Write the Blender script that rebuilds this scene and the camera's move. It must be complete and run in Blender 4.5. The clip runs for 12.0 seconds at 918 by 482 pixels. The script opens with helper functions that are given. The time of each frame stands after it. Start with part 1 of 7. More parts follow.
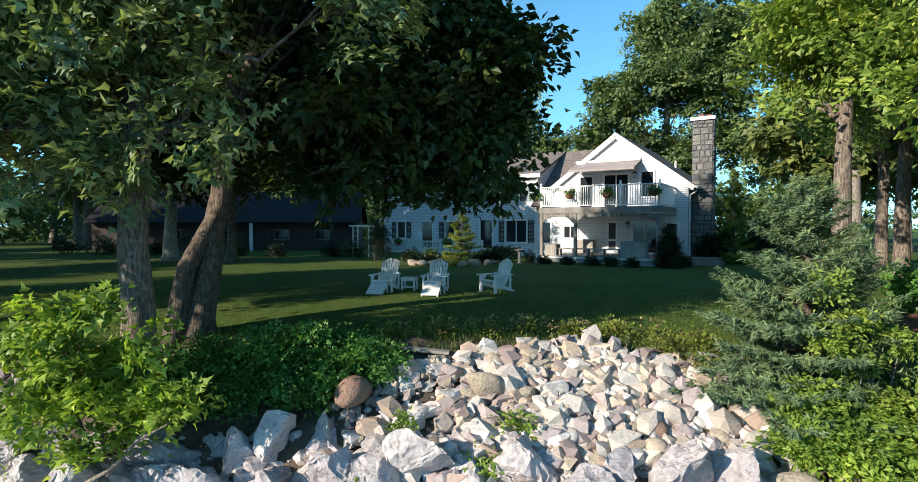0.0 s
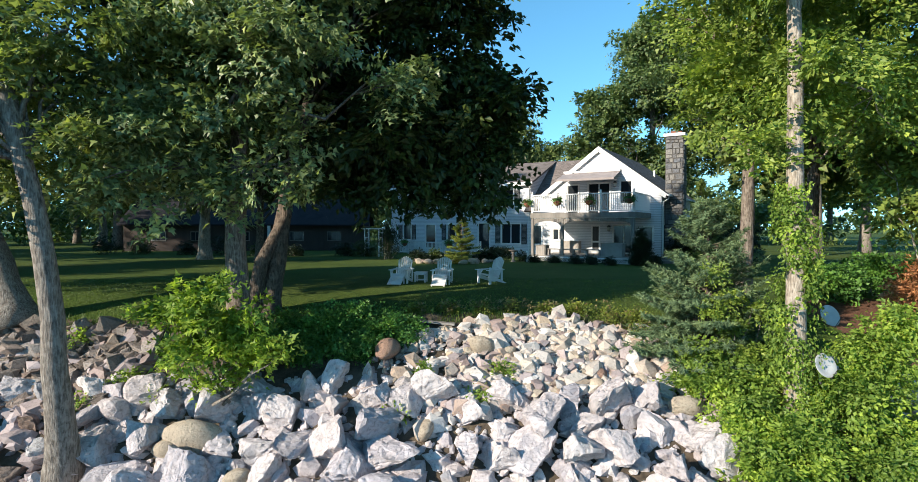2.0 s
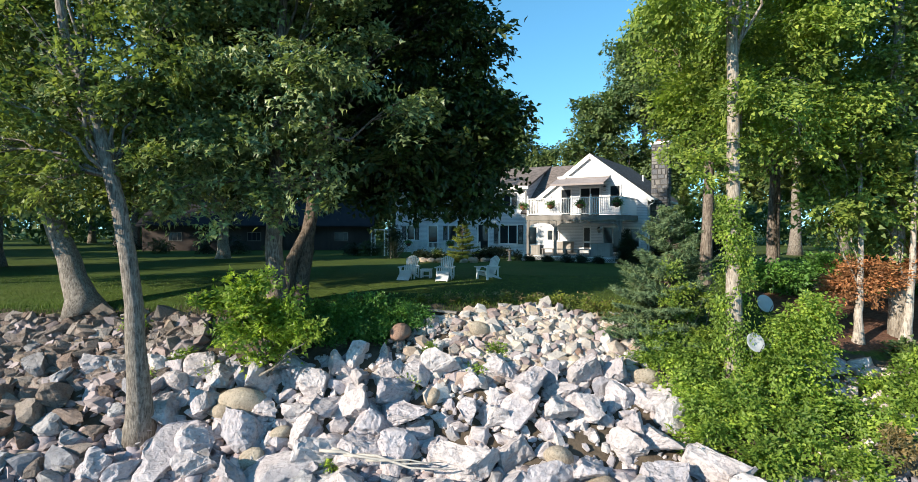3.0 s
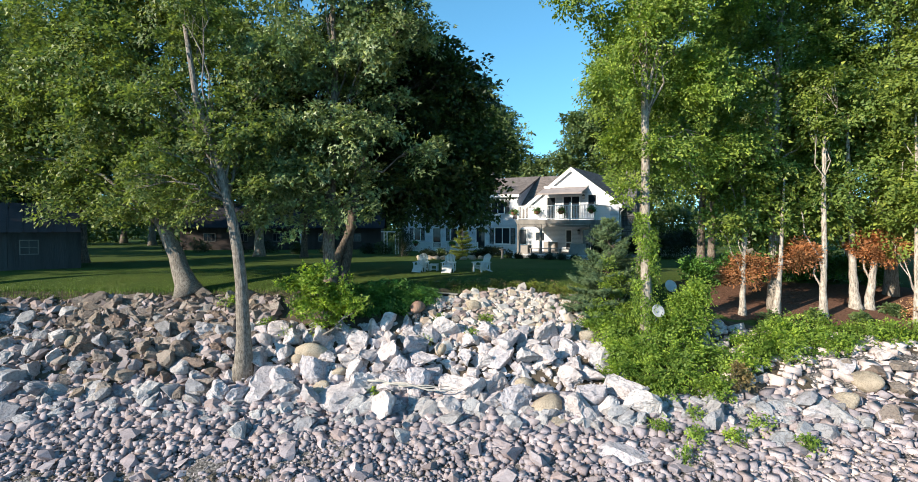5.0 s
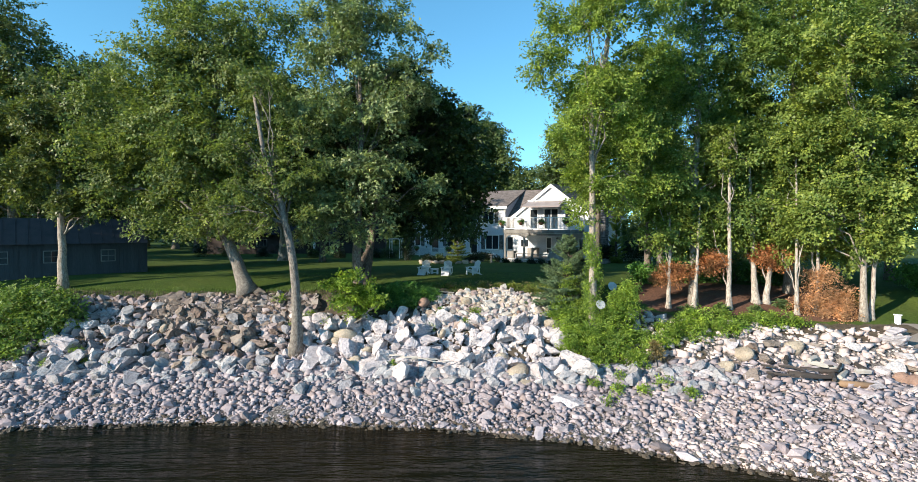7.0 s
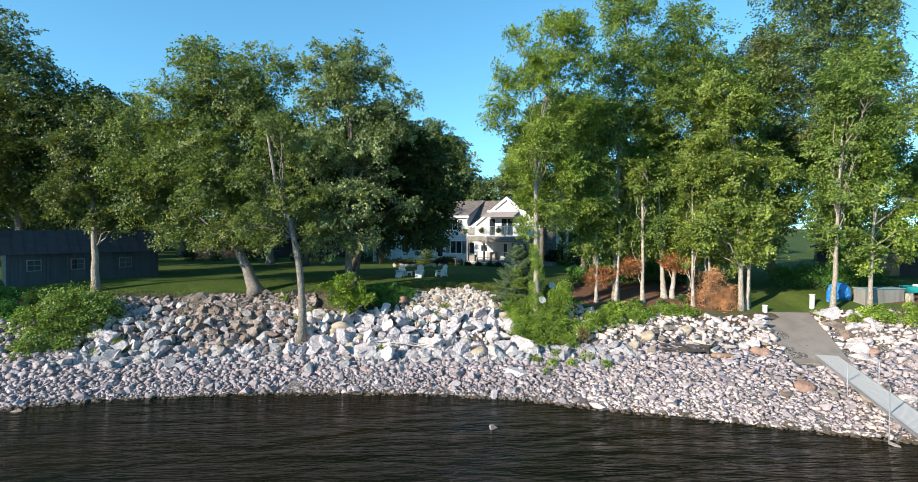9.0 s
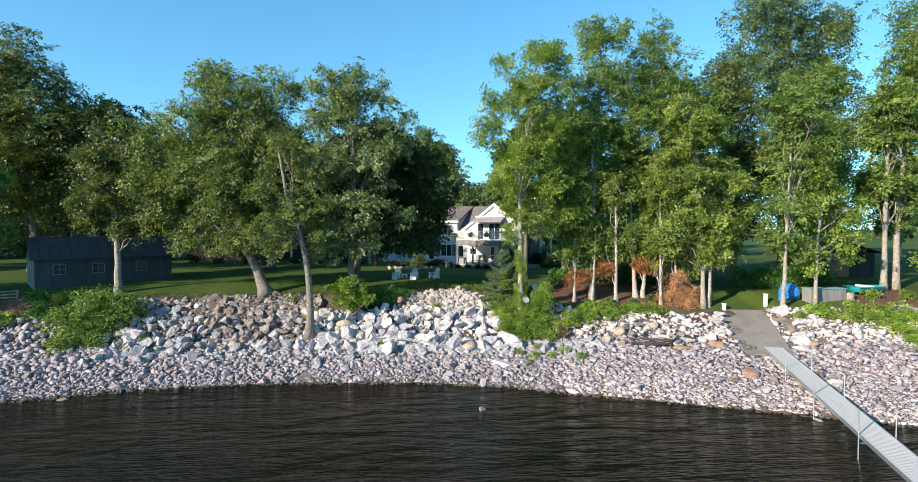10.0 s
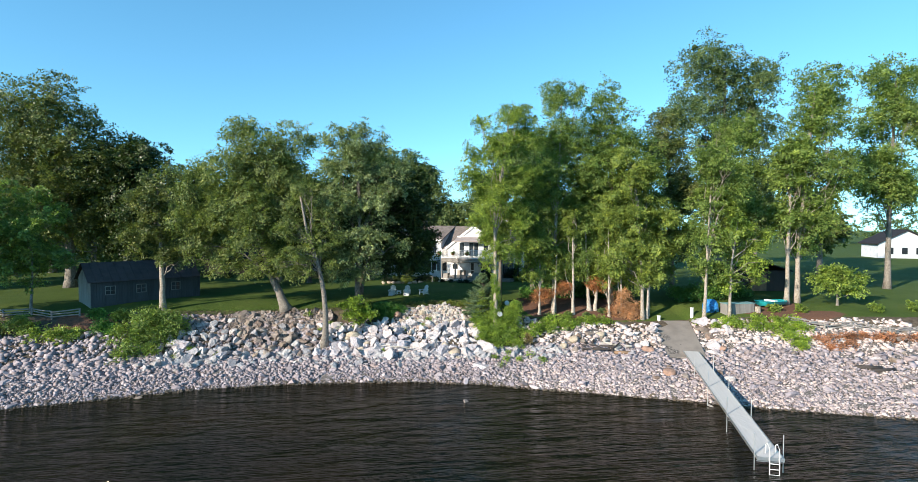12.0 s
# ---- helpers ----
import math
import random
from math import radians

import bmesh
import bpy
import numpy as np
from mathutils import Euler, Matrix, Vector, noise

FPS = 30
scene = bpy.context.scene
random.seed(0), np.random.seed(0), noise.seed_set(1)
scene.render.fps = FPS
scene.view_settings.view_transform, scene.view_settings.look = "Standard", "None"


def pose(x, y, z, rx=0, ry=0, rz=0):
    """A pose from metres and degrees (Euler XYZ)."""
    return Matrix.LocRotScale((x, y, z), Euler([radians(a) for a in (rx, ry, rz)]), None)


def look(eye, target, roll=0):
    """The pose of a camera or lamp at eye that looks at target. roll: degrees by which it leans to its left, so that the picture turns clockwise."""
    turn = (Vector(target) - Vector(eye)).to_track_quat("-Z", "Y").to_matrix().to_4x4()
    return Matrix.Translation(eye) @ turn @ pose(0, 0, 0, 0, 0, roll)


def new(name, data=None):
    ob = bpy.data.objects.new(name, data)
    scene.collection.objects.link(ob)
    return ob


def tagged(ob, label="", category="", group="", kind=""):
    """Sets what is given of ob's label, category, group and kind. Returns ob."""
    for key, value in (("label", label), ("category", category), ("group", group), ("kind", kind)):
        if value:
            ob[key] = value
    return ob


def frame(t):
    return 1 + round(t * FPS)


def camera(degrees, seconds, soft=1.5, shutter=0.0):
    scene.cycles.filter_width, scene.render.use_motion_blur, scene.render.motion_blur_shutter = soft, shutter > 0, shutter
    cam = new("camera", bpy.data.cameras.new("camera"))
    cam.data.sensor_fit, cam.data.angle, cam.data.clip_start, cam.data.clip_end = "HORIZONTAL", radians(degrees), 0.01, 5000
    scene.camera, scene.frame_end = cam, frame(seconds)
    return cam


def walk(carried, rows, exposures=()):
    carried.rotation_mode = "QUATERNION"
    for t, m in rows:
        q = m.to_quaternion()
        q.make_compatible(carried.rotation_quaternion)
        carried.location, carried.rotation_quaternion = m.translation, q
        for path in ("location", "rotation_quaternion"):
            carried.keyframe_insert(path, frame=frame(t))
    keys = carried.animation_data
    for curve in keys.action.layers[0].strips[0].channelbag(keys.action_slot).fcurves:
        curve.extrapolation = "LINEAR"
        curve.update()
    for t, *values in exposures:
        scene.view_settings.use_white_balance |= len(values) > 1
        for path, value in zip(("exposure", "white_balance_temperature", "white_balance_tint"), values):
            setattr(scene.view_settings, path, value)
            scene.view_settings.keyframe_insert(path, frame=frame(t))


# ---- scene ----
cam = camera(80.2, 12.0, soft=0.7)
METRES, EYE, TILT, LEAN, TURN = 45.0, 2.1, -1.5, 0.0, 0.0
ROWS = [
    (0.0, 0.0, 0.0, 0.0, 0.0, 0.0, -0.0),
    (0.5, -0.0003, -0.0192, 0.0005, 0.02, 0.03, -0.01),
    (1.0, -0.0006, -0.0402, 0.0009, -0.03, 0.01, -0.02),
    (1.5, -0.0011, -0.0662, 0.0007, -0.02, 0.06, -0.03),
    (2.0, -0.0024, -0.0962, 0.0008, -0.08, 0.08, -0.06),
    (2.5, -0.0032, -0.1259, 0.0011, -0.07, 0.07, -0.09),
    (3.0, -0.0033, -0.1591, 0.0013, -0.06, 0.08, -0.1),
    (5.0, -0.003, -0.3169, 0.0031, 0.03, 0.03, -0.11),
    (5.5, -0.0027, -0.3599, 0.0045, -0.02, 0.03, -0.12),
    (6.0, -0.0024, -0.4052, 0.0076, -0.03, 0.0, -0.12),
    (6.5, -0.0034, -0.4504, 0.0135, -0.21, -0.02, -0.1),
    (7.0, -0.0045, -0.4921, 0.0192, -0.5, -0.06, -0.1),
    (9.0, -0.0246, -0.6692, 0.0356, -4.59, -0.14, 0.03),
    (9.5, -0.0327, -0.7173, 0.0405, -5.46, -0.13, 0.05),
    (10.0, -0.0404, -0.7642, 0.0465, -5.91, -0.16, 0.09),
    (10.5, -0.0495, -0.8169, 0.0564, -6.38, -0.19, 0.1),
    (11.0, -0.0595, -0.8718, 0.0696, -6.95, -0.21, 0.1),
    (11.5, -0.07, -0.9252, 0.0848, -7.43, -0.24, 0.1),
    (12.0, -0.0812, -0.9837, 0.1044, -8.18, -0.25, 0.09),
]
walk(cam, [(t, pose(0, 0, EYE, TILT, LEAN, TURN) @ pose(METRES * x, METRES * y, METRES * z, 90 + pitch, roll, yaw)) for t, x, y, z, yaw, pitch, roll in ROWS])

# ---- light ----
SUN_AZ, SUN_EL = 237.0, 22.0          # where the sun stands, degrees clockwise from +y, and its height
world = bpy.data.worlds.new("sky")
scene.world = world
world.use_nodes = True
wn = world.node_tree
sky = wn.nodes.new("ShaderNodeTexSky")
sky.sky_type = "NISHITA"
sky.sun_disc = False
sky.sun_elevation, sky.sun_rotation = radians(SUN_EL), radians(SUN_AZ)
sky.air_density, sky.dust_density, sky.ozone_density = 1.0, 0.0, 1.8
sky.altitude = 1200
# clear evening air: the blue holds low down, so the sky is looked up a little above its true height
way = wn.nodes.new("ShaderNodeTexCoord")
lift = wn.nodes.new("ShaderNodeVectorMath")
lift.operation = "ADD"
lift.inputs[1].default_value = (0, 0, 0.12)
wn.links.new(way.outputs["Generated"], lift.inputs[0])
level = wn.nodes.new("ShaderNodeVectorMath")
level.operation = "NORMALIZE"
wn.links.new(lift.outputs[0], level.inputs[0])
wn.links.new(level.outputs[0], sky.inputs[0])
deep = wn.nodes.new("ShaderNodeHueSaturation")
deep.inputs["Saturation"].default_value = 1.2
wn.links.new(sky.outputs[0], deep.inputs["Color"])
tint = wn.nodes.new("ShaderNodeMix")
tint.data_type, tint.blend_type = "RGBA", "MULTIPLY"
tint.inputs[0].default_value = 1.0
tint.inputs[7].default_value = (1.15, 1.42, 1.2, 1)
wn.links.new(deep.outputs[0], tint.inputs[6])
wn.links.new(tint.outputs[2], wn.nodes["Background"].inputs[0])
wn.nodes["Background"].inputs[1].default_value = 0.15
sun = new("sun", bpy.data.lights.new("sun", "SUN"))
sun.data.energy, sun.data.angle, sun.data.color = 5.0, radians(0.6), (1.0, 0.88, 0.72)
az, el = radians(SUN_AZ), radians(SUN_EL)
sun.matrix_world = look((200 * math.sin(az) * math.cos(el), 200 * math.cos(az) * math.cos(el), 200 * math.sin(el)), (0, 0, 0))
scene.view_settings.exposure = 0.8

# ---- materials ----


def material(name, base, rough=0.7, metal=0.0, spec=0.5):
    m = bpy.data.materials.new(name)
    m.use_nodes = True
    b = m.node_tree.nodes["Principled BSDF"]
    b.inputs["Base Color"].default_value = (*base, 1)
    b.inputs["Roughness"].default_value = rough
    b.inputs["Metallic"].default_value = metal
    b.inputs["Specular IOR Level"].default_value = spec
    return m


def node(m, kind, **values):
    n = m.node_tree.nodes.new(kind)
    for k, v in values.items():
        n.inputs[k].default_value = v
    return n


def link(m, a, b):
    m.node_tree.links.new(a, b)


def noise_tex(m, scale, detail=4.0, rough=0.55, stretch=(1, 1, 1), world_space=False, turn=0.0):
    co = node(m, "ShaderNodeNewGeometry").outputs["Position"] if world_space else node(m, "ShaderNodeTexCoord").outputs["Object"]
    mp = node(m, "ShaderNodeMapping")
    mp.inputs["Scale"].default_value = stretch
    mp.inputs["Rotation"].default_value = (0, 0, turn)
    link(m, co, mp.inputs["Vector"])
    n = node(m, "ShaderNodeTexNoise", Scale=scale, Detail=detail, Roughness=rough)
    link(m, mp.outputs[0], n.inputs["Vector"])
    return n.outputs["Fac"]


def ramp(m, fac, stops):
    r = node(m, "ShaderNodeValToRGB")
    e = r.color_ramp.elements
    while len(e) < len(stops):
        e.new(0.5)
    for i, (p, c) in enumerate(stops):
        e[i].position = p
        e[i].color = (*c, 1) if len(c) == 3 else c
    link(m, fac, r.inputs["Fac"])
    return r.outputs["Color"]


def mix(m, fac, a, b, how="MIX"):
    n = m.node_tree.nodes.new("ShaderNodeMix")
    n.data_type, n.blend_type = "RGBA", how
    for s, v in ((n.inputs[0], fac), (n.inputs[6], a), (n.inputs[7], b)):
        if hasattr(v, "links"):
            link(m, v, s)
        elif isinstance(v, tuple):
            s.default_value = (*v, 1)
        else:
            s.default_value = v
    return n.outputs[2]


def bump(m, height, strength, distance=0.02):
    n = node(m, "ShaderNodeBump", Strength=strength, Distance=distance)
    link(m, height, n.inputs["Height"])
    b = m.node_tree.nodes["Principled BSDF"]
    if b.inputs["Normal"].links:
        link(m, b.inputs["Normal"].links[0].from_socket, n.inputs["Normal"])
    link(m, n.outputs[0], b.inputs["Normal"])


def color(m, socket):
    link(m, socket, m.node_tree.nodes["Principled BSDF"].inputs["Base Color"])


def scaled(c, k):
    return tuple(v * k for v in c)


def varied(name, base, rough=0.7, amount=0.35, scale=3.0, grain=60.0, bumpy=0.3, metal=0.0, stretch=(1, 1, 1), world_space=False, spec=0.5):
    """A surface with large stains, fine grain and slight relief."""
    m = material(name, base, rough, metal, spec)
    big = noise_tex(m, scale, 5.0, 0.6, stretch, world_space)
    fine = noise_tex(m, grain, 3.0, 0.6, stretch, world_space)
    c = ramp(m, big, [(0.25, scaled(base, 1 - amount)), (0.5, base), (0.8, tuple(min(1, v * (1 + amount * 0.7)) for v in base))])
    c = mix(m, 0.35 * amount / 0.35, c, ramp(m, fine, [(0.3, (0.35, 0.35, 0.35)), (0.7, (1, 1, 1))]), "MULTIPLY")
    color(m, c)
    bump(m, fine, bumpy, 0.01)
    return m


def leaf_material(name, dark, light, trans=0.35, rough=0.5, spec=0.35, odd=None):
    m = material(name, dark, rough, 0, spec)
    b = m.node_tree.nodes["Principled BSDF"]
    isl = node(m, "ShaderNodeNewGeometry").outputs["Random Per Island"]
    stops = [(0.0, dark), (0.55, tuple((a + c) / 2 for a, c in zip(dark, light))), (0.93, light)]
    if odd:
        stops.append((0.97, odd))
    c = ramp(m, isl, stops)
    patches = noise_tex(m, 0.35, 3.0, 0.5, world_space=True)
    c = mix(m, 0.6, c, ramp(m, patches, [(0.3, (0.55, 0.6, 0.55)), (0.7, (1.0, 1.0, 0.9))]), "MULTIPLY")
    sprigs = noise_tex(m, 1.5, 2.0, 0.5, world_space=True)
    c = mix(m, 1.0, c, ramp(m, sprigs, [(0.36, (0.62, 0.68, 0.70)), (0.52, (1.0, 1.0, 1.0)), (0.68, (1.5, 1.38, 1.15))]), "MULTIPLY")
    link(m, c, b.inputs["Base Color"])
    tr = node(m, "ShaderNodeBsdfTranslucent")
    link(m, mix(m, 1.0, c, (1.15, 1.25, 0.6), "MULTIPLY"), tr.inputs["Color"])
    ms = node(m, "ShaderNodeMixShader", Fac=trans)
    link(m, b.outputs[0], ms.inputs[1])
    link(m, tr.outputs[0], ms.inputs[2])
    link(m, ms.outputs[0], m.node_tree.nodes["Material Output"].inputs["Surface"])
    return m


def bark_material(name, base, light, scale=5.0):
    m = material(name, base, 0.9, 0, 0.2)
    ridges = noise_tex(m, scale * 2.2, 6.0, 0.65, (1, 1, 0.16))
    lich = noise_tex(m, scale * 0.5, 4.0, 0.6)
    c = ramp(m, ridges, [(0.32, scaled(base, 0.3)), (0.5, base), (0.68, light)])
    c = mix(m, ramp(m, lich, [(0.5, (0, 0, 0)), (0.62, (1, 1, 1))]), c, mix(m, 0.5, c, light))
    color(m, c)
    bump(m, ridges, 0.9, 0.05)
    return m


def stone_material(name, tones, rough=0.85, pit=9.0, stain=None, mottle=0.6, relief=1.0):
    """Each stone takes its own tone; cracks, pits and lichen lie over it."""
    m = material(name, tones[0], rough, 0, 0.3)
    pick = node(m, "ShaderNodeObjectInfo").outputs["Random"]
    isl = node(m, "ShaderNodeNewGeometry").outputs["Random Per Island"]
    add = node(m, "ShaderNodeMath")
    add.operation = "ADD"
    link(m, pick, add.inputs[0])
    link(m, isl, add.inputs[1])
    fr = node(m, "ShaderNodeMath")
    fr.operation = "FRACT"
    link(m, add.outputs[0], fr.inputs[0])
    base = ramp(m, fr.outputs[0], [(i / max(1, len(tones) - 1), t) for i, t in enumerate(tones)])
    big = noise_tex(m, 1.6, 6.0, 0.65, world_space=True)
    fine = noise_tex(m, pit, 7.0, 0.7, world_space=True)
    c = mix(m, mottle, base, ramp(m, big, [(0.3, (0.42, 0.42, 0.44)), (0.5, (0.92, 0.91, 0.89)), (0.72, (1.08, 1.08, 1.08))]), "MULTIPLY")
    c = mix(m, mottle, c, ramp(m, fine, [(0.36, (0.30, 0.29, 0.28)), (0.46, (0.86, 0.86, 0.86)), (0.64, (1.15, 1.15, 1.15))]), "MULTIPLY")
    if stain:
        c = mix(m, ramp(m, noise_tex(m, 0.9, 4.0, 0.5, world_space=True), [(0.56, (0, 0, 0)), (0.7, (0.6, 0.6, 0.6))]), c, stain)
    color(m, c)
    bump(m, big, 0.7 * relief, 0.2 * relief)
    bump(m, fine, 0.9 * relief, 0.09 * relief)
    return m


M = {}
M["limestone"] = stone_material("limestone", [(0.509, 0.466, 0.481), (0.654, 0.590, 0.584), (0.581, 0.533, 0.561), (0.694, 0.646, 0.630), (0.448, 0.423, 0.459), (0.678, 0.600, 0.584)], stain=(0.300, 0.285, 0.280), mottle=0.55)
M["fieldstone"] = stone_material("fieldstone", [(0.20, 0.165, 0.145), (0.34, 0.29, 0.25), (0.25, 0.18, 0.145), (0.42, 0.375, 0.345), (0.22, 0.168, 0.138), (0.37, 0.30, 0.24)], pit=16.0, mottle=0.65)
M["grey_limestone"] = stone_material("grey_limestone", [(0.295, 0.292, 0.320), (0.443, 0.433, 0.448), (0.369, 0.348, 0.349), (0.508, 0.494, 0.498), (0.328, 0.332, 0.357)])
M["granite"] = stone_material("granite", [(0.446, 0.286, 0.213), (0.405, 0.260, 0.200)], 0.75, 30.0)
M["tan_stone"] = stone_material("tan_stone", [(0.540, 0.468, 0.372), (0.504, 0.420, 0.324)], 0.8, 20.0)
M["pebble"] = stone_material("pebble", [(0.280, 0.252, 0.276), (0.381, 0.335, 0.353), (0.208, 0.187, 0.207), (0.453, 0.396, 0.414), (0.309, 0.243, 0.234), (0.345, 0.309, 0.345), (0.235, 0.196, 0.197), (0.525, 0.461, 0.477)], 0.8, 22.0, mottle=0.5, relief=0.3)
M["grey_rubble"] = stone_material("grey_rubble", [(0.256, 0.217, 0.215), (0.374, 0.321, 0.323), (0.216, 0.165, 0.152), (0.433, 0.373, 0.377), (0.295, 0.226, 0.206)], 0.85, 16.0, mottle=0.4, relief=0.4)
M["heap_mix"] = stone_material("heap_mix", [(0.44, 0.41, 0.39), (0.56, 0.53, 0.50), (0.38, 0.31, 0.25), (0.62, 0.59, 0.56), (0.47, 0.38, 0.28), (0.34, 0.26, 0.22), (0.52, 0.48, 0.45)], 0.85, 18.0, mottle=0.45, relief=0.5)
M["pale_shingle"] = stone_material("pale_shingle", [(0.519, 0.435, 0.415), (0.629, 0.531, 0.502), (0.419, 0.348, 0.332), (0.698, 0.596, 0.565), (0.499, 0.394, 0.355)], 0.8, 22.0, mottle=0.45, relief=0.3)
M["wet_stone"] = stone_material("wet_stone", [(0.096, 0.083, 0.063), (0.160, 0.120, 0.084), (0.072, 0.068, 0.056)], 0.3, 14.0)
M["maple_dark"] = leaf_material("maple_dark", (0.028, 0.054, 0.013), (0.081, 0.115, 0.029), 0.22, 0.45, 0.4)
M["silver_leaf"] = leaf_material("silver_leaf", (0.135, 0.189, 0.087), (0.352, 0.419, 0.189), 0.3, 0.4, 0.45)
M["maple"] = leaf_material("maple", (0.093, 0.127, 0.040), (0.228, 0.259, 0.085), 0.3, 0.42, 0.42)
M["ash"] = leaf_material("ash", (0.123, 0.199, 0.049), (0.310, 0.403, 0.107), 0.38)
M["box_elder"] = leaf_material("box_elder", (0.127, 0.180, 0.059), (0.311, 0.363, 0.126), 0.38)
M["yellow_green"] = leaf_material("yellow_green", (0.157, 0.245, 0.050), (0.384, 0.472, 0.102), 0.4)
M["cedar_green"] = leaf_material("cedar_green", (0.134, 0.204, 0.047), (0.322, 0.388, 0.085), 0.3)
M["cedar_brown"] = leaf_material("cedar_brown", (0.351, 0.144, 0.064), (0.624, 0.276, 0.127), 0.2)
M["cedar_tan"] = leaf_material("cedar_tan", (0.442, 0.226, 0.121), (0.741, 0.415, 0.236), 0.2)
M["far_green"] = leaf_material("far_green", (0.087, 0.146, 0.057), (0.209, 0.270, 0.103), 0.3)
M["blue_juniper"] = leaf_material("blue_juniper", (0.105, 0.165, 0.088), (0.250, 0.335, 0.180), 0.2, 0.7, 0.2)
M["dark_yew"] = leaf_material("dark_yew", (0.010, 0.022, 0.008), (0.025, 0.045, 0.015), 0.1)
M["vine"] = leaf_material("vine", (0.145, 0.238, 0.038), (0.357, 0.475, 0.089), 0.4)
M["dark_ivy"] = leaf_material("dark_ivy", (0.057, 0.159, 0.033), (0.159, 0.319, 0.068), 0.25)
M["bright_shrub"] = leaf_material("bright_shrub", (0.182, 0.294, 0.044), (0.438, 0.552, 0.100), 0.45)
M["golden"] = leaf_material("golden", (0.128, 0.171, 0.033), (0.277, 0.315, 0.065), 0.3)
M["flowers"] = leaf_material("flowers", (0.120, 0.050, 0.050), (0.300, 0.100, 0.100), 0.2)
M["dry_weed"] = leaf_material("dry_weed", (0.200, 0.150, 0.070), (0.340, 0.260, 0.130), 0.3)
M["red_weed"] = leaf_material("red_weed", (0.328, 0.151, 0.105), (0.547, 0.270, 0.158), 0.3)
M["grass"] = leaf_material("grass", (0.068, 0.125, 0.022), (0.148, 0.213, 0.044), 0.3)
M["bark_grey"] = bark_material("bark_grey", (0.19, 0.165, 0.14), (0.34, 0.31, 0.27), 12.0)
M["bark_brown"] = bark_material("bark_brown", (0.15, 0.12, 0.098), (0.30, 0.26, 0.215), 12.0)
M["bark_dark"] = bark_material("bark_dark", (0.10, 0.078, 0.062), (0.20, 0.165, 0.13), 13.0)
M["bark_cedar"] = bark_material("bark_cedar", (0.36, 0.31, 0.26), (0.60, 0.54, 0.46), 10.0)
M["bark_pale"] = bark_material("bark_pale", (0.30, 0.255, 0.205), (0.48, 0.43, 0.365), 12.0)
M["wood_grey"] = varied("wood_grey", (0.25, 0.235, 0.215), 0.85, 0.4, 2.5, 40.0, 0.5, stretch=(1, 1, 0.1))
M["shed_board"] = varied("shed_board", (0.068, 0.069, 0.073), 0.85, 0.45, 2.0, 30.0, 0.5, stretch=(1, 1, 0.1))
M["deck_wood"] = varied("deck_wood", (0.34, 0.31, 0.28), 0.75, 0.3, 2.0, 30.0, 0.3)
M["white_paint"] = varied("white_paint", (0.80, 0.80, 0.79), 0.5, 0.10, 1.5, 25.0, 0.1)
M["chair_paint"] = varied("chair_paint", (0.74, 0.74, 0.74), 0.45, 0.14, 4.0, 40.0, 0.15)
M["dark_metal"] = varied("dark_metal", (0.03, 0.03, 0.032), 0.5, 0.3, 6.0, 40.0, 0.2)
M["aluminium"] = varied("aluminium", (0.62, 0.63, 0.64), 0.4, 0.12, 3.0, 60.0, 0.1, metal=0.85)
M["dock_plank"] = varied("dock_plank", (0.50, 0.49, 0.48), 0.6, 0.2, 3.0, 60.0, 0.25)
M["dish"] = varied("dish", (0.42, 0.43, 0.44), 0.5, 0.1, 5.0, 60.0, 0.1)
M["awning"] = varied("awning", (0.30, 0.26, 0.25), 0.8, 0.2, 2.0, 60.0, 0.2)
M["shutter"] = varied("shutter", (0.035, 0.045, 0.05), 0.6, 0.2, 4.0, 40.0, 0.2)
M["curtain"] = varied("curtain", (0.55, 0.53, 0.49), 0.9, 0.2, 5.0, 40.0, 0.2, stretch=(6, 6, 0.4))
# near-black colour that stands in for the shade of unlit hollows
M["unlit_dark"] = varied("unlit_dark", (0.05, 0.045, 0.04), 0.9, 0.2)
M["blue_tarp"] = varied("blue_tarp", (0.03, 0.22, 0.55), 0.45, 0.3, 4.0, 30.0, 0.3)
M["teal_boat"] = varied("teal_boat", (0.02, 0.34, 0.36), 0.35, 0.15, 3.0, 40.0, 0.1)
M["faded_teal"] = varied("faded_teal", (0.20, 0.36, 0.36), 0.6, 0.25, 3.0, 30.0, 0.2)
M["concrete"] = varied("concrete", (0.24, 0.21, 0.185), 0.85, 0.25, 0.9, 18.0, 0.4, world_space=True)
M["rust_roof"] = varied("rust_roof", (0.065, 0.042, 0.038), 0.7, 0.5, 1.3, 20.0, 0.3)
M["barn_board"] = varied("barn_board", (0.06, 0.045, 0.04), 0.85, 0.4, 2.0, 30.0, 0.4, stretch=(1, 1, 0.1))
M["barn_roof"] = varied("barn_roof", (0.035, 0.035, 0.04), 0.95, 0.3, 1.5, 20.0, 0.3)
M["terracotta"] = varied("terracotta", (0.25, 0.10, 0.06), 0.8, 0.3, 5.0, 40.0, 0.3)
M["log_wood"] = varied("log_wood", (0.27, 0.17, 0.10), 0.8, 0.3, 3.0, 30.0, 0.4)
M["charred"] = varied("charred", (0.05, 0.042, 0.038), 0.85, 0.4, 3.0, 20.0, 0.6)
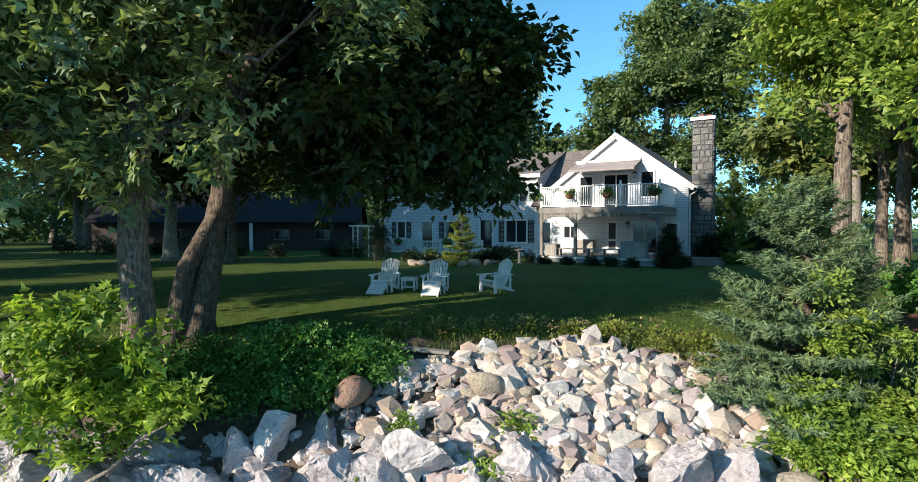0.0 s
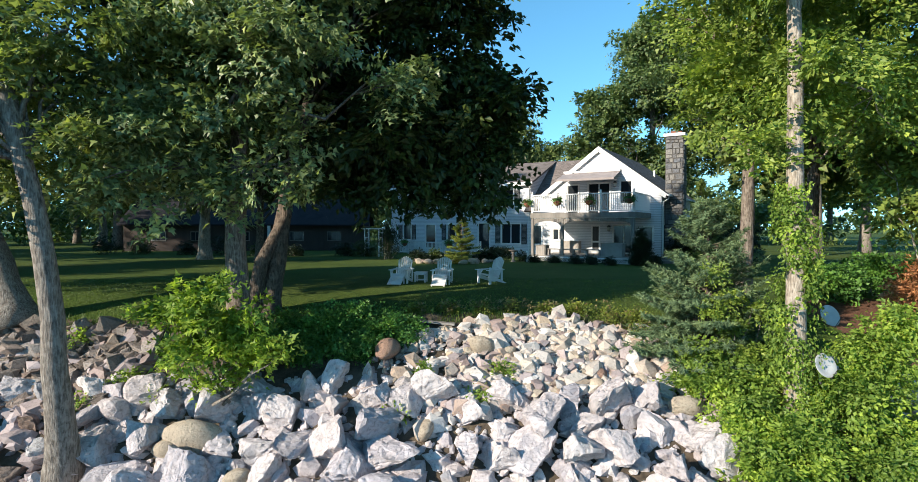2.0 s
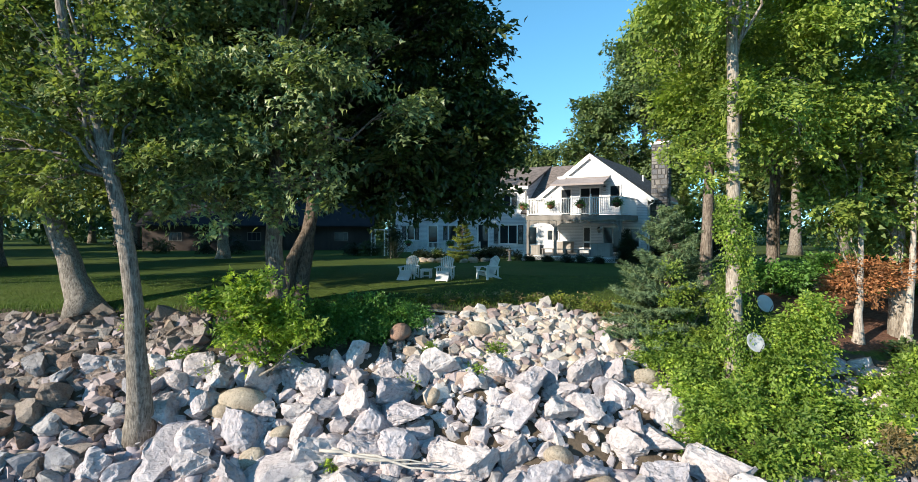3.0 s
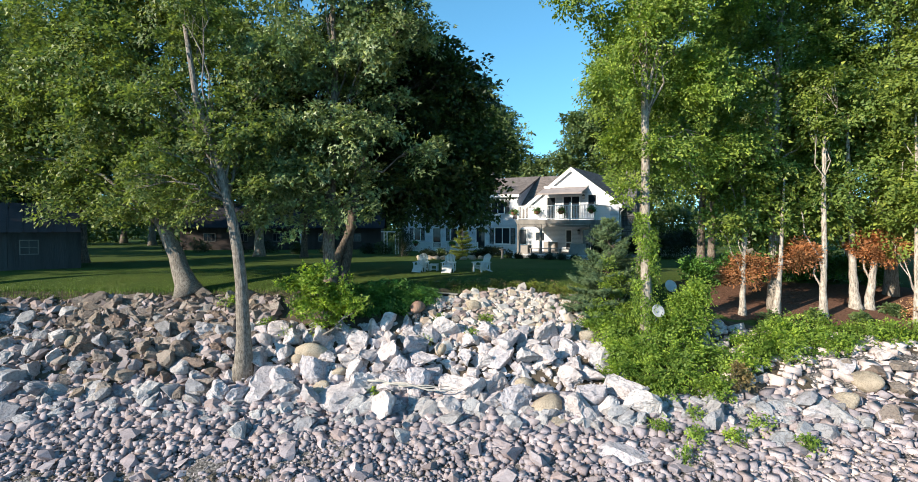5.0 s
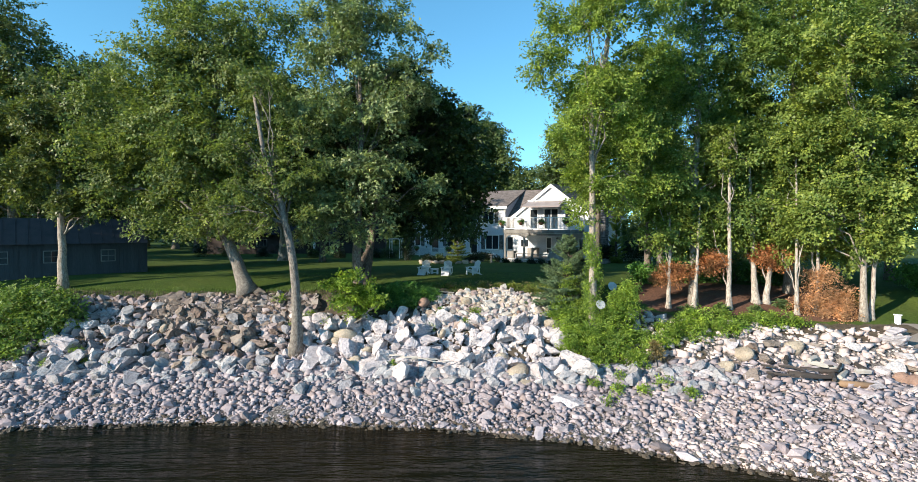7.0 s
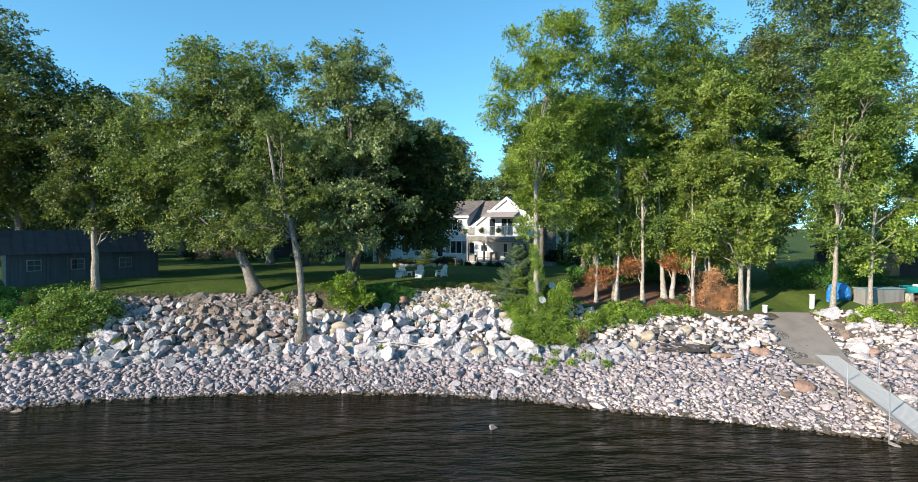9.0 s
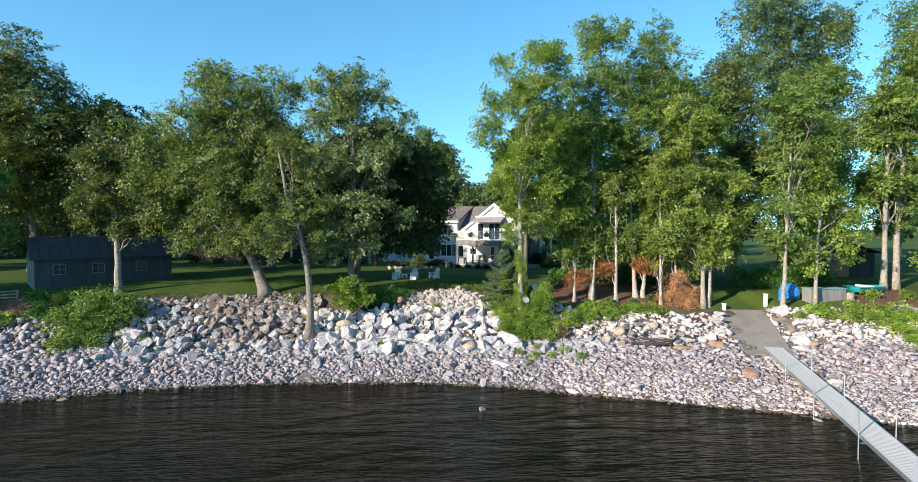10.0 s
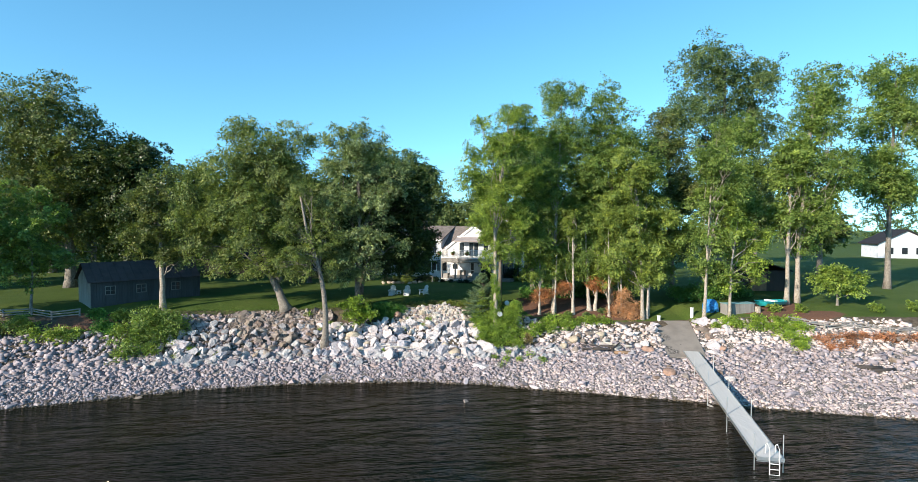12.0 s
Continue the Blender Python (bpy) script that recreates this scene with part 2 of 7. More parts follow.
M["driftwood"] = varied("driftwood", (0.42, 0.39, 0.35), 0.8, 0.25, 4.0, 30.0, 0.4)
M["mortar"] = varied("mortar", (0.11, 0.105, 0.10), 0.9, 0.3, 3.0, 30.0, 0.4)
M["rubber"] = varied("rubber", (0.03, 0.03, 0.03), 0.7, 0.3, 6.0, 40.0, 0.4)


def siding_material(name, base):
    """Lapped boards 11 cm to the course, the shade line at each lap painted in."""
    m = material(name, base, 0.55, 0, 0.3)
    co = node(m, "ShaderNodeTexCoord").outputs["Object"]
    sep = node(m, "ShaderNodeSeparateXYZ")
    link(m, co, sep.inputs[0])
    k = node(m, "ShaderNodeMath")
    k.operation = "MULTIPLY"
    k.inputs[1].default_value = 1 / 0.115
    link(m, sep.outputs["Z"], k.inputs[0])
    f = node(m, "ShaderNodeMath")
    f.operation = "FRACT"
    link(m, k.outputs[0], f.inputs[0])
    # darkens the foot of each course as the shade under the lap above
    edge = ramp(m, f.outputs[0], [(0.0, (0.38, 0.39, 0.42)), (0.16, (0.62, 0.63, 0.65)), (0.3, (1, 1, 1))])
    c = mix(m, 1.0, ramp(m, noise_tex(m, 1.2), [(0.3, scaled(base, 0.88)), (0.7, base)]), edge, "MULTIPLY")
    color(m, c)
    bump(m, f.outputs[0], 0.6, 0.02)
    return m


def shingle_material(name, base):
    m = material(name, base, 0.9, 0, 0.2)
    br = node(m, "ShaderNodeTexBrick")
    br.offset = 0.5
    for k, v in (("Scale", 1.0), ("Mortar Size", 0.012), ("Brick Width", 0.32), ("Row Height", 0.14), ("Bias", 0.0)):
        br.inputs[k].default_value = v
    br.inputs["Color1"].default_value = (*scaled(base, 0.7), 1)
    br.inputs["Color2"].default_value = (*scaled(base, 1.25), 1)
    br.inputs["Mortar"].default_value = (*scaled(base, 0.4), 1)
    co = node(m, "ShaderNodeTexCoord").outputs["UV"]
    link(m, co, br.inputs["Vector"])
    c = mix(m, 0.5, br.outputs["Color"], ramp(m, noise_tex(m, 0.8, 5.0), [(0.3, (0.6, 0.6, 0.6)), (0.7, (1, 1, 1))]), "MULTIPLY")
    color(m, c)
    bump(m, br.outputs["Fac"], -0.5, 0.015)
    return m


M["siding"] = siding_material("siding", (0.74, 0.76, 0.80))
M["shingle"] = shingle_material("shingle", (0.20, 0.17, 0.155))
M["barn_roof"].node_tree.nodes["Principled BSDF"].inputs["Specular IOR Level"].default_value = 0.1
M["glass"] = material("glass", (0.02, 0.025, 0.03), 0.05, 0, 0.3)


def ground_material():
    m = material("ground", (0.06, 0.09, 0.03), 0.95, 0, 0.15)
    z = node(m, "ShaderNodeVertexColor")
    z.layer_name = "zones"
    sep = node(m, "ShaderNodeSeparateColor")
    link(m, z.outputs[0], sep.inputs[0])
    patch = noise_tex(m, 0.25, 5.0, 0.6, world_space=True)
    blades = noise_tex(m, 14.0, 4.0, 0.7, (1, 0.5, 1), True)
    edge = noise_tex(m, 1.7, 5.0, 0.65, world_space=True)
    lawn = ramp(m, patch, [(0.25, (0.055, 0.088, 0.018)), (0.5, (0.075, 0.115, 0.024)), (0.75, (0.105, 0.135, 0.034))])
    lawn = mix(m, 0.8, lawn, ramp(m, blades, [(0.3, (0.35, 0.4, 0.3)), (0.7, (1.15, 1.15, 1.0))]), "MULTIPLY")
    soil = ramp(m, noise_tex(m, 3.0, 6.0, 0.7, world_space=True), [(0.3, (0.05, 0.04, 0.03)), (0.6, (0.12, 0.095, 0.07)), (0.75, (0.16, 0.14, 0.08))])
    mulch = ramp(m, noise_tex(m, 9.0, 6.0, 0.75, world_space=True), [(0.3, (0.07, 0.036, 0.024)), (0.6, (0.18, 0.095, 0.063)), (0.8, (0.28, 0.17, 0.115))])
    # gravel is kept dark so that gaps between the pebbles read as shadow
    gravel = ramp(m, noise_tex(m, 11.0, 6.0, 0.75, world_space=True), [(0.3, (0.08, 0.073, 0.068)), (0.5, (0.25, 0.23, 0.215)), (0.75, (0.42, 0.39, 0.365))])

    grains = node(m, "ShaderNodeTexVoronoi", Scale=13.0)
    link(m, node(m, "ShaderNodeNewGeometry").outputs["Position"], grains.inputs["Vector"])
    tone = node(m, "ShaderNodeSeparateColor")
    link(m, grains.outputs["Color"], tone.inputs[0])
    grain = ramp(m, tone.outputs["Red"], [(0.0, (0.45, 0.44, 0.45)), (0.5, (0.95, 0.93, 0.92)), (1.0, (1.45, 1.40, 1.36))])
    gravel = mix(m, 0.9, gravel, grain, "MULTIPLY")
    # shade in the seams between grains, painted by distance from each centre
    gravel = mix(m, 1.0, gravel, ramp(m, grains.outputs["Distance"], [(0.35, (1, 1, 1)), (0.75, (0.3, 0.3, 0.3))]), "MULTIPLY")

    def mask(ch):
        a = node(m, "ShaderNodeMath")
        a.operation = "ADD"
        link(m, sep.outputs[ch], a.inputs[0])
        link(m, edge, a.inputs[1])
        return ramp(m, a.outputs[0], [(0.86, (0, 0, 0)), (1.0, (1, 1, 1))])
    c = mix(m, mask("Red"), soil, lawn)
    c = mix(m, mask("Green"), c, mulch)
    c = mix(m, mask("Blue"), c, gravel)
    color(m, c)
    bump(m, blades, 0.8, 0.05)
    bump(m, edge, 0.4, 0.15)
    return m


M["ground"] = ground_material()


def water_material():
    m = material("water", (0.012, 0.014, 0.010), 0.10, 0, 0.12)
    m.node_tree.nodes["Principled BSDF"].inputs["IOR"].default_value = 1.33
    swell = noise_tex(m, 0.55, 3.0, 0.5, (0.6, 1.5, 1), True, 0.16)
    crest = noise_tex(m, 1.6, 4.0, 0.62, (0.45, 1.8, 1), True, 0.22)
    tiny = noise_tex(m, 7.0, 3.0, 0.6, (0.6, 1.3, 1), True, -0.2)
    bump(m, swell, 1.0, 0.34)
    bump(m, ramp(m, crest, [(0.40, (0, 0, 0)), (0.58, (0.35, 0.35, 0.35)), (0.70, (1, 1, 1))]), 1.0, 0.05)
    bump(m, tiny, 1.0, 0.014)
    ridge = ramp(m, noise_tex(m, 0.8, 3.0, 0.6, (0.2, 2.0, 1), True, 0.2), [(0.42, (0, 0, 0)), (0.50, (1, 1, 1)), (0.58, (0, 0, 0))])
    gusts = ramp(m, noise_tex(m, 0.14, 2.0, 0.5, (0.6, 1.5, 1), True), [(0.44, (0, 0, 0)), (0.6, (1, 1, 1))])
    bump(m, mix(m, 1.0, ridge, gusts, "MULTIPLY"), 1.0, 0.18)
    murk = ramp(m, noise_tex(m, 0.12, 3.0, 0.5, world_space=True), [(0.35, (0.005, 0.007, 0.004)), (0.7, (0.016, 0.012, 0.006))])
    color(m, murk)
    return m


M["water"] = water_material()

# ---- building blocks ----


class Shape:
    """Collects solids into one mesh."""

    def __init__(self):
        self.v, self.f = [], []

    def add(self, verts, faces):
        n = len(self.v)
        self.v += [tuple(p) for p in verts]
        self.f += [tuple(i + n for i in f) for f in faces]
        return self

    def box(self, x0, x1, y0, y1, z0, z1, m=None):
        p = [Vector((x, y, z)) for z in (z0, z1) for x, y in ((x0, y0), (x1, y0), (x1, y1), (x0, y1))]
        if m:
            p = [m @ q for q in p]
        return self.add(p, [(3, 2, 1, 0), (4, 5, 6, 7), (0, 1, 5, 4), (1, 2, 6, 5), (2, 3, 7, 6), (3, 0, 4, 7)])

    def beam(self, p, q, w, h, up=(0, 0, 1)):
        p, q = Vector(p), Vector(q)
        d = (q - p).normalized()
        s = d.cross(Vector(up))
        s = s.normalized() if s.length > 1e-5 else Vector((1, 0, 0))
        n = s.cross(d)
        c = [(-w / 2, -h / 2), (w / 2, -h / 2), (w / 2, h / 2), (-w / 2, h / 2)]
        vs = [e + s * a + n * b for e in (p, q) for a, b in c]
        return self.add(vs, [(3, 2, 1, 0), (4, 5, 6, 7), (0, 1, 5, 4), (1, 2, 6, 5), (2, 3, 7, 6), (3, 0, 4, 7)])

    def prism(self, poly, axis, lo, hi):
        """A polygon in the two other axes, drawn out along one."""
        k = len(poly)

        def at(a, b, c):
            return {"x": (c, a, b), "y": (a, c, b), "z": (a, b, c)}[axis]
        vs = [at(a, b, lo) for a, b in poly] + [at(a, b, hi) for a, b in poly]
        fs = [tuple(range(k))[::-1], tuple(range(k, 2 * k))] + [(i, (i + 1) % k, k + (i + 1) % k, k + i) for i in range(k)]
        return self.add(vs, fs)

    def tube(self, pts, radii, sides=8, caps=True):
        pts = [Vector(p) for p in pts]
        if not hasattr(radii, "__len__"):
            radii = [radii] * len(pts)
        n0 = len(self.v)
        ref = Vector((0.3, 0.9, 0.2))
        for i, p in enumerate(pts):
            d = (pts[min(i + 1, len(pts) - 1)] - pts[max(i - 1, 0)]).normalized()
            s = d.cross(ref)
            s = s.normalized() if s.length > 1e-4 else d.orthogonal().normalized()
            n = s.cross(d)
            for k in range(sides):
                a = 2 * math.pi * k / sides
                self.v.append(tuple(p + (s * math.cos(a) + n * math.sin(a)) * radii[i]))
        for i in range(len(pts) - 1):
            for k in range(sides):
                a, b = n0 + i * sides + k, n0 + i * sides + (k + 1) % sides
                self.f.append((a, b, b + sides, a + sides))
        if caps:
            self.f.append(tuple(n0 + k for k in range(sides))[::-1])
            self.f.append(tuple(n0 + (len(pts) - 1) * sides + k for k in range(sides)))
        return self

    def lathe(self, c, prof, sides=16):
        """Rings of (radius, height) about an upright axis at c."""
        n0 = len(self.v)
        for r, h in prof:
            for k in range(sides):
                a = 2 * math.pi * k / sides
                self.v.append((c[0] + r * math.cos(a), c[1] + r * math.sin(a), c[2] + h))
        for i in range(len(prof) - 1):
            for k in range(sides):
                a, b = n0 + i * sides + k, n0 + i * sides + (k + 1) % sides
                self.f.append((a, b, b + sides, a + sides))
        self.f.append(tuple(n0 + k for k in range(sides))[::-1])
        self.f.append(tuple(n0 + (len(prof) - 1) * sides + k for k in range(sides)))
        return self

    def mesh(self, name, mat, bevel=0.0, smooth=False, weld=False):
        me = bpy.data.meshes.new(name)
        me.from_pydata(self.v, [], self.f)
        bm = bmesh.new()
        bm.from_mesh(me)
        if weld:
            bmesh.ops.remove_doubles(bm, verts=bm.verts, dist=1e-4)
            seen = {}
            for f in bm.faces:
                seen.setdefault(tuple(sorted(v.index for v in f.verts)), []).append(f)
            bmesh.ops.delete(bm, geom=[f for fs in seen.values() if len(fs) > 1 for f in fs], context="FACES_ONLY")
        bmesh.ops.recalc_face_normals(bm, faces=bm.faces)
        if bevel:
            bmesh.ops.bevel(bm, geom=list(bm.edges), offset=bevel, segments=1, affect="EDGES", clamp_overlap=True)
        bm.to_mesh(me)
        bm.free()
        me.materials.append(mat)
        if smooth:
            me.shade_smooth()
        return me


def thing(name, label, category, m=None, group="", kind=""):
    ob = new(name)
    ob.empty_display_size = 0.2
    if m is not None:
        ob.matrix_basis = m
    return tagged(ob, label, category, group, kind)


def part(name, shape, mat, parent=None, label="", bevel=0.0, smooth=False):
    me = shape.mesh(name, mat, bevel, smooth) if isinstance(shape, Shape) else shape
    ob = new(name, me)
    if parent is not None:
        ob.parent = parent
    return tagged(ob, label)


def quick_mesh(name, verts, faces, mat, smooth=False):
    """A mesh from arrays of vertices and equal-sided faces."""
    verts, faces = np.asarray(verts, np.float32), np.asarray(faces, np.int32)
    k = faces.shape[1]
    me = bpy.data.meshes.new(name)
    me.vertices.add(len(verts))
    me.vertices.foreach_set("co", verts.ravel())
    me.loops.add(faces.size)
    me.loops.foreach_set("vertex_index", faces.ravel())
    me.polygons.add(len(faces))
    me.polygons.foreach_set("loop_start", np.arange(0, faces.size, k, dtype=np.int32))
    me.update(calc_edges=True)
    if smooth:
        me.shade_smooth()
    else:
        me.shade_flat()
    me.materials.append(mat)
    return me


def unit(v):
    return v / np.maximum(np.linalg.norm(v, axis=-1, keepdims=True), 1e-9)


LEAF = {"broad": np.array([(0, 0, 0), (0.33, 0.42, 0.12), (0, 1, -0.10), (-0.33, 0.42, 0.12)]),
        "tri": np.array([(0.36, 0.12, 0.06), (0, 1, -0.06), (-0.36, 0.22, 0.06)]),
        "spray": np.array([(0.20, 0.3, 0.0), (0, 1.1, 0.02), (-0.20, 0.4, 0.03)]),
        "star": np.array([(0, 0, 0), (0.46, 0.16, 0.05), (0.17, 0.44, 0.05), (0, 1.05, -0.08), (-0.17, 0.44, 0.05), (-0.46, 0.16, 0.05)]),
        "needle": np.array([(0.13, 0, 0.0), (0, 1.1, 0.02), (-0.13, 0.1, 0.03)])}


def put_leaves(name, rng, p, n, a, s, kind, mat):
    """Single leaves at p, facing n and pointing along a."""
    a = unit(a - n * (a * n).sum(1, keepdims=True))
    b = np.cross(n, a)
    base = LEAF[kind]
    v = p[:, None, :] + s[:, None, None] * (base[None, :, 0, None] * b[:, None, :] + base[None, :, 1, None] * a[:, None, :] + base[None, :, 2, None] * n[:, None, :])
    return quick_mesh(name, v.reshape(-1, 3), np.arange(len(p) * len(base)).reshape(-1, len(base)), mat)


def leaf_mesh(name, rng, lobes, clumps, per, size, mat, clump=0.55, kind="broad", droop=0.25, shell=0.55, squash=0.8, hang=0.0, bough=0):
    """A crown: tufts spread through overlapping lobes, thickest near their skins, each tuft a spray of single leaves."""
    lobes = np.array(lobes, float)
    # break the big lobes into many smaller boughs
    if bough:
        whole = lobes
        k = max(5, clumps // bough)
        w0 = lobes[:, 3] ** 1.7
        pk = np.concatenate([np.repeat(np.arange(len(lobes)), 3), rng.choice(len(lobes), k, p=w0 / w0.sum())])
        k = len(pk)
        d0 = unit(rng.normal(size=(k, 3)) + np.array([0, 0, 0.05]))
        r0 = lobes[pk, 3]
        lobes = np.concatenate([lobes[pk, :3] + d0 * (r0 * rng.uniform(0.35, 0.92, k))[:, None] * np.array([1, 1, squash]), (r0 * rng.uniform(0.28, 0.48, k))[:, None]], 1)
        lobes = np.concatenate([lobes, whole * np.array([1, 1, 1, 0.82])])
    w = lobes[:, 3] ** 1.7
    if bough:
        w[-len(whole):] *= 0.35 * w[:-len(whole)].sum() / w[-len(whole):].sum()
    pick = rng.choice(len(lobes), clumps, p=w / w.sum())
    d = unit(rng.normal(size=(clumps, 3)) + np.array([0, 0, 0.28]))
    r = (shell + (1 - shell) * rng.random(clumps)) * rng.uniform(0.75, 1.18, clumps)
    inner = rng.random(clumps) < 0.18
    r[inner] *= rng.random(inner.sum())
    c = lobes[pick, :3] + d * (r * lobes[pick, 3])[:, None] * np.array([1, 1, squash])
    # every tuft is a drooping spray: leaves set either side of its axis, in a thin layer that faces up and out
    sizes = clump * rng.uniform(0.55, 1.45, clumps)
    ci = np.repeat(np.arange(clumps), per)
    k = clumps * per
    axis = unit(d * np.array([1, 1, 0.4]) + rng.normal(size=d.shape) * 0.5 + np.array([0, 0, 0.05 - hang]))
    face = unit(d * 0.55 + rng.normal(size=d.shape) * 0.35 + np.array([0, 0, 0.75]))
    side = unit(np.cross(face, axis))
    face = np.cross(axis, side)
    u = rng.uniform(-0.6, 0.8, k)
    w2 = rng.normal(size=k) * 0.38 * (1.1 - 0.5 * u)
    off = axis[ci] * u[:, None] + side[ci] * w2[:, None] + face[ci] * (rng.normal(size=k) * 0.11)[:, None]
    off[:, 2] -= 0.22 * np.clip(u, 0, 1) ** 2
    p = c[ci] + off * sizes[ci][:, None]
    n = unit(face[ci] + rng.normal(size=p.shape) * 0.38)
    a = unit(axis[ci] * 0.7 + side[ci] * np.sign(w2)[:, None] * 0.7 + rng.normal(size=p.shape) * 0.35 + np.array([0, 0, -droop]))
    s = size * rng.uniform(0.65, 1.35, len(p))
    return put_leaves(name, rng, p, n, a, s, kind, mat), c


def tree(name, label, seed, path, radius, lobes, leaves, bark, clumps=700, per=26, size=0.2, clump=0.7, kind="tri", limbs=14, group="", low_limb=0.3, second=None, ivy=None, squash=0.9, droop=0.35, hang=0.2, sides=10, flare=1.5):
    """A trunk along a path with a flared foot, limbs that fork out to the crown, and the crown's leaves."""
    rng = np.random.default_rng(seed)
    base = Vector(path[0])
    t = thing(name, label, "tree", pose(*base), group)
    rel = np.array([Vector(p) - base for p in path])
    k = 14
    s = np.linspace(0, len(rel) - 1, k)
    pts = np.stack([np.interp(s, np.arange(len(rel)), rel[:, i]) for i in range(3)], 1)
    pts[1:-1, :2] += rng.normal(size=(k - 2, 2)) * radius * 0.07
    u = np.linspace(0, 1, k)
    rad = radius * (1 - 0.72 * u ** 1.1) * (1 + (flare - 1) * np.exp(-u * 16))
    sh = Shape().tube(pts, list(rad), sides)
    part("trunk", sh, bark, t, smooth=True)
    lob = np.array([(x - base.x, y - base.y, z - base.z, r) for x, y, z, r in lobes])
    crown, cl = leaf_mesh("crown", rng, lob, int(clumps * 0.72), int(per * 1.45), size * 1.06, leaves, clump * 0.95, kind, droop, squash=squash, hang=hang, bough=9)
    part("crown", crown, leaves, t)
    ends = cl[rng.choice(len(cl), min(limbs, len(cl)), replace=False)]
    for e in ends:
        br = Shape()
        low = np.clip((e[2] - rel[0, 2]) / max(0.1, rel[-1, 2]) * 0.72, low_limb, 0.97)
        st = np.array([np.interp(low * (k - 1), np.arange(k), pts[:, i]) for i in range(3)])
        r0 = np.interp(low, u, rad) * 0.32
        w = np.linspace(0, 1, 7)[:, None]
        mid = st + (e - st) * w + np.array([0, 0, 1]) * (np.linalg.norm(e - st) * 0.12 * np.sin(w * math.pi)) + rng.normal(size=(7, 3)) * 0.09 * np.sin(w * math.pi) * np.linalg.norm(e - st) * 0.5
        br.tube(mid, list(np.linspace(r0, 0.012, 7)), 6)
        near = cl[np.argsort(((cl - e) ** 2).sum(1))[1:9:2]]
        for q in near:
            w2 = np.linspace(0, 1, 4)[:, None]
            br.tube(mid[4] + (q - mid[4]) * w2 + rng.normal(size=(4, 3)) * 0.05 * np.sin(w2 * math.pi), [r0 * 0.3, r0 * 0.2, 0.012, 0.006], 4)
        part("limb", br, bark, t, smooth=True)
    for path2, rad2 in second or ():
        q = np.array([Vector(p) - base for p in path2])
        s2 = np.linspace(0, len(q) - 1, 10)
        pq = np.stack([np.interp(s2, np.arange(len(q)), q[:, i]) for i in range(3)], 1)
        part("trunk", Shape().tube(pq, list(np.linspace(rad2 * 1.25, rad2 * 0.6, 10)), sides), bark, t, smooth=True)
    if ivy:
        mat2, lo, hi, count = ivy
        h = rng.uniform(lo, hi, count) ** 1.0
        zz = pts[:, 2]
        cx, cyy = np.interp(h, zz, pts[:, 0]), np.interp(h, zz, pts[:, 1])
        rr_ = np.interp(h, zz, rad) + rng.random(count) ** 1.6 * 0.42 * np.interp(h, [lo, hi], [1.3, 0.7])
        an = rng.uniform(0, 6.283, count)
        out = np.stack([np.cos(an), np.sin(an), np.zeros(count)], 1)
        p = np.stack([cx, cyy, h], 1) + out * rr_[:, None]
        keep = np.sin(h * 2.1 + an) + 0.6 * np.sin(h * 5.3 - an * 2) + rng.normal(size=count) * 0.3 > -0.25
        p, out = p[keep], out[keep]
        part("ivy", put_leaves("ivy", rng, p, unit(out * 0.7 + rng.normal(size=p.shape) * 0.6 + np.array([0, 0, 0.5])), rng.normal(size=p.shape) * 0.5 + np.array([0, 0, -1]), rng.uniform(0.06, 0.12, len(p)), "broad", mat2), None, t, "leafy ivy climbing the trunk")
    return t


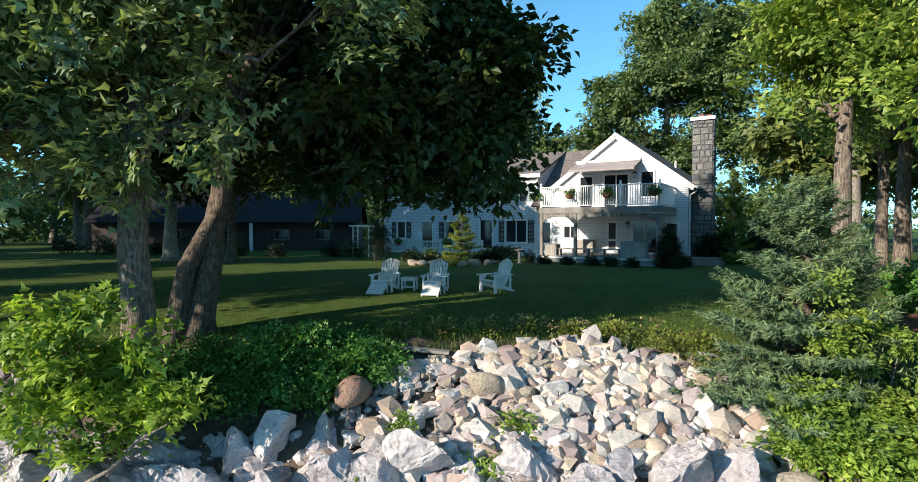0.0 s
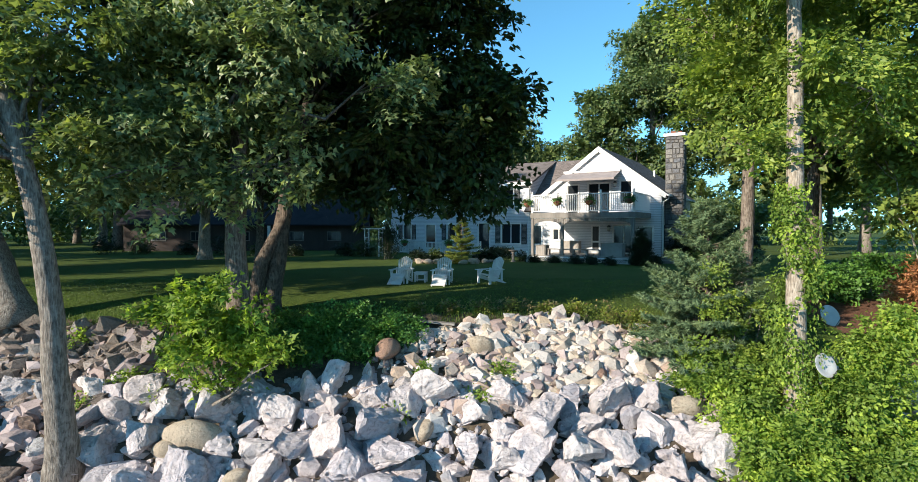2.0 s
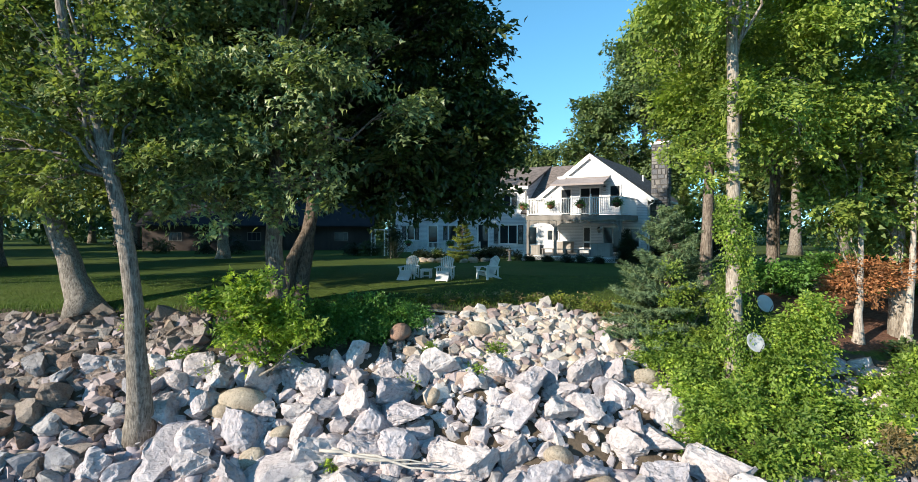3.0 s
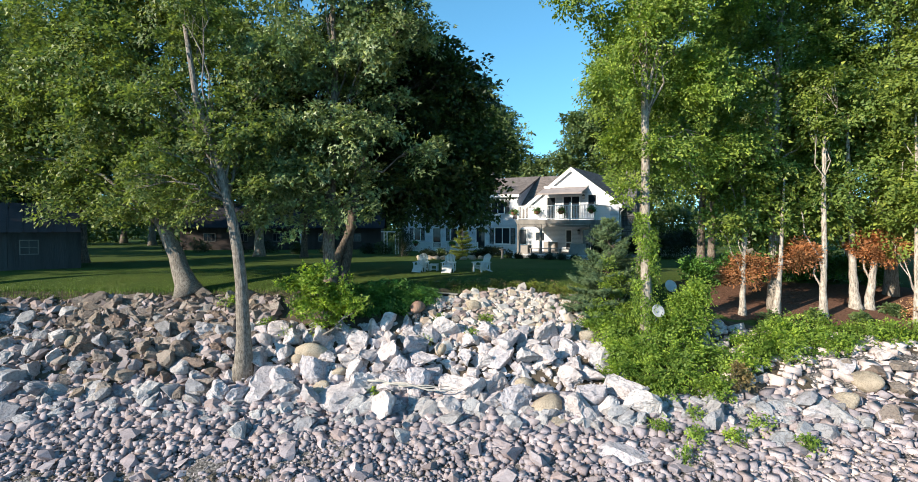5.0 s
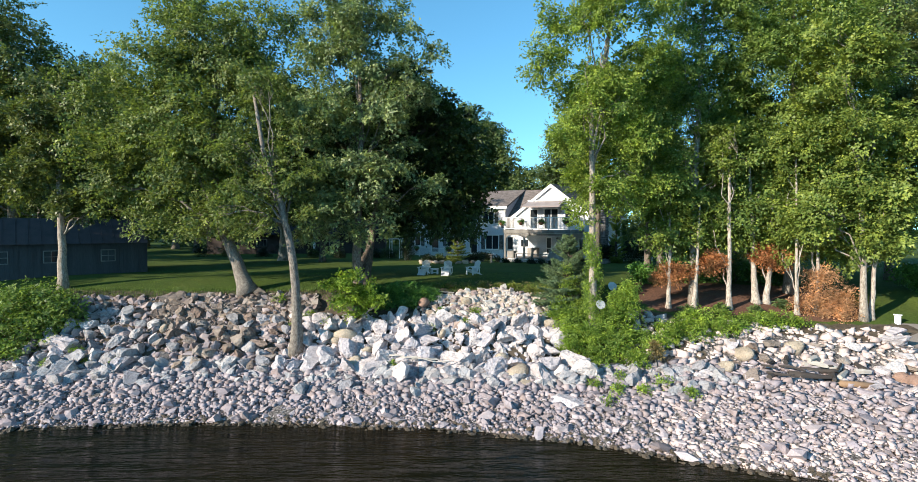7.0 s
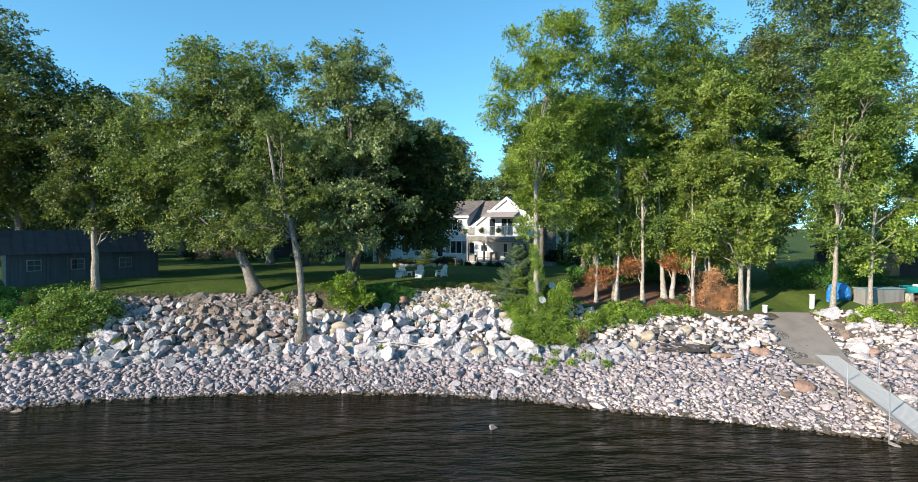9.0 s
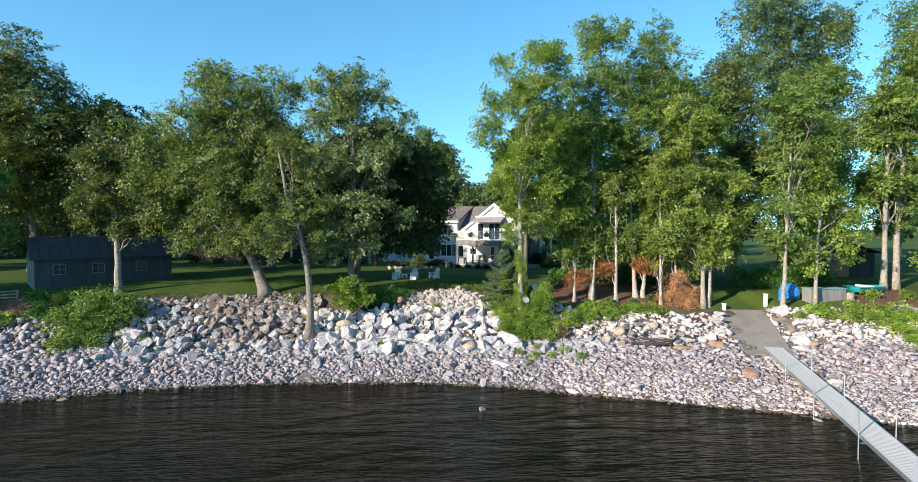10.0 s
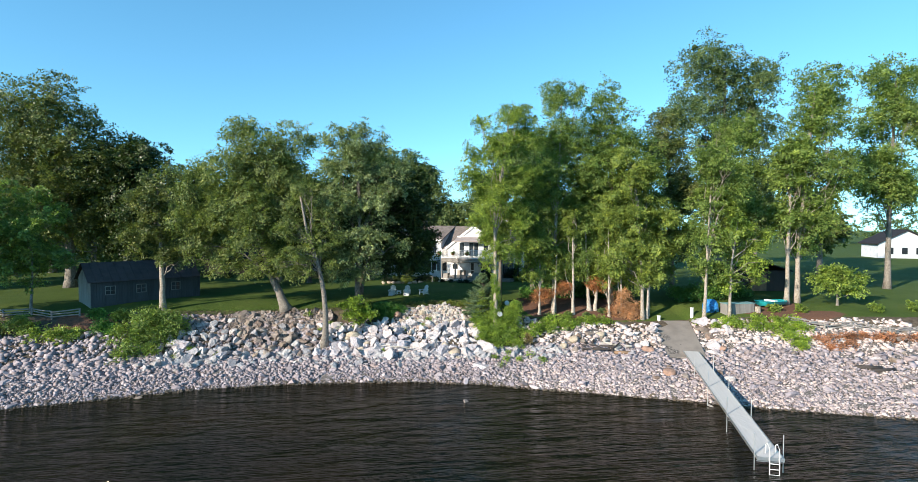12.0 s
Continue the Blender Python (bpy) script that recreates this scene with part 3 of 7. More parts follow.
def conifer(name, label, seed, base, height, spread, leaves, branches=110, sprays=26, size=0.16, lift=0.35, category="conifer", blade="needle"):
    """An evergreen of separate upswept branches, each clothed in sprays."""
    rng = np.random.default_rng(seed)
    t = thing(name, label, category, pose(*base))
    part("trunk", Shape().tube([(0, 0, -0.2), (0.03, 0, height * 0.5), (0, 0, height * 0.97)], [height * 0.022, height * 0.013, 0.01], 8), M["bark_dark"], t, smooth=True)
    f = np.sort(rng.random(branches) ** 1.25)
    an = rng.uniform(0, 6.283, branches)
    ln = spread * (1 - f * 0.95) ** 0.9 * rng.uniform(0.5, 1.2, branches) + 0.10
    P, N, A = [], [], []
    tw = Shape()
    for i in range(branches):
        o = np.array([math.cos(an[i]), math.sin(an[i]), 0.0])
        z0 = height * f[i] * 0.96
        side = np.array([-o[1], o[0], 0])
        up = lift * (0.12 + 1.5 * f[i])
        k = max(36, int(sprays * ln[i] / spread * 9))
        # side shoots along the branch, each a tapering plume
        shoots = 9
        j = rng.integers(shoots, size=k)
        wj = np.linspace(0.3, 1.0, shoots)[j]
        sg = np.where(j % 2 == 0, 1.0, -1.0) * np.where(j == shoots - 1, 0.0, 1.0)
        along = rng.random(k) ** 0.8 * (0.30 * (1.25 - wj) + 0.10) * ln[i]
        q = o * (wj * ln[i])[:, None] + np.array([0, 0, 1.0]) * (z0 + up * ln[i] * wj ** 1.6)[:, None]
        way = unit(o * 0.75 + side * (0.75 * sg)[:, None] + np.array([0, 0, 0.25 + 0.3 * f[i]]))
        q = q + way * along[:, None] + rng.normal(size=(k, 3)) * 0.022
        P.append(q)
        A.append(way + rng.normal(size=(k, 3)) * 0.45)
        N.append(rng.normal(size=(k, 3)) * 0.4 + np.array([0, 0, 0.8]) + o * 0.3)
        tw.tube([(0, 0, z0), tuple(o * ln[i] * 0.5 + np.array([0, 0, z0 + up * ln[i] * 0.3])), tuple(o * ln[i] * 0.95 + np.array([0, 0, z0 + up * ln[i]]))], [0.02, 0.012, 0.004], 4)
    P, N, A = np.concatenate(P), unit(np.concatenate(N)), np.concatenate(A)
    part("foliage", put_leaves("foliage", rng, P, N, A, size * rng.uniform(0.6, 1.4, len(P)), blade, leaves), None, t)
    part("branchwork", tw, M["bark_dark"], t)
    return t


def shrub(name, label, seed, lobes, leaves, clumps=160, per=24, size=0.12, clump=0.4, kind="tri", category="shrub", group="", stems=7, squash=0.85, kinds="", bough=0):
    rng = np.random.default_rng(seed)
    base = Vector((sum(l[0] for l in lobes) / len(lobes), sum(l[1] for l in lobes) / len(lobes), min(l[2] - l[3] * 0.7 for l in lobes)))
    t = thing(name, label, category, pose(*base), group, kinds)
    lob = [(x - base.x, y - base.y, z - base.z, r) for x, y, z, r in lobes]
    me, cl = leaf_mesh("foliage", rng, lob, clumps, per, size, leaves, clump, kind, squash=squash, shell=0.4, bough=bough)
    part("foliage", me, leaves, t)
    if stems:
        for e in cl[rng.choice(len(cl), min(stems, len(cl)), replace=False)]:
            br = Shape()
            w = np.linspace(0, 1, 5)[:, None]
            st = np.array([rng.normal() * 0.15, rng.normal() * 0.15, -0.3])
            br.tube(st + (e - st) * w + rng.normal(size=(5, 3)) * 0.04, [0.04, 0.03, 0.025, 0.015, 0.006], 5)
            part("stem", br, M["bark_grey"], t, smooth=True)
    return t

# ---- the lie of the land ----
WATER = -5.3
LAND_X = [-80, -34, -30, -24, -18, -13, -8, 0, 5, 9, 12, 16, 20, 23, 27.6, 28.6, 34, 44, 80]
SHORE_Y = [-9, -2.4, -1.3, 0.2, 1.8, 2.2, 2.2, 1.4, 0.0, -1.9, -3.1, -4.9, -6.6, -8.1, -10.1, -10.5, -12.4, -16, -28]
TOE_Y = [0, 4.5, 5.2, 6.2, 7.0, 7.3, 7.3, 6.2, 5.2, 5.0, 4.8, 4.2, 3.4, 1.6, 1.0, 1.3, 0.4, -2.4, -11]
TOE_Z = [-3.9, -3.9, -3.9, -3.9, -3.9, -3.9, -3.9, -4.0, -3.9, -3.7, -3.5, -3.3, -3.4, -3.75, -3.75, -3.3, -3.3, -3.2, -3.2]
CREST_Y = [9, 10.6, 10.8, 11.2, 11.3, 11.3, 11.5, 12.0, 12.0, 10.4, 8.8, 8.2, 7.8, 7.6, 7.4, 6.0, 4.8, 2.2, -6]
CREST_Z = [0, -0.7, -0.6, -0.5, -0.6, -0.6, -0.5, -0.4, -0.5, -1.1, -1.6, -1.8, -2.0, -1.95, -1.9, -1.5, -1.2, -1.0, -0.8]
BACK_Y = [16, 17, 17, 16, 16, 16, 16, 17, 17, 18, 19, 20, 21, 22, 22, 22, 22, 22, 22]


def land(x, y):
    """Height of the ground: lake bed, beach, bank, rise and lawn."""
    x, y = np.asarray(x, float), np.asarray(y, float)
    sy, ty, tz, cy, cz, by = (np.interp(x, LAND_X, a) for a in (SHORE_Y, TOE_Y, TOE_Z, CREST_Y, CREST_Z, BACK_Y))
    h = np.where(y < sy, WATER + (y - sy) * 0.16, WATER + (tz - WATER) * (y - sy) / (ty - sy))
    h = np.where(y > ty, tz + (cz - tz) * np.clip((y - ty) / (cy - ty), 0, 1) ** 0.9, h)
    q = np.clip((y - cy) / (by - cy), 0, 1)
    h = np.where(y > cy, cz + (0.02 - cz) * (1 - (1 - q) ** 2), h)
    return np.maximum(h, -9.0)


def zh(x, y):
    return float(land(x, y))


gx = np.concatenate([-np.geomspace(1500, 48, 26), np.arange(-46, 56, 0.5), np.geomspace(58, 1500, 26)])
gy = np.concatenate([-np.geomspace(900, 32, 16), np.arange(-30, 30, 0.45), np.geomspace(31, 2500, 40)])
GX, GY = np.meshgrid(gx, gy)
GZ = land(GX, GY)
rngg = np.random.default_rng(3)
bank = (np.interp(GX, LAND_X, SHORE_Y) < GY) & (GY < np.interp(GX, LAND_X, CREST_Y))
GZ = GZ + np.where(bank, rngg.normal(size=GZ.shape) * 0.05, 0.0) + np.where(GY > 13, 0.04 * np.sin(GX * 0.31) * np.sin(GY * 0.27), 0)
GZ = GZ - np.clip(np.hypot(GX, GY) - 900, 0, None) * 0.01
nx, ny = len(gx), len(gy)
ii = np.arange(nx * ny).reshape(ny, nx)
gf = np.stack([ii[:-1, :-1], ii[:-1, 1:], ii[1:, 1:], ii[1:, :-1]], -1).reshape(-1, 4)
ground_me = quick_mesh("ground", np.stack([GX, GY, GZ], -1).reshape(-1, 3), gf, M["ground"], True)
cy_, ty_, by_ = (np.interp(GX, LAND_X, a) for a in (CREST_Y, TOE_Y, BACK_Y))
lawn_w = np.clip((GY - cy_) / 1.2 + 0.15, 0, 1)
mulch_w = np.clip(1.0 - np.maximum(np.abs(GX - 17.5) - 5.5, 0) / 1.5, 0, 1) * np.clip((GY - cy_ - 0.3) / 0.8, 0, 1) * np.clip((15.5 - GY) / 1.5, 0, 1)
mulch_w = np.maximum(mulch_w, np.clip(1 - np.hypot((GX - 36.5) / 5, (GY - 8) / 3) ** 4, 0, 1))
mulch_w = np.maximum(mulch_w, np.clip(1 - np.hypot((GX - 38.0) / 5.0, (GY - 4.4) / 1.8) ** 4, 0, 1))
mulch_w = np.maximum(mulch_w, 0.9 * np.clip(1 - np.hypot((GX + 30) / 3.5, (GY - 10) / 2.0) ** 4, 0, 1))
beach_w = np.clip((np.where(GX > 12.5, ty_ * 0.35 + cy_ * 0.65, ty_) + 0.5 - GY) / 0.8, 0, 1)
zones = ground_me.color_attributes.new("zones", "FLOAT_COLOR", "POINT")
zones.data.foreach_set("color", np.stack([lawn_w, mulch_w, beach_w, np.ones_like(lawn_w)], -1).astype(np.float32).ravel())
ground = tagged(new("ground", ground_me), "mown green lawn above a stony lake bank", "ground", kind="structure")

wx = np.concatenate([-np.geomspace(2500, 70, 10), np.arange(-60, 61, 4), np.geomspace(70, 2500, 10)])
wy = np.concatenate([-np.geomspace(2500, 70, 12), np.arange(-64, 6, 3)])
WX, WY = np.meshgrid(wx, wy)
wi = np.arange(WX.size).reshape(WX.shape)
wf = np.stack([wi[:-1, :-1], wi[:-1, 1:], wi[1:, 1:], wi[1:, :-1]], -1).reshape(-1, 4)
water_me = quick_mesh("water", np.stack([WX, WY, np.full_like(WX, WATER)], -1).reshape(-1, 3), wf, M["water"], True)
water = tagged(new("water", water_me), "dark rippled lake water along the beach", "water", kind="structure")

# ---- the house, in its own frame: x along the front, y to the back ----
house = thing("house", "two-storey white clapboard house with front gable and balcony", "house", pose(9.75, 33.92, 0, 0, 0, -32))


def roof_slab(name, corners, parent, thick=0.14, label=""):
    """A pitched slab: four corners of its top, eave first, with shingle courses along it."""
    c = [Vector(p) for p in corners]
    n = (c[1] - c[0]).cross(c[3] - c[0]).normalized()
    if n.z < 0:
        n = -n
    vs = c + [p - n * thick for p in c]
    me = bpy.data.meshes.new(name)
    me.from_pydata(vs, [], [(0, 1, 2, 3), (7, 6, 5, 4), (0, 4, 5, 1), (1, 5, 6, 2), (2, 6, 7, 3), (3, 7, 4, 0)])
    uv = me.uv_layers.new(name="UVMap")
    e, g = (c[1] - c[0]).normalized(), (c[3] - c[0])
    g = (g - e * g.dot(e)).normalized()
    for lo in me.loops:
        q = me.vertices[lo.vertex_index].co - c[0]
        uv.data[lo.index].uv = (q.dot(e), q.dot(g))
    bm = bmesh.new()
    bm.from_mesh(me)
    bmesh.ops.recalc_face_normals(bm, faces=bm.faces)
    bm.to_mesh(me)
    bm.free()
    me.materials.append(M["shingle"])
    return part(name, me, None, parent, label)


def window(parent, x0, x1, z0, z1, y, panes=2, shutters=False, curtain=True, name="window", depth=0.12):
    """A window in a wall that faces -y at y: casing, sash, panes, a room or curtain behind."""
    fr = Shape()
    t = 0.09
    fr.box(x0 - t, x0, y - 0.05, y + depth, z0 - t, z1 + t).box(x1, x1 + t, y - 0.05, y + depth, z0 - t, z1 + t)
    fr.box(x0, x1, y - 0.05, y + depth, z1, z1 + t).box(x0, x1, y - 0.07, y + depth, z0 - t, z0)
    w = part(name, fr, M["white_paint"], parent, "white-framed window")
    step = (x1 - x0) / panes
    for i in range(panes):
        a, b = x0 + i * step, x0 + (i + 1) * step
        g = Shape().box(a + 0.03, b - 0.03, y + 0.02, y + 0.03, z0 + 0.03, z1 - 0.03)
        part("pane", g, M["glass"], w)
    sash = Shape()
    for i in range(panes + 1):
        c = x0 + i * step
        sash.box(max(x0, c - 0.035), min(x1, c + 0.035), y - 0.005, y + 0.05, z0, z1)
    sash.box(x0, x1, y + 0.0, y + 0.045, z0, z0 + 0.04).box(x0, x1, y + 0.0, y + 0.045, z1 - 0.04, z1)
    part("sash", sash, M["white_paint"], w)
    if shutters:
        for a, b in ((x0 - 0.55, x0 - 0.12), (x1 + 0.12, x1 + 0.55)):
            s = Shape().box(a, a + 0.05, y - 0.05, y - 0.005, z0, z1).box(b - 0.05, b, y - 0.05, y - 0.005, z0, z1)
            k = int((z1 - z0) / 0.09)
            for j in range(k):
                zz = z0 + (j + 0.5) * (z1 - z0) / k
                s.box(a + 0.05, b - 0.05, y - 0.04, y - 0.008, zz - 0.035, zz + 0.03)
            part("shutter", s, M["shutter"], w, "dark louvred shutter")
    return w


def wall_with_holes(name, parent, x0, x1, z0, z1, y0, y1, holes, mat):
    """An upright wall along x with rectangular openings through it."""
    xs = sorted({x0, x1, *[h[0] for h in holes], *[h[1] for h in holes]})
    zs_ = sorted({z0, z1, *[h[2] for h in holes], *[h[3] for h in holes]})
    s = Shape()
    for a, b in zip(xs[:-1], xs[1:]):
        for c, d in zip(zs_[:-1], zs_[1:]):
            if not any(h[0] < b - 1e-6 and h[1] > a + 1e-6 and h[2] < d - 1e-6 and h[3] > c + 1e-6 for h in holes):
                s.box(a, b, y0, y1, c, d)
    return part(name, s.mesh(name, mat, weld=True), None, parent)


# gable block
lower_holes = [(-3.4, -2.5, 1.35, 2.15), (-0.55, 0.1, 0.45, 2.45), (1.05, 2.45, 0.5, 2.4), (3.0, 3.65, 0.95, 2.3)]
upper_holes = [(-2.3, -1.5, 3.25, 5.3), (-0.75, 0.75, 3.25, 5.35), (1.5, 2.25, 3.9, 5.45)]
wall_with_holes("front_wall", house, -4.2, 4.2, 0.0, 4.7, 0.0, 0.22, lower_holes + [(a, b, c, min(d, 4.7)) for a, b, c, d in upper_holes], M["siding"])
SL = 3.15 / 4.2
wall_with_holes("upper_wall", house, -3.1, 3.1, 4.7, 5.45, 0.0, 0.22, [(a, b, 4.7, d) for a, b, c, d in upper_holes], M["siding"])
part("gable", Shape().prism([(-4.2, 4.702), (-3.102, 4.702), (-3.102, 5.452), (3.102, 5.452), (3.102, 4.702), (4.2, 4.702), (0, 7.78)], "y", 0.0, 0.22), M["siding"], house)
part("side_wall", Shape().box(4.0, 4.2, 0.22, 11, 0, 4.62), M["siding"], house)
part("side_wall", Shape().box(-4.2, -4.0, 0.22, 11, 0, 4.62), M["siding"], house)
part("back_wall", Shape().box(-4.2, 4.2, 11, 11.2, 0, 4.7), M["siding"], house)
part("floor_slab", Shape().box(-4.0, 4.0, 0.22, 11, 2.85, 3.2), M["unlit_dark"], house)
# dark sheets in place of the dimness of the rooms
part("dark_interior", Shape().box(-3.98, 3.98, 2.6, 2.7, 0.1, 2.84).box(-3.98, 3.98, 2.6, 2.7, 3.21, 4.6), M["unlit_dark"], house)
R0 = 7.92
roof_slab("roof", [(4.62, -0.18, R0 - 4.62 * SL), (4.62, 11.5, R0 - 4.62 * SL), (0, 11.5, R0), (0, -0.18, R0)], house)
roof_slab("roof", [(-4.62, -0.18, R0 - 4.62 * SL), (-4.62, 11.5, R0 - 4.62 * SL), (0, 11.5, R0), (0, -0.18, R0)], house)
roof_slab("roof", [(-5.6, -0.35, 3.5), (-4.25, -0.35, 3.5), (-4.25, 5.0, 7.7), (-5.6, 5.0, 7.7)], house)
roof_slab("roof", [(-4.25, 0.3, 4.01), (-0.4, 0.3, 4.01), (-0.4, 5.0, 7.7), (-4.25, 5.0, 7.7)], house)
for sgn, end in ((1, 4.62), (-1, 4.62)):
    rk = Shape()
    n = Vector((SL * sgn, 0, 1)).normalized()
    p, q = Vector((0, -0.20, R0)) - n * 0.16, Vector((sgn * end, -0.20, R0 - end * SL)) - n * 0.16
    rk.beam(p, q, 0.05, 0.30, up=n)
    part("bargeboard", rk, M["white_paint"], house)
    rk = Shape().beam(p + Vector((0, 0.10, -0.12)), q + Vector((0, 0.10, -0.12)), 0.17, 0.03, up=n)
    part("soffit", rk, M["white_paint"], house)
gut = Shape().box(4.6, 4.74, -0.3, 11.4, 4.33, 4.46)
part("gutter", gut, M["white_paint"], house)
dsp = Shape().tube([(4.66, 0.15, 4.38), (4.6, 0.15, 4.15), (4.27, 0.15, 3.95), (4.27, 0.15, 0.1)], 0.045, 8)
part("downspout", dsp, M["white_paint"], house)
part("vent_pipe", Shape().tube([(2.2, 7, 6.1), (2.2, 7, 6.75)], 0.07, 8), M["white_paint"], house)

# doors and windows of the gable block
window(house, -3.4, -2.5, 1.35, 2.15, 0.0, 2)
sd = part("screen_door", Shape().box(-0.55, -0.45, 0.0, 0.08, 0.45, 2.45).box(0.0, 0.1, 0.0, 0.08, 0.45, 2.45).box(-0.45, 0.0, 0.0, 0.08, 2.33, 2.45).box(-0.45, 0.0, 0.0, 0.08, 1.2, 1.32).box(-0.45, 0.0, 0.0, 0.08, 0.45, 0.72), M["white_paint"], house, "white screen door with dark mesh")
part("screen", Shape().box(-0.45, 0.0, 0.03, 0.04, 0.72, 1.2).box(-0.45, 0.0, 0.03, 0.04, 1.32, 2.33), M["dark_metal"], sd)
window(house, 1.05, 2.45, 0.5, 2.4, 0.0, 2, name="sliding_door")
part("curtain", Shape().box(1.75, 2.45, 0.2, 0.23, 0.5, 2.4), M["curtain"], house)
window(house, 3.0, 3.65, 0.95, 2.3, 0.0, 1)
window(house, -2.3, -1.5, 3.25, 5.3, 0.0, 1, name="balcony_door")
part("curtain", Shape().box(-2.28, -1.52, 0.12, 0.15, 3.3, 5.25), M["white_paint"], house)
window(house, -0.75, 0.75, 3.25, 5.35, 0.0, 2, name="sliding_door")
window(house, 1.5, 2.25, 3.9, 5.45, 0.0, 1)
part("curtain", Shape().box(1.52, 2.23, 0.2, 0.23, 3.9, 5.4), M["curtain"], house)
sw = part("window", Shape().box(4.18, 4.25, 0.55, 1.0, 0.85, 2.5), M["white_paint"], house, "narrow white side window")
part("pane", Shape().box(4.25, 4.262, 0.61, 0.94, 0.91, 2.44), M["glass"], sw)


def lantern(parent, x, y, z):
    l = part("wall_lantern", Shape().box(x - 0.05, x + 0.05, y - 0.06, y, z - 0.1, z + 0.1).beam((x, y - 0.05, z + 0.1), (x, y - 0.16, z + 0.2), 0.03, 0.03).lathe((x, y - 0.16, z - 0.2), [(0.05, 0), (0.10, 0.03), (0.12, 0.3), (0.15, 0.32), (0.03, 0.42)], 6), M["dark_metal"], parent, "black carriage lantern")
    part("lantern_glass", Shape().lathe((x, y - 0.16, z - 0.16), [(0.105, 0), (0.122, 0.24)], 6), M["curtain"], l)


lantern(house, 0.75, 0.0, 2.2)
lantern(house, 1.15, 0.0, 5.25)
part("floodlight", Shape().lathe((2.75, -0.1, 5.75), [(0.03, 0), (0.09, 0.05), (0.09, 0.16), (0.04, 0.2)], 8), M["dark_metal"], house)

# awning over the balcony doors
aw = part("awning", Shape().prism([(-0.02, 6.12), (-0.02, 6.15), (-1.55, 5.60), (-1.55, 5.57)], "x", -2.55, 1.5), M["awning"], house, "retractable striped fabric awning")
part("valance", Shape().box(-2.55, 1.5, -1.58, -1.552, 5.46, 5.60), M["awning"], aw)
for ax in (-2.3, 1.25):
    part("arm", Shape().beam((ax, -0.02, 5.55), (ax, -1.54, 5.55), 0.04, 0.04), M["white_paint"], aw)
part("roller", Shape().tube([(-2.55, -0.1, 6.2), (1.5, -0.1, 6.2)], 0.09, 8), M["white_paint"], aw)

# balcony on posts over the porch
DX0, DX1, DY = -3.3, 3.5, -4.1
part("balcony_floor", Shape().box(DX0, DX1, DY, -0.003, 3.08, 3.2), M["deck_wood"], house)
part("fascia", Shape().box(DX0 - 0.04, DX1 + 0.04, DY - 0.05, DY, 2.87, 3.21).box(DX0 - 0.04, DX0, DY, 0, 2.87, 3.21).box(DX1, DX1 + 0.04, DY, 0, 2.87, 3.21), M["wood_grey"], house)
part("porch_ceiling", Shape().box(DX0, DX1, DY, -0.004, 2.84, 2.88), M["white_paint"], house)
rail = part("balcony_rail", Shape().box(DX0, DX1, DY, DY + 0.09, 4.36, 4.42), M["white_paint"], house, "white balustrade with square spindles")
part("bottom_rail", Shape().box(DX0, DX1, DY + 0.02, DY + 0.07, 3.28, 3.34), M["white_paint"], rail)
for rx in (DX0, DX1 - 0.09):
    part("side_rail", Shape().box(rx, rx + 0.09, DY + 0.09, -0.01, 4.36, 4.42), M["white_paint"], rail)
    part("bottom_rail", Shape().box(rx + 0.02, rx + 0.07, DY + 0.09, -0.01, 3.28, 3.34), M["white_paint"], rail)
spin = Shape().box(-0.018, 0.018, -0.018, 0.018, 3.34, 4.36).mesh("spindle", M["white_paint"])


def spindle(mesh, parent, x, y, z=0.0):
    o = part("spindle", mesh, None, parent)
    o.location = (x, y, z)


n = int((DX1 - DX0) / 0.13)
for i in range(1, n):
    spindle(spin, rail, DX0 + i * (DX1 - DX0) / n, DY + 0.045)
for i in range(1, 28):
    spindle(spin, rail, DX1 - 0.045, DY + i * 4.1 / 28)
    if i % 2:
        spindle(spin, rail, DX0 + 0.045, DY + i * 4.1 / 28)
for px in (DX0 + 0.05, -0.9, 1.4, DX1 - 0.05):
    part("rail_post", Shape().box(px - 0.05, px + 0.05, DY - 0.01, DY + 0.1, 3.2, 4.5).lathe((px, DY + 0.045, 4.5), [(0.03, 0), (0.055, 0.05), (0.05, 0.1), (0.01, 0.15)], 8), M["white_paint"], rail)

# arched timber screen under the balcony
posts_x = (DX0 + 0.08, -1.15, DX1 - 0.1)
for px in posts_x:
    part("porch_post", Shape().box(px - 0.09, px + 0.09, DY + 0.0, DY + 0.18, 0.0, 2.86), M["wood_grey"], house, bevel=0.012)
for a, b in ((posts_x[0] + 0.09, posts_x[1] - 0.09), (posts_x[1] + 0.09, posts_x[2] - 0.09)):
    k = max(8, int((b - a) / 0.14))
    w = (b - a) / k
    for i in range(k):
        def low(x):
            e = min(x - a, b - x)
            return 2.30 + 0.36 * (1 - max(0, 1 - e / 0.75) ** 2) ** 0.5 if e < 0.75 else 2.66
        x0, x1 = a + i * w, a + (i + 1) * w - 0.012
        part("valance_board", Shape().prism([(x0, low(x0 + 0.001)), (x1, low(x1 - 0.001)), (x1, 2.868), (x0, 2.868)], "y", DY + 0.05, DY + 0.09), M["wood_grey"], house)

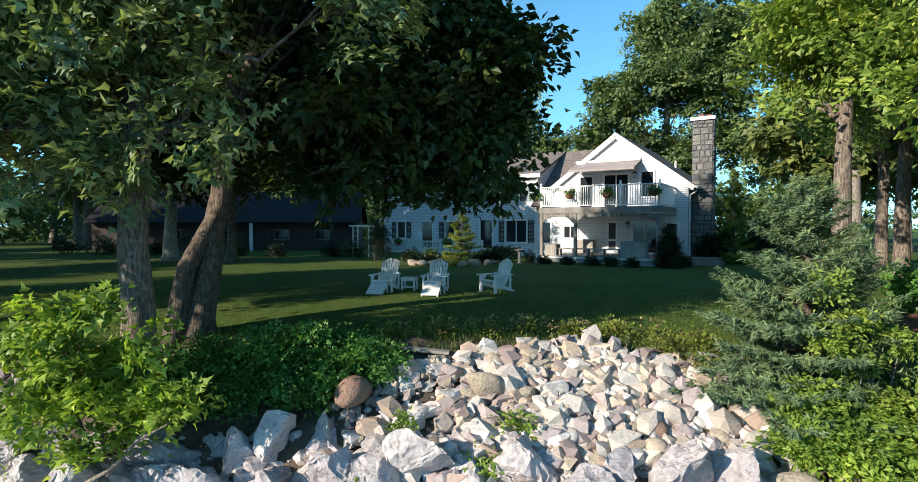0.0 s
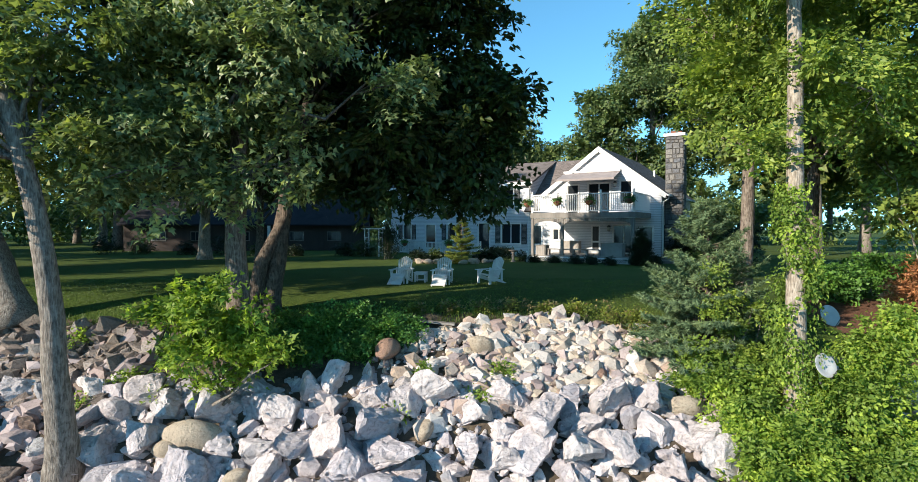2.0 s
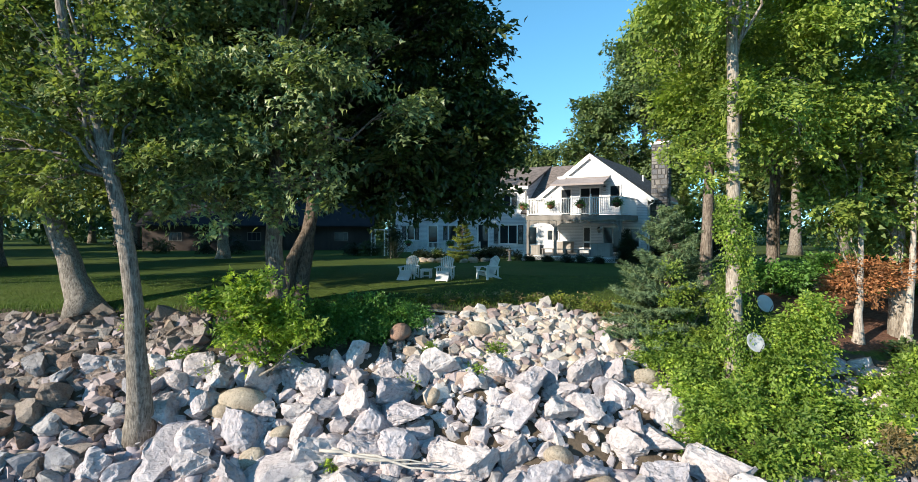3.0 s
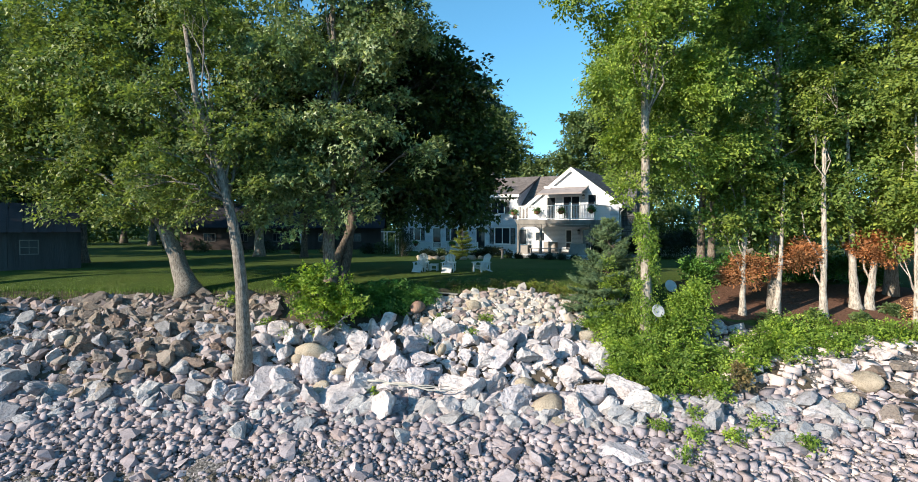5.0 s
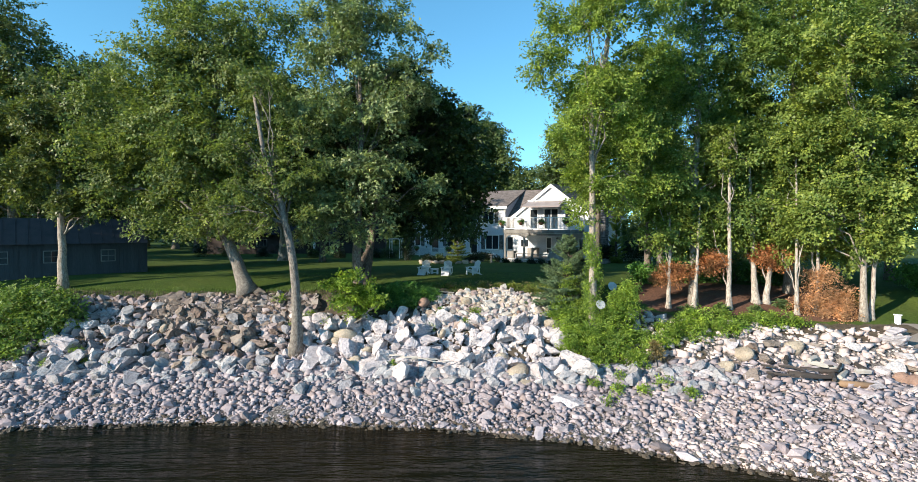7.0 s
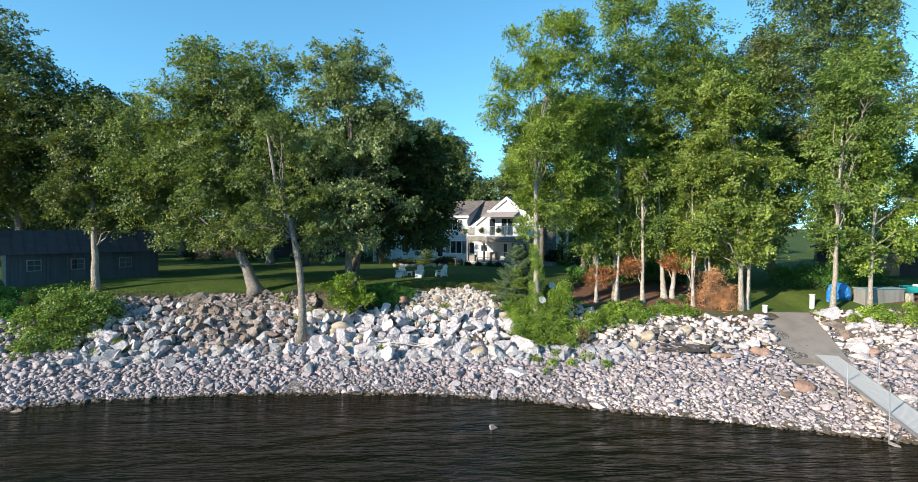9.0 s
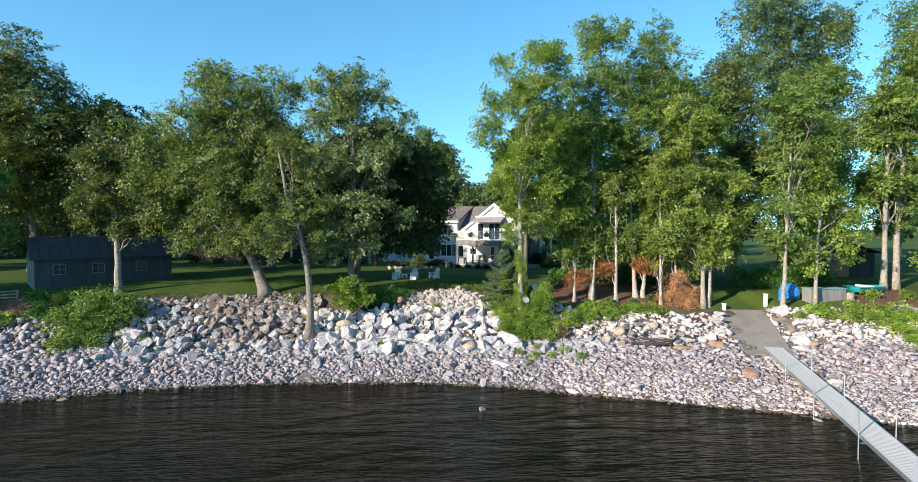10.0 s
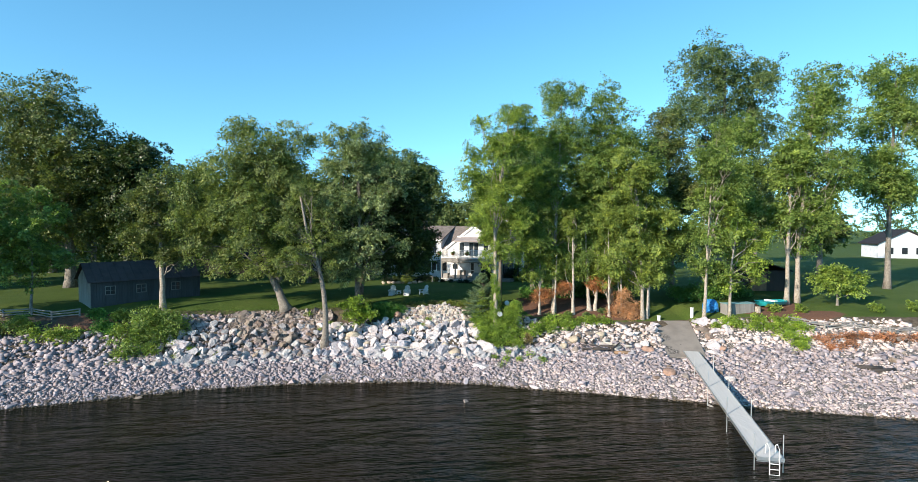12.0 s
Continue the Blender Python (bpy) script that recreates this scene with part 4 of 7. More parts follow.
# porch floor, lattice skirt, bench and planters
part("porch_floor", Shape().box(DX0, DX1, DY, -0.003, 0.34, 0.44), M["deck_wood"], house)
lat = part("lattice", Shape().box(DX0, DX1, DY - 0.02, DY, 0.3, 0.36).box(DX0, DX1, DY - 0.02, DY, 0.0, 0.04).box(DX0, DX0 + 0.05, DY - 0.02, DY, 0.04, 0.3).box(DX1 - 0.05, DX1, DY - 0.02, DY, 0.04, 0.3), M["white_paint"], house, "white diagonal lattice skirt")
lt = Shape()
k = int((DX1 - DX0) / 0.12)
for i in range(k):
    x = DX0 + 0.02 + i * 0.12
    for s, yy in ((0.26, -0.008), (-0.26, -0.014)):
        x2 = x + s
        if DX0 < x2 < DX1:
            lt.beam((x, DY + yy, 0.04), (x2, DY + yy, 0.30), 0.012, 0.035, up=(0, -1, 0))
part("lattice_strips", lt, M["white_paint"], lat)
# dark sheet painted as the shade under the porch floor
part("lattice_gap_shade", Shape().box(DX0, DX1, DY + 0.05, DY + 0.1, 0.0, 0.33), M["unlit_dark"], lat)
bench = thing("porch_bench", "grey wooden built-in bench on the porch edge", "bench", house.matrix_basis @ pose(0, 0, 0.44))
part("seat", Shape().box(-2.3, 1.35, DY + 0.25, DY + 0.65, 0.36, 0.42), M["deck_wood"], bench, bevel=0.01)
for bx in (-2.2, -1.4, -0.5, 0.4, 1.25):
    part("leg", Shape().box(bx - 0.05, bx + 0.05, DY + 0.3, DY + 0.6, 0, 0.36), M["deck_wood"], bench)
for x0, x1, h in ((-3.0, -2.32, 0.62), (1.4, 2.75, 0.82)):
    pl = thing("planter_box", "grey board planter box on the porch", "planter", house.matrix_basis @ pose((x0 + x1) / 2, DY + 0.45, 0.44), "porch planters")
    w = (x1 - x0) / 2
    for i in range(int(2 * w / 0.12)):
        part("board", Shape().box(-w + i * 0.12, -w + i * 0.12 + 0.11, -0.36, -0.33, 0, h), M["deck_wood"], pl)
    part("box", Shape().box(-w, w, -0.33, 0.33, 0, h - 0.02), M["wood_grey"], pl)
    part("rim", Shape().box(-w - 0.03, w + 0.03, -0.39, 0.36, h, h + 0.04), M["deck_wood"], pl)
cab = thing("porch_cabinet", "low pale cabinet against the porch wall", "cabinet", house.matrix_basis @ pose(-1.75, -0.45, 0.44))
part("body", Shape().box(-0.55, 0.55, -0.3, 0.3, 0, 0.85), M["deck_wood"], cab, bevel=0.01)
part("top", Shape().box(-0.6, 0.6, -0.34, 0.33, 0.85, 0.9), M["white_paint"], cab)
part("door", Shape().box(-0.5, -0.02, -0.325, -0.3, 0.05, 0.8).box(0.02, 0.5, -0.325, -0.3, 0.05, 0.8), M["deck_wood"], cab)

# field-stone chimney on the side wall
chim = part("chimney", Shape().box(4.24, 5.36, 0.92, 1.95, 0.0, 8.35), M["mortar"], house, "tall grey fieldstone chimney")
part("chimney_cap", Shape().box(4.12, 5.48, 0.80, 2.07, 8.36, 8.55), M["white_paint"], chim, "white concrete cap")
part("flue", Shape().box(4.5, 4.8, 1.2, 1.6, 8.55, 8.75).box(4.95, 5.2, 1.2, 1.6, 8.55, 8.7), M["terracotta"], chim)
rs = np.random.default_rng(11)


def stone_face(n_axis, fixed, lo, hi, z0, z1):
    """Courses of uneven squared stones on one face of the chimney."""
    z = z0
    while z < z1 - 0.05:
        h = min(rs.uniform(0.16, 0.42), z1 - z)
        p = lo
        while p < hi - 0.02:
            w = min(rs.uniform(0.18, 0.55), hi - p)
            if hi - p - w < 0.12:
                w = hi - p
            g, d = 0.024, rs.uniform(0.03, 0.07)
            zz = z + (rs.uniform(-0.02, 0.02) if z > z0 else 0)
            s = Shape()
            j = [rs.uniform(0, 0.04) for _ in range(4)]
            a, b, c, e = p + g, p + w - g, zz + g, zz + h - g
            quad = [(a + j[0], c), (b, c + j[1]), (b - j[2], e), (a, e - j[3])]
            if n_axis == "y":
                s.prism(quad, "y", fixed - d, fixed + 0.01)
            else:
                s.prism(quad, "x", fixed - 0.01, fixed + d)
            part("stone", s, M["chim_stone"], chim)
            p += w
        z += h


M["chim_stone"] = stone_material("chim_stone", [(0.17, 0.18, 0.20), (0.26, 0.26, 0.26), (0.13, 0.14, 0.16), (0.32, 0.31, 0.29), (0.21, 0.21, 0.21)], 0.85, 18.0)
stone_face("y", 0.92, 4.24, 5.36, 0.0, 8.34)
stone_face("x", 5.36, 0.92, 1.95, 0.0, 8.34)

# two-storey wing
WX0, WX1, WY0, WY1, WE, WR = -19.0, -5.45, 0.5, 9.5, 5.75, 7.75
wing_holes = [(-7.9, -6.3, 1.0, 2.55), (-10.0, -9.0, 0.5, 2.6), (-13.0, -12.2, 1.2, 2.5), (-17.6, -16.8, 1.2, 2.5), (-15.2, -14.2, 0.5, 2.5), (-8.3, -6.9, 3.9, 5.2), (-11.6, -10.6, 3.9, 5.2), (-16.4, -15.4, 3.9, 5.2)]
wall_with_holes("wing_wall", house, WX0, WX1, 0, WE, WY0, WY0 + 0.22, wing_holes, M["siding"])
for i, (a, b, c, d) in enumerate(wing_holes):
    if i in (1, 4):
        window(house, a, b, c, d, WY0, 1, name="patio_door")
    else:
        window(house, a, b, c, d, WY0, 2 if b - a > 1.2 else 1, shutters=True)
# dark sheets again for the wing's unlit rooms
part("dark_interior", Shape().box(WX0 + 0.3, WX1 - 0.3, WY0 + 2.4, WY0 + 2.5, 0.1, 2.75).box(WX0 + 0.3, WX1 - 0.3, WY0 + 2.4, WY0 + 2.5, 3.0, 5.6), M["unlit_dark"], house)
part("floor_slab", Shape().box(WX0 + 0.25, WX1 - 0.25, WY0 + 0.22, WY1, 2.75, 3.0), M["unlit_dark"], house)
mid = (WY0 + WY1) / 2
for xx in (WX0, WX1 - 0.2):
    part("end_wall", Shape().prism([(WY0 + 0.22, 0), (WY1, 0), (WY1, WE), (mid, WR - 0.1), (WY0 + 0.22, WE)], "x", xx, xx + 0.2), M["siding"], house)
part("back_wall", Shape().box(WX0, WX1, WY1, WY1 + 0.2, 0, WE), M["siding"], house)
roof_slab("roof", [(WX0 - 0.3, WY0 - 0.4, WE - 0.05), (WX1 + 0.3, WY0 - 0.4, WE - 0.05), (WX1 + 0.3, mid, WR), (WX0 - 0.3, mid, WR)], house)
roof_slab("roof", [(WX0 - 0.3, WY1 + 0.4, WE - 0.05), (WX1 + 0.3, WY1 + 0.4, WE - 0.05), (WX1 + 0.3, mid, WR), (WX0 - 0.3, mid, WR)], house)
part("eave_fascia", Shape().box(WX0 - 0.3, WX1 + 0.32, WY0 - 0.44, WY0 - 0.40, WE - 0.3, WE - 0.05).box(WX0 - 0.3, WX1 + 0.3, WY0 - 0.4, WY0, WE - 0.3, WE - 0.26), M["white_paint"], house)
part("downspout", Shape().tube([(WX1 + 0.2, WY0 - 0.35, WE - 0.2), (WX1 - 0.1, WY0 - 0.08, WE - 0.6), (WX1 - 0.1, WY0 - 0.08, 0.1)], 0.045, 8), M["white_paint"], house)
part("wing_chimney", Shape().box(-11.5, -10.7, mid + 0.3, mid + 1.1, 7.2, 8.7), M["chim_stone"], house)
# link between wing and gable block
wall_with_holes("link_wall", house, WX1, -4.2, 0, 3.55, 0.2, 0.42, [(-5.1, -4.4, 1.0, 2.4)], M["siding"])
window(house, -5.1, -4.4, 1.0, 2.4, 0.2, 1)
steps = part("side_steps", Shape().box(4.3, 6.2, -1.9, 0.6, 0, 0.18).box(4.3, 6.0, -1.4, 0.6, 0.18, 0.36), M["concrete"], house)

# ---- trees ----


def ft(x, y, sink=0.15):
    return (x, y, zh(x, y) - sink)


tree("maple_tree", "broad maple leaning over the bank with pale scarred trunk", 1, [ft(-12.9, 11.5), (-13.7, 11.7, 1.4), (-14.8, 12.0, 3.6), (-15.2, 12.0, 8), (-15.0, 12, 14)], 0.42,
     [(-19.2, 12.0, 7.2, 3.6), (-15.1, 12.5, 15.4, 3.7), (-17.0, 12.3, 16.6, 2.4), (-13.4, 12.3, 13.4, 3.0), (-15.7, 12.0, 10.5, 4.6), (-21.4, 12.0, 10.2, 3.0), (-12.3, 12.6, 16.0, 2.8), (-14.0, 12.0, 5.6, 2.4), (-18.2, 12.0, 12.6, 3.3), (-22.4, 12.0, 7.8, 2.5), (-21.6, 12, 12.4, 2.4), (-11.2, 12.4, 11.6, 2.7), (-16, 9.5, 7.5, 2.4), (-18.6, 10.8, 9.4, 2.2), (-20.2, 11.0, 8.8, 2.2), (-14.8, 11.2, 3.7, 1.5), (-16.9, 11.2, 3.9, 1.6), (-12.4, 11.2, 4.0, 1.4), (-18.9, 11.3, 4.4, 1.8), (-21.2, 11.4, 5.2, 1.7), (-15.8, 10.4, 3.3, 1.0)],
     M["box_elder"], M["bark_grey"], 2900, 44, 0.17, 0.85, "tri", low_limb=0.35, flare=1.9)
tree("poplar_tree", "slim poplar with pale straight trunk at the lawn edge", 2, [ft(-24.5, 11.9), (-24.6, 11.9, 5), (-24.9, 12, 11.5)], 0.27,
     [(-25.3, 12.0, 9.6, 2.3), (-24.3, 12.0, 11.6, 1.7), (-25.5, 12.0, 6.6, 2.3), (-23.5, 12.0, 5.0, 1.7), (-26.4, 12.0, 10.4, 1.5)], M["maple"], M["bark_pale"], 620, 38, 0.19, 0.7)
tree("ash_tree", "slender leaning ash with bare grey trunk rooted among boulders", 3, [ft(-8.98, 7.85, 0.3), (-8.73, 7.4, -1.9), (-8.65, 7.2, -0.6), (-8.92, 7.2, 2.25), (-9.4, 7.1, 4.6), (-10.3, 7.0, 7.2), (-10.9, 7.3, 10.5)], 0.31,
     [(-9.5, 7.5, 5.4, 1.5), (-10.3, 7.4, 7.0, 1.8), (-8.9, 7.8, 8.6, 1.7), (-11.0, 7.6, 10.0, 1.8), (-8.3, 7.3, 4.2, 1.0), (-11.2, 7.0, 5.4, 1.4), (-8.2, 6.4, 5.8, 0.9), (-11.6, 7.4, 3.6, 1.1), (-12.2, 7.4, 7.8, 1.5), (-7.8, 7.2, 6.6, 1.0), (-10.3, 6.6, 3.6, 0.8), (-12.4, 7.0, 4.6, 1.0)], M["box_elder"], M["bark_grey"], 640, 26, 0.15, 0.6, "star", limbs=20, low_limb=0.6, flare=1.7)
tree("silver_maple", "old maple with ridged brown trunk behind the sapling", 4, [ft(-5.9, 10.0), (-5.9, 9.9, 2), (-5.8, 9.9, 5), (-5.6, 10, 9), (-5.8, 10, 13.8)], 0.30,
     [(-5.4, 10.0, 17.3, 1.3), (-6.4, 10.0, 16.0, 1.8), (-7.7, 10.0, 16.9, 0.9), (-8.2, 10.0, 15.6, 1.3), (-4.4, 10.2, 15.4, 1.7), (-3.6, 10.4, 16.4, 0.9), (-2.7, 10.4, 14.6, 1.2), (-1.2, 10.2, 13.6, 0.9), (-1.7, 10.4, 11.4, 1.3), (-5.9, 10.0, 14.6, 2.2), (-6.5, 10.0, 13.0, 2.4), (-4.2, 10.2, 10.4, 2.4), (-7.6, 9.8, 9.8, 2.4), (-3.1, 10.4, 12.8, 2.1), (-1.6, 10.0, 5.5, 1.3), (-5.4, 9.4, 6.2, 2.3), (-6.9, 8.8, 4.6, 1.4), (-3.7, 10.0, 8.2, 1.6), (-8.1, 10.0, 13.9, 1.7), (-4.2, 8.8, 4.7, 0.8), (-7.6, 9.2, 3.6, 1.1), (-5.2, 8.6, 3.3, 0.8), (-8.4, 8.8, 5.6, 1.4), (-7.0, 8.2, 4.3, 0.8), (-8.6, 8.4, 2.8, 0.6), (-6.3, 8.4, 6.6, 1.0), (-4.6, 8.6, 6.8, 1.0), (-3.0, 9.2, 6.6, 0.7), (-7.8, 8.4, 6.8, 0.9), (-7.0, 8.8, 2.7, 0.8), (-8.1, 8.6, 3.3, 0.9), (-5.9, 8.6, 3.0, 0.8), (-4.3, 9.0, 3.2, 0.7), (-6.6, 8.4, 3.6, 0.9)], M["silver_leaf"], M["bark_brown"], 2000, 28, 0.16, 0.66, "star", limbs=16, droop=0.6, low_limb=0.36)
# the rear lobes past y 19, hidden from view, are added to shade the porch
tree("dark_maple", "wide dark maple with twin twisted trunks shading the lawn", 5, [ft(-5.9, 12.2), (-5.6, 12.3, 1.5), (-5.3, 12.5, 4), (-4.6, 13, 7), (-4, 13.5, 11)], 0.30,
     [(-0.6, 14.0, 9.4, 2.9), (-3.0, 14.5, 11.3, 3.2), (-5.5, 14.0, 11.2, 3.5), (-1.0, 14.4, 5.9, 2.5), (-4.3, 14.0, 6.2, 3.0), (0.5, 14.2, 6.4, 1.8), (-2.4, 12.4, 5.2, 1.8), (-8.2, 13.5, 7.2, 2.7), (-9.5, 14.0, 10.0, 3.0), (-6.2, 16.5, 7.2, 3.0), (-3, 17.2, 8.5, 3.0), (-0.2, 13.6, 4.3, 1.3), (-2.2, 13.0, 3.9, 1.2), (-3.8, 14.0, 3.9, 1.2), (0.9, 14.2, 4.4, 0.9), (-1.0, 15.5, 3.9, 1.3), (-5.6, 15.5, 4.4, 1.4), (-8.5, 12.5, 4.6, 1.5), (-5.2, 20.6, 7.0, 2.6), (-8.4, 19.4, 8.0, 2.8), (-2.6, 21.0, 6.2, 2.0), (1.5, 14.0, 4.6, 1.0), (1.2, 14.0, 6.6, 1.4), (0.2, 13.8, 3.3, 0.9), (-1.5, 13.4, 3.2, 1.0), (1.0, 14.0, 3.3, 0.7), (-3.2, 13.2, 3.3, 0.9)], M["maple_dark"], M["bark_dark"], 3100, 28, 0.23, 0.8, "broad", limbs=18, droop=0.7, low_limb=0.4, second=[([ft(-6.3, 11.9), (-6.0, 12.0, 1.2), (-5.35, 12.3, 2.6), (-5.1, 12.4, 5.5)], 0.20)])
tree("vine_tree", "tall ash with ivy round its pale trunk", 7, [ft(7.5, 7.8, 0.2), (7.4, 7.8, 2), (7.4, 7.9, 6), (7.3, 8, 9), (8.3, 8, 14), (8.8, 8, 19)], 0.21,
     [(7.6, 8.0, 15.0, 2.6), (9.3, 8.0, 18.0, 2.2), (10.8, 8.4, 16.2, 1.9), (5.6, 8.0, 14.6, 1.4), (7.4, 8.4, 11.0, 2.5), (4.7, 8.0, 12.5, 1.5), (6.4, 8.2, 8.4, 1.9), (8.6, 8.6, 5.6, 1.9), (10.6, 8.4, 12.6, 2.4), (6.4, 8.0, 17.5, 1.3), (10.0, 8.6, 8.8, 2.0), (6.6, 8.0, 4.4, 1.1), (10.8, 9.4, 5.4, 1.6)], M["yellow_green"], M["bark_pale"], 1500, 44, 0.135, 0.66, "broad", limbs=18, low_limb=0.4, ivy=(M["vine"], 0.2, 5.8, 11000))
# added out of view, only to cast shade over the left bank and shed
tree("offscreen_shade_tree", "added unseen tree whose crown shades the left bank and shed", 6, [ft(-47.5, 0.5), (-47.3, 0.5, 1.5), (-47.0, 0.6, 7)], 0.4,
     [(-47, 0, 8.5, 3.2), (-44.5, -0.5, 6.2, 2.6), (-49, 2, 7.0, 3.0), (-46, 2.5, 10.6, 2.6), (-50, -1, 9.6, 2.6), (-52, 3, 11.5, 3.4), (-49, 6, 9.0, 3.0), (-53, 6, 13, 3.0)], M["ash"], M["bark_grey"], 600, 26, 0.24, 0.9)
# cedars and ashes in a row on the right bank
tree("tall_ash", "tall ash in the row above the beach", 8, [ft(14.2, 10.5), (14.4, 11, 6), (15.2, 12, 14), (15.4, 12, 21)], 0.22,
     [(15.4, 12.0, 21.0, 2.7), (15.5, 12.0, 16.9, 3.2), (14.2, 12.0, 11.9, 3.0), (17.2, 12.0, 8.2, 3.2), (13.6, 12.0, 5.8, 2.2), (18.1, 12.0, 13.9, 3.3), (12.6, 11, 8.6, 2.0), (12.2, 10.8, 13.0, 2.3), (11.6, 10.6, 10.2, 2.0), (17.6, 11.4, 5.2, 2.0), (16.2, 11.2, 4.2, 1.5)], M["ash"], M["bark_pale"], 1900, 52, 0.155, 0.8)
tree("tall_ash", "tall ash behind the cedar row", 9, [ft(21.5, 13.0), (21.6, 13, 8), (21.5, 13, 20)], 0.26,
     [(21.1, 13.0, 20.4, 3.1), (22.5, 13.0, 16.0, 3.5), (19.8, 13.0, 17.2, 3.1), (24.6, 13.0, 11.5, 3.2), (22.5, 13.0, 7.4, 3.0), (19.6, 13.5, 11.0, 2.8), (26.4, 12.6, 9.0, 2.6), (26.0, 12.6, 13.4, 2.5), (19.6, 12.4, 6.6, 2.3)], M["ash"], M["bark_pale"], 1900, 48, 0.17, 0.85)
tree("white_cedar", "dense green cedar with pale bare stem on the bank", 10, [ft(23.0, 8.4), (22.9, 8.5, 3), (22.3, 9, 13)], 0.20,
     [(22.0, 9.0, 13.0, 2.9), (20.9, 9.0, 9.4, 2.7), (22.7, 9.0, 5.8, 2.6), (20.2, 9.2, 4.4, 2.0), (24.0, 8.8, 3.0, 1.6), (24.9, 9.0, 8.2, 2.5), (23.4, 10.0, 1.7, 1.4), (22.0, 10.4, 2.6, 1.5), (25.6, 10.2, 3.8, 1.7), (26.8, 11.0, 5.4, 1.9), (26.0, 9.6, 2.2, 1.0), (20.6, 10.0, 3.2, 1.4)], M["cedar_green"], M["bark_pale"], 1700, 44, 0.16, 0.65)
tree("basswood", "leafy tree beyond the boat ramp", 11, [ft(30.5, 16.0), (30.4, 16, 8), (29.6, 16, 19)], 0.26,
     [(29.7, 16.0, 16.2, 3.1), (31.2, 16.0, 11.0, 3.5), (30.6, 16.0, 6.0, 3.0), (28.9, 16.0, 19.8, 2.1), (27.5, 16.5, 8.0, 2.5)], M["maple"], M["bark_grey"], 1300, 40, 0.2, 0.9)
tree("basswood", "leafy tree behind the storage box", 26, [ft(36.0, 13.6), (36.0, 13.6, 7), (35.6, 13.6, 17)], 0.24,
     [(35.4, 13.4, 6.2, 2.7), (36.6, 13.4, 10.2, 3.0), (35.0, 13.4, 14.0, 2.9), (36.4, 13.4, 18.0, 2.6), (33.6, 13.6, 9.8, 2.2), (38.4, 13.6, 14.0, 2.2)], M["ash"], M["bark_pale"], 1200, 40, 0.19, 0.85)
tree("silver_poplar", "upright poplar beside the boat ramp", 12, [ft(28.4, 6.2), (28.7, 6.3, 4), (29.6, 7, 15)], 0.18,
     [(29.4, 7.0, 14.4, 2.6), (29.8, 7.0, 10.2, 2.8), (29.3, 7.0, 6.2, 2.4), (30.6, 7.0, 3.2, 1.8), (31.8, 7.0, 11.8, 2.4), (28.3, 7.4, 3.8, 1.5), (29.6, 6.8, 1.8, 0.9), (28.0, 8.2, 7.4, 1.8)], M["ash"], M["bark_pale"], 900, 38, 0.19, 0.7, limbs=18)
tree("silver_poplar", "upright poplar beside the boat ramp", 13, [ft(31.0, 6.0), (31.3, 6.2, 4), (32.6, 7, 9)], 0.15,
     [(33.4, 7.0, 4.2, 1.9), (32.6, 7.0, 7.6, 2.0), (31.6, 7.2, 9.6, 1.8), (31.6, 6.8, 1.9, 1.2), (34.6, 7.0, 2.9, 1.3), (35.0, 7.6, 6.4, 1.6)], M["yellow_green"], M["bark_pale"], 480, 36, 0.19, 0.7)
tree("tall_poplar", "very tall feathery poplar far behind the ramp", 14, [ft(44.5, 28.0), (44.8, 28, 14), (45, 28, 31)], 0.5,
     [(42.8, 28.0, 30.0, 4.8), (47.9, 28.0, 27.0, 5.0), (41.6, 28.0, 24.1, 5.0), (49.8, 28.0, 21.9, 4.8), (45.3, 28.0, 18.4, 5.2), (51.5, 28.0, 30.4, 2.7), (38.0, 28.0, 23.2, 2.9), (44, 28, 12, 4.5), (50, 27, 13.5, 4.2), (39.5, 27, 14, 4.2), (53, 27, 16.5, 3.4)], M["far_green"], M["bark_grey"], 2300, 40, 0.25, 1.2, limbs=22)
tree("paired_poplar", "tall poplar with two pale stems on the lawn", 15, [ft(41.2, 9.2), (41.4, 9.3, 6), (43.6, 10, 23)], 0.3,
     [(44.1, 10.0, 23.4, 3.1), (44.2, 10.0, 19.4, 3.6), (42.2, 10.0, 14.1, 3.4), (43.8, 10.0, 9.4, 3.2), (46.5, 10.0, 14.1, 3.3), (42.0, 10.0, 6.4, 2.2)], M["ash"], M["bark_pale"], 1500, 40, 0.2, 0.9, limbs=18)
tree("paired_poplar", "tall poplar with two pale stems on the lawn", 16, [ft(39.5, 8.6), (39.6, 8.7, 5), (40.6, 9.5, 15)], 0.26,
     [(40.4, 9.6, 12.5, 2.2), (39.8, 9.3, 9, 2.2), (41.2, 9.8, 16, 2.2)], M["ash"], M["bark_pale"], 460, 34, 0.25, 0.85)
tree("lawn_tree", "tall tree on the far lawn", 17, [ft(59.5, 16.0), (59.6, 16, 10), (60, 16, 26)], 0.36,
     [(59.6, 16.0, 25.6, 3.9), (60.2, 16.0, 20.8, 4.7), (57.8, 16.0, 14.6, 4.2), (61.7, 16.0, 12.4, 4.2)], M["ash"], M["bark_grey"], 1500, 40, 0.24, 1.1)
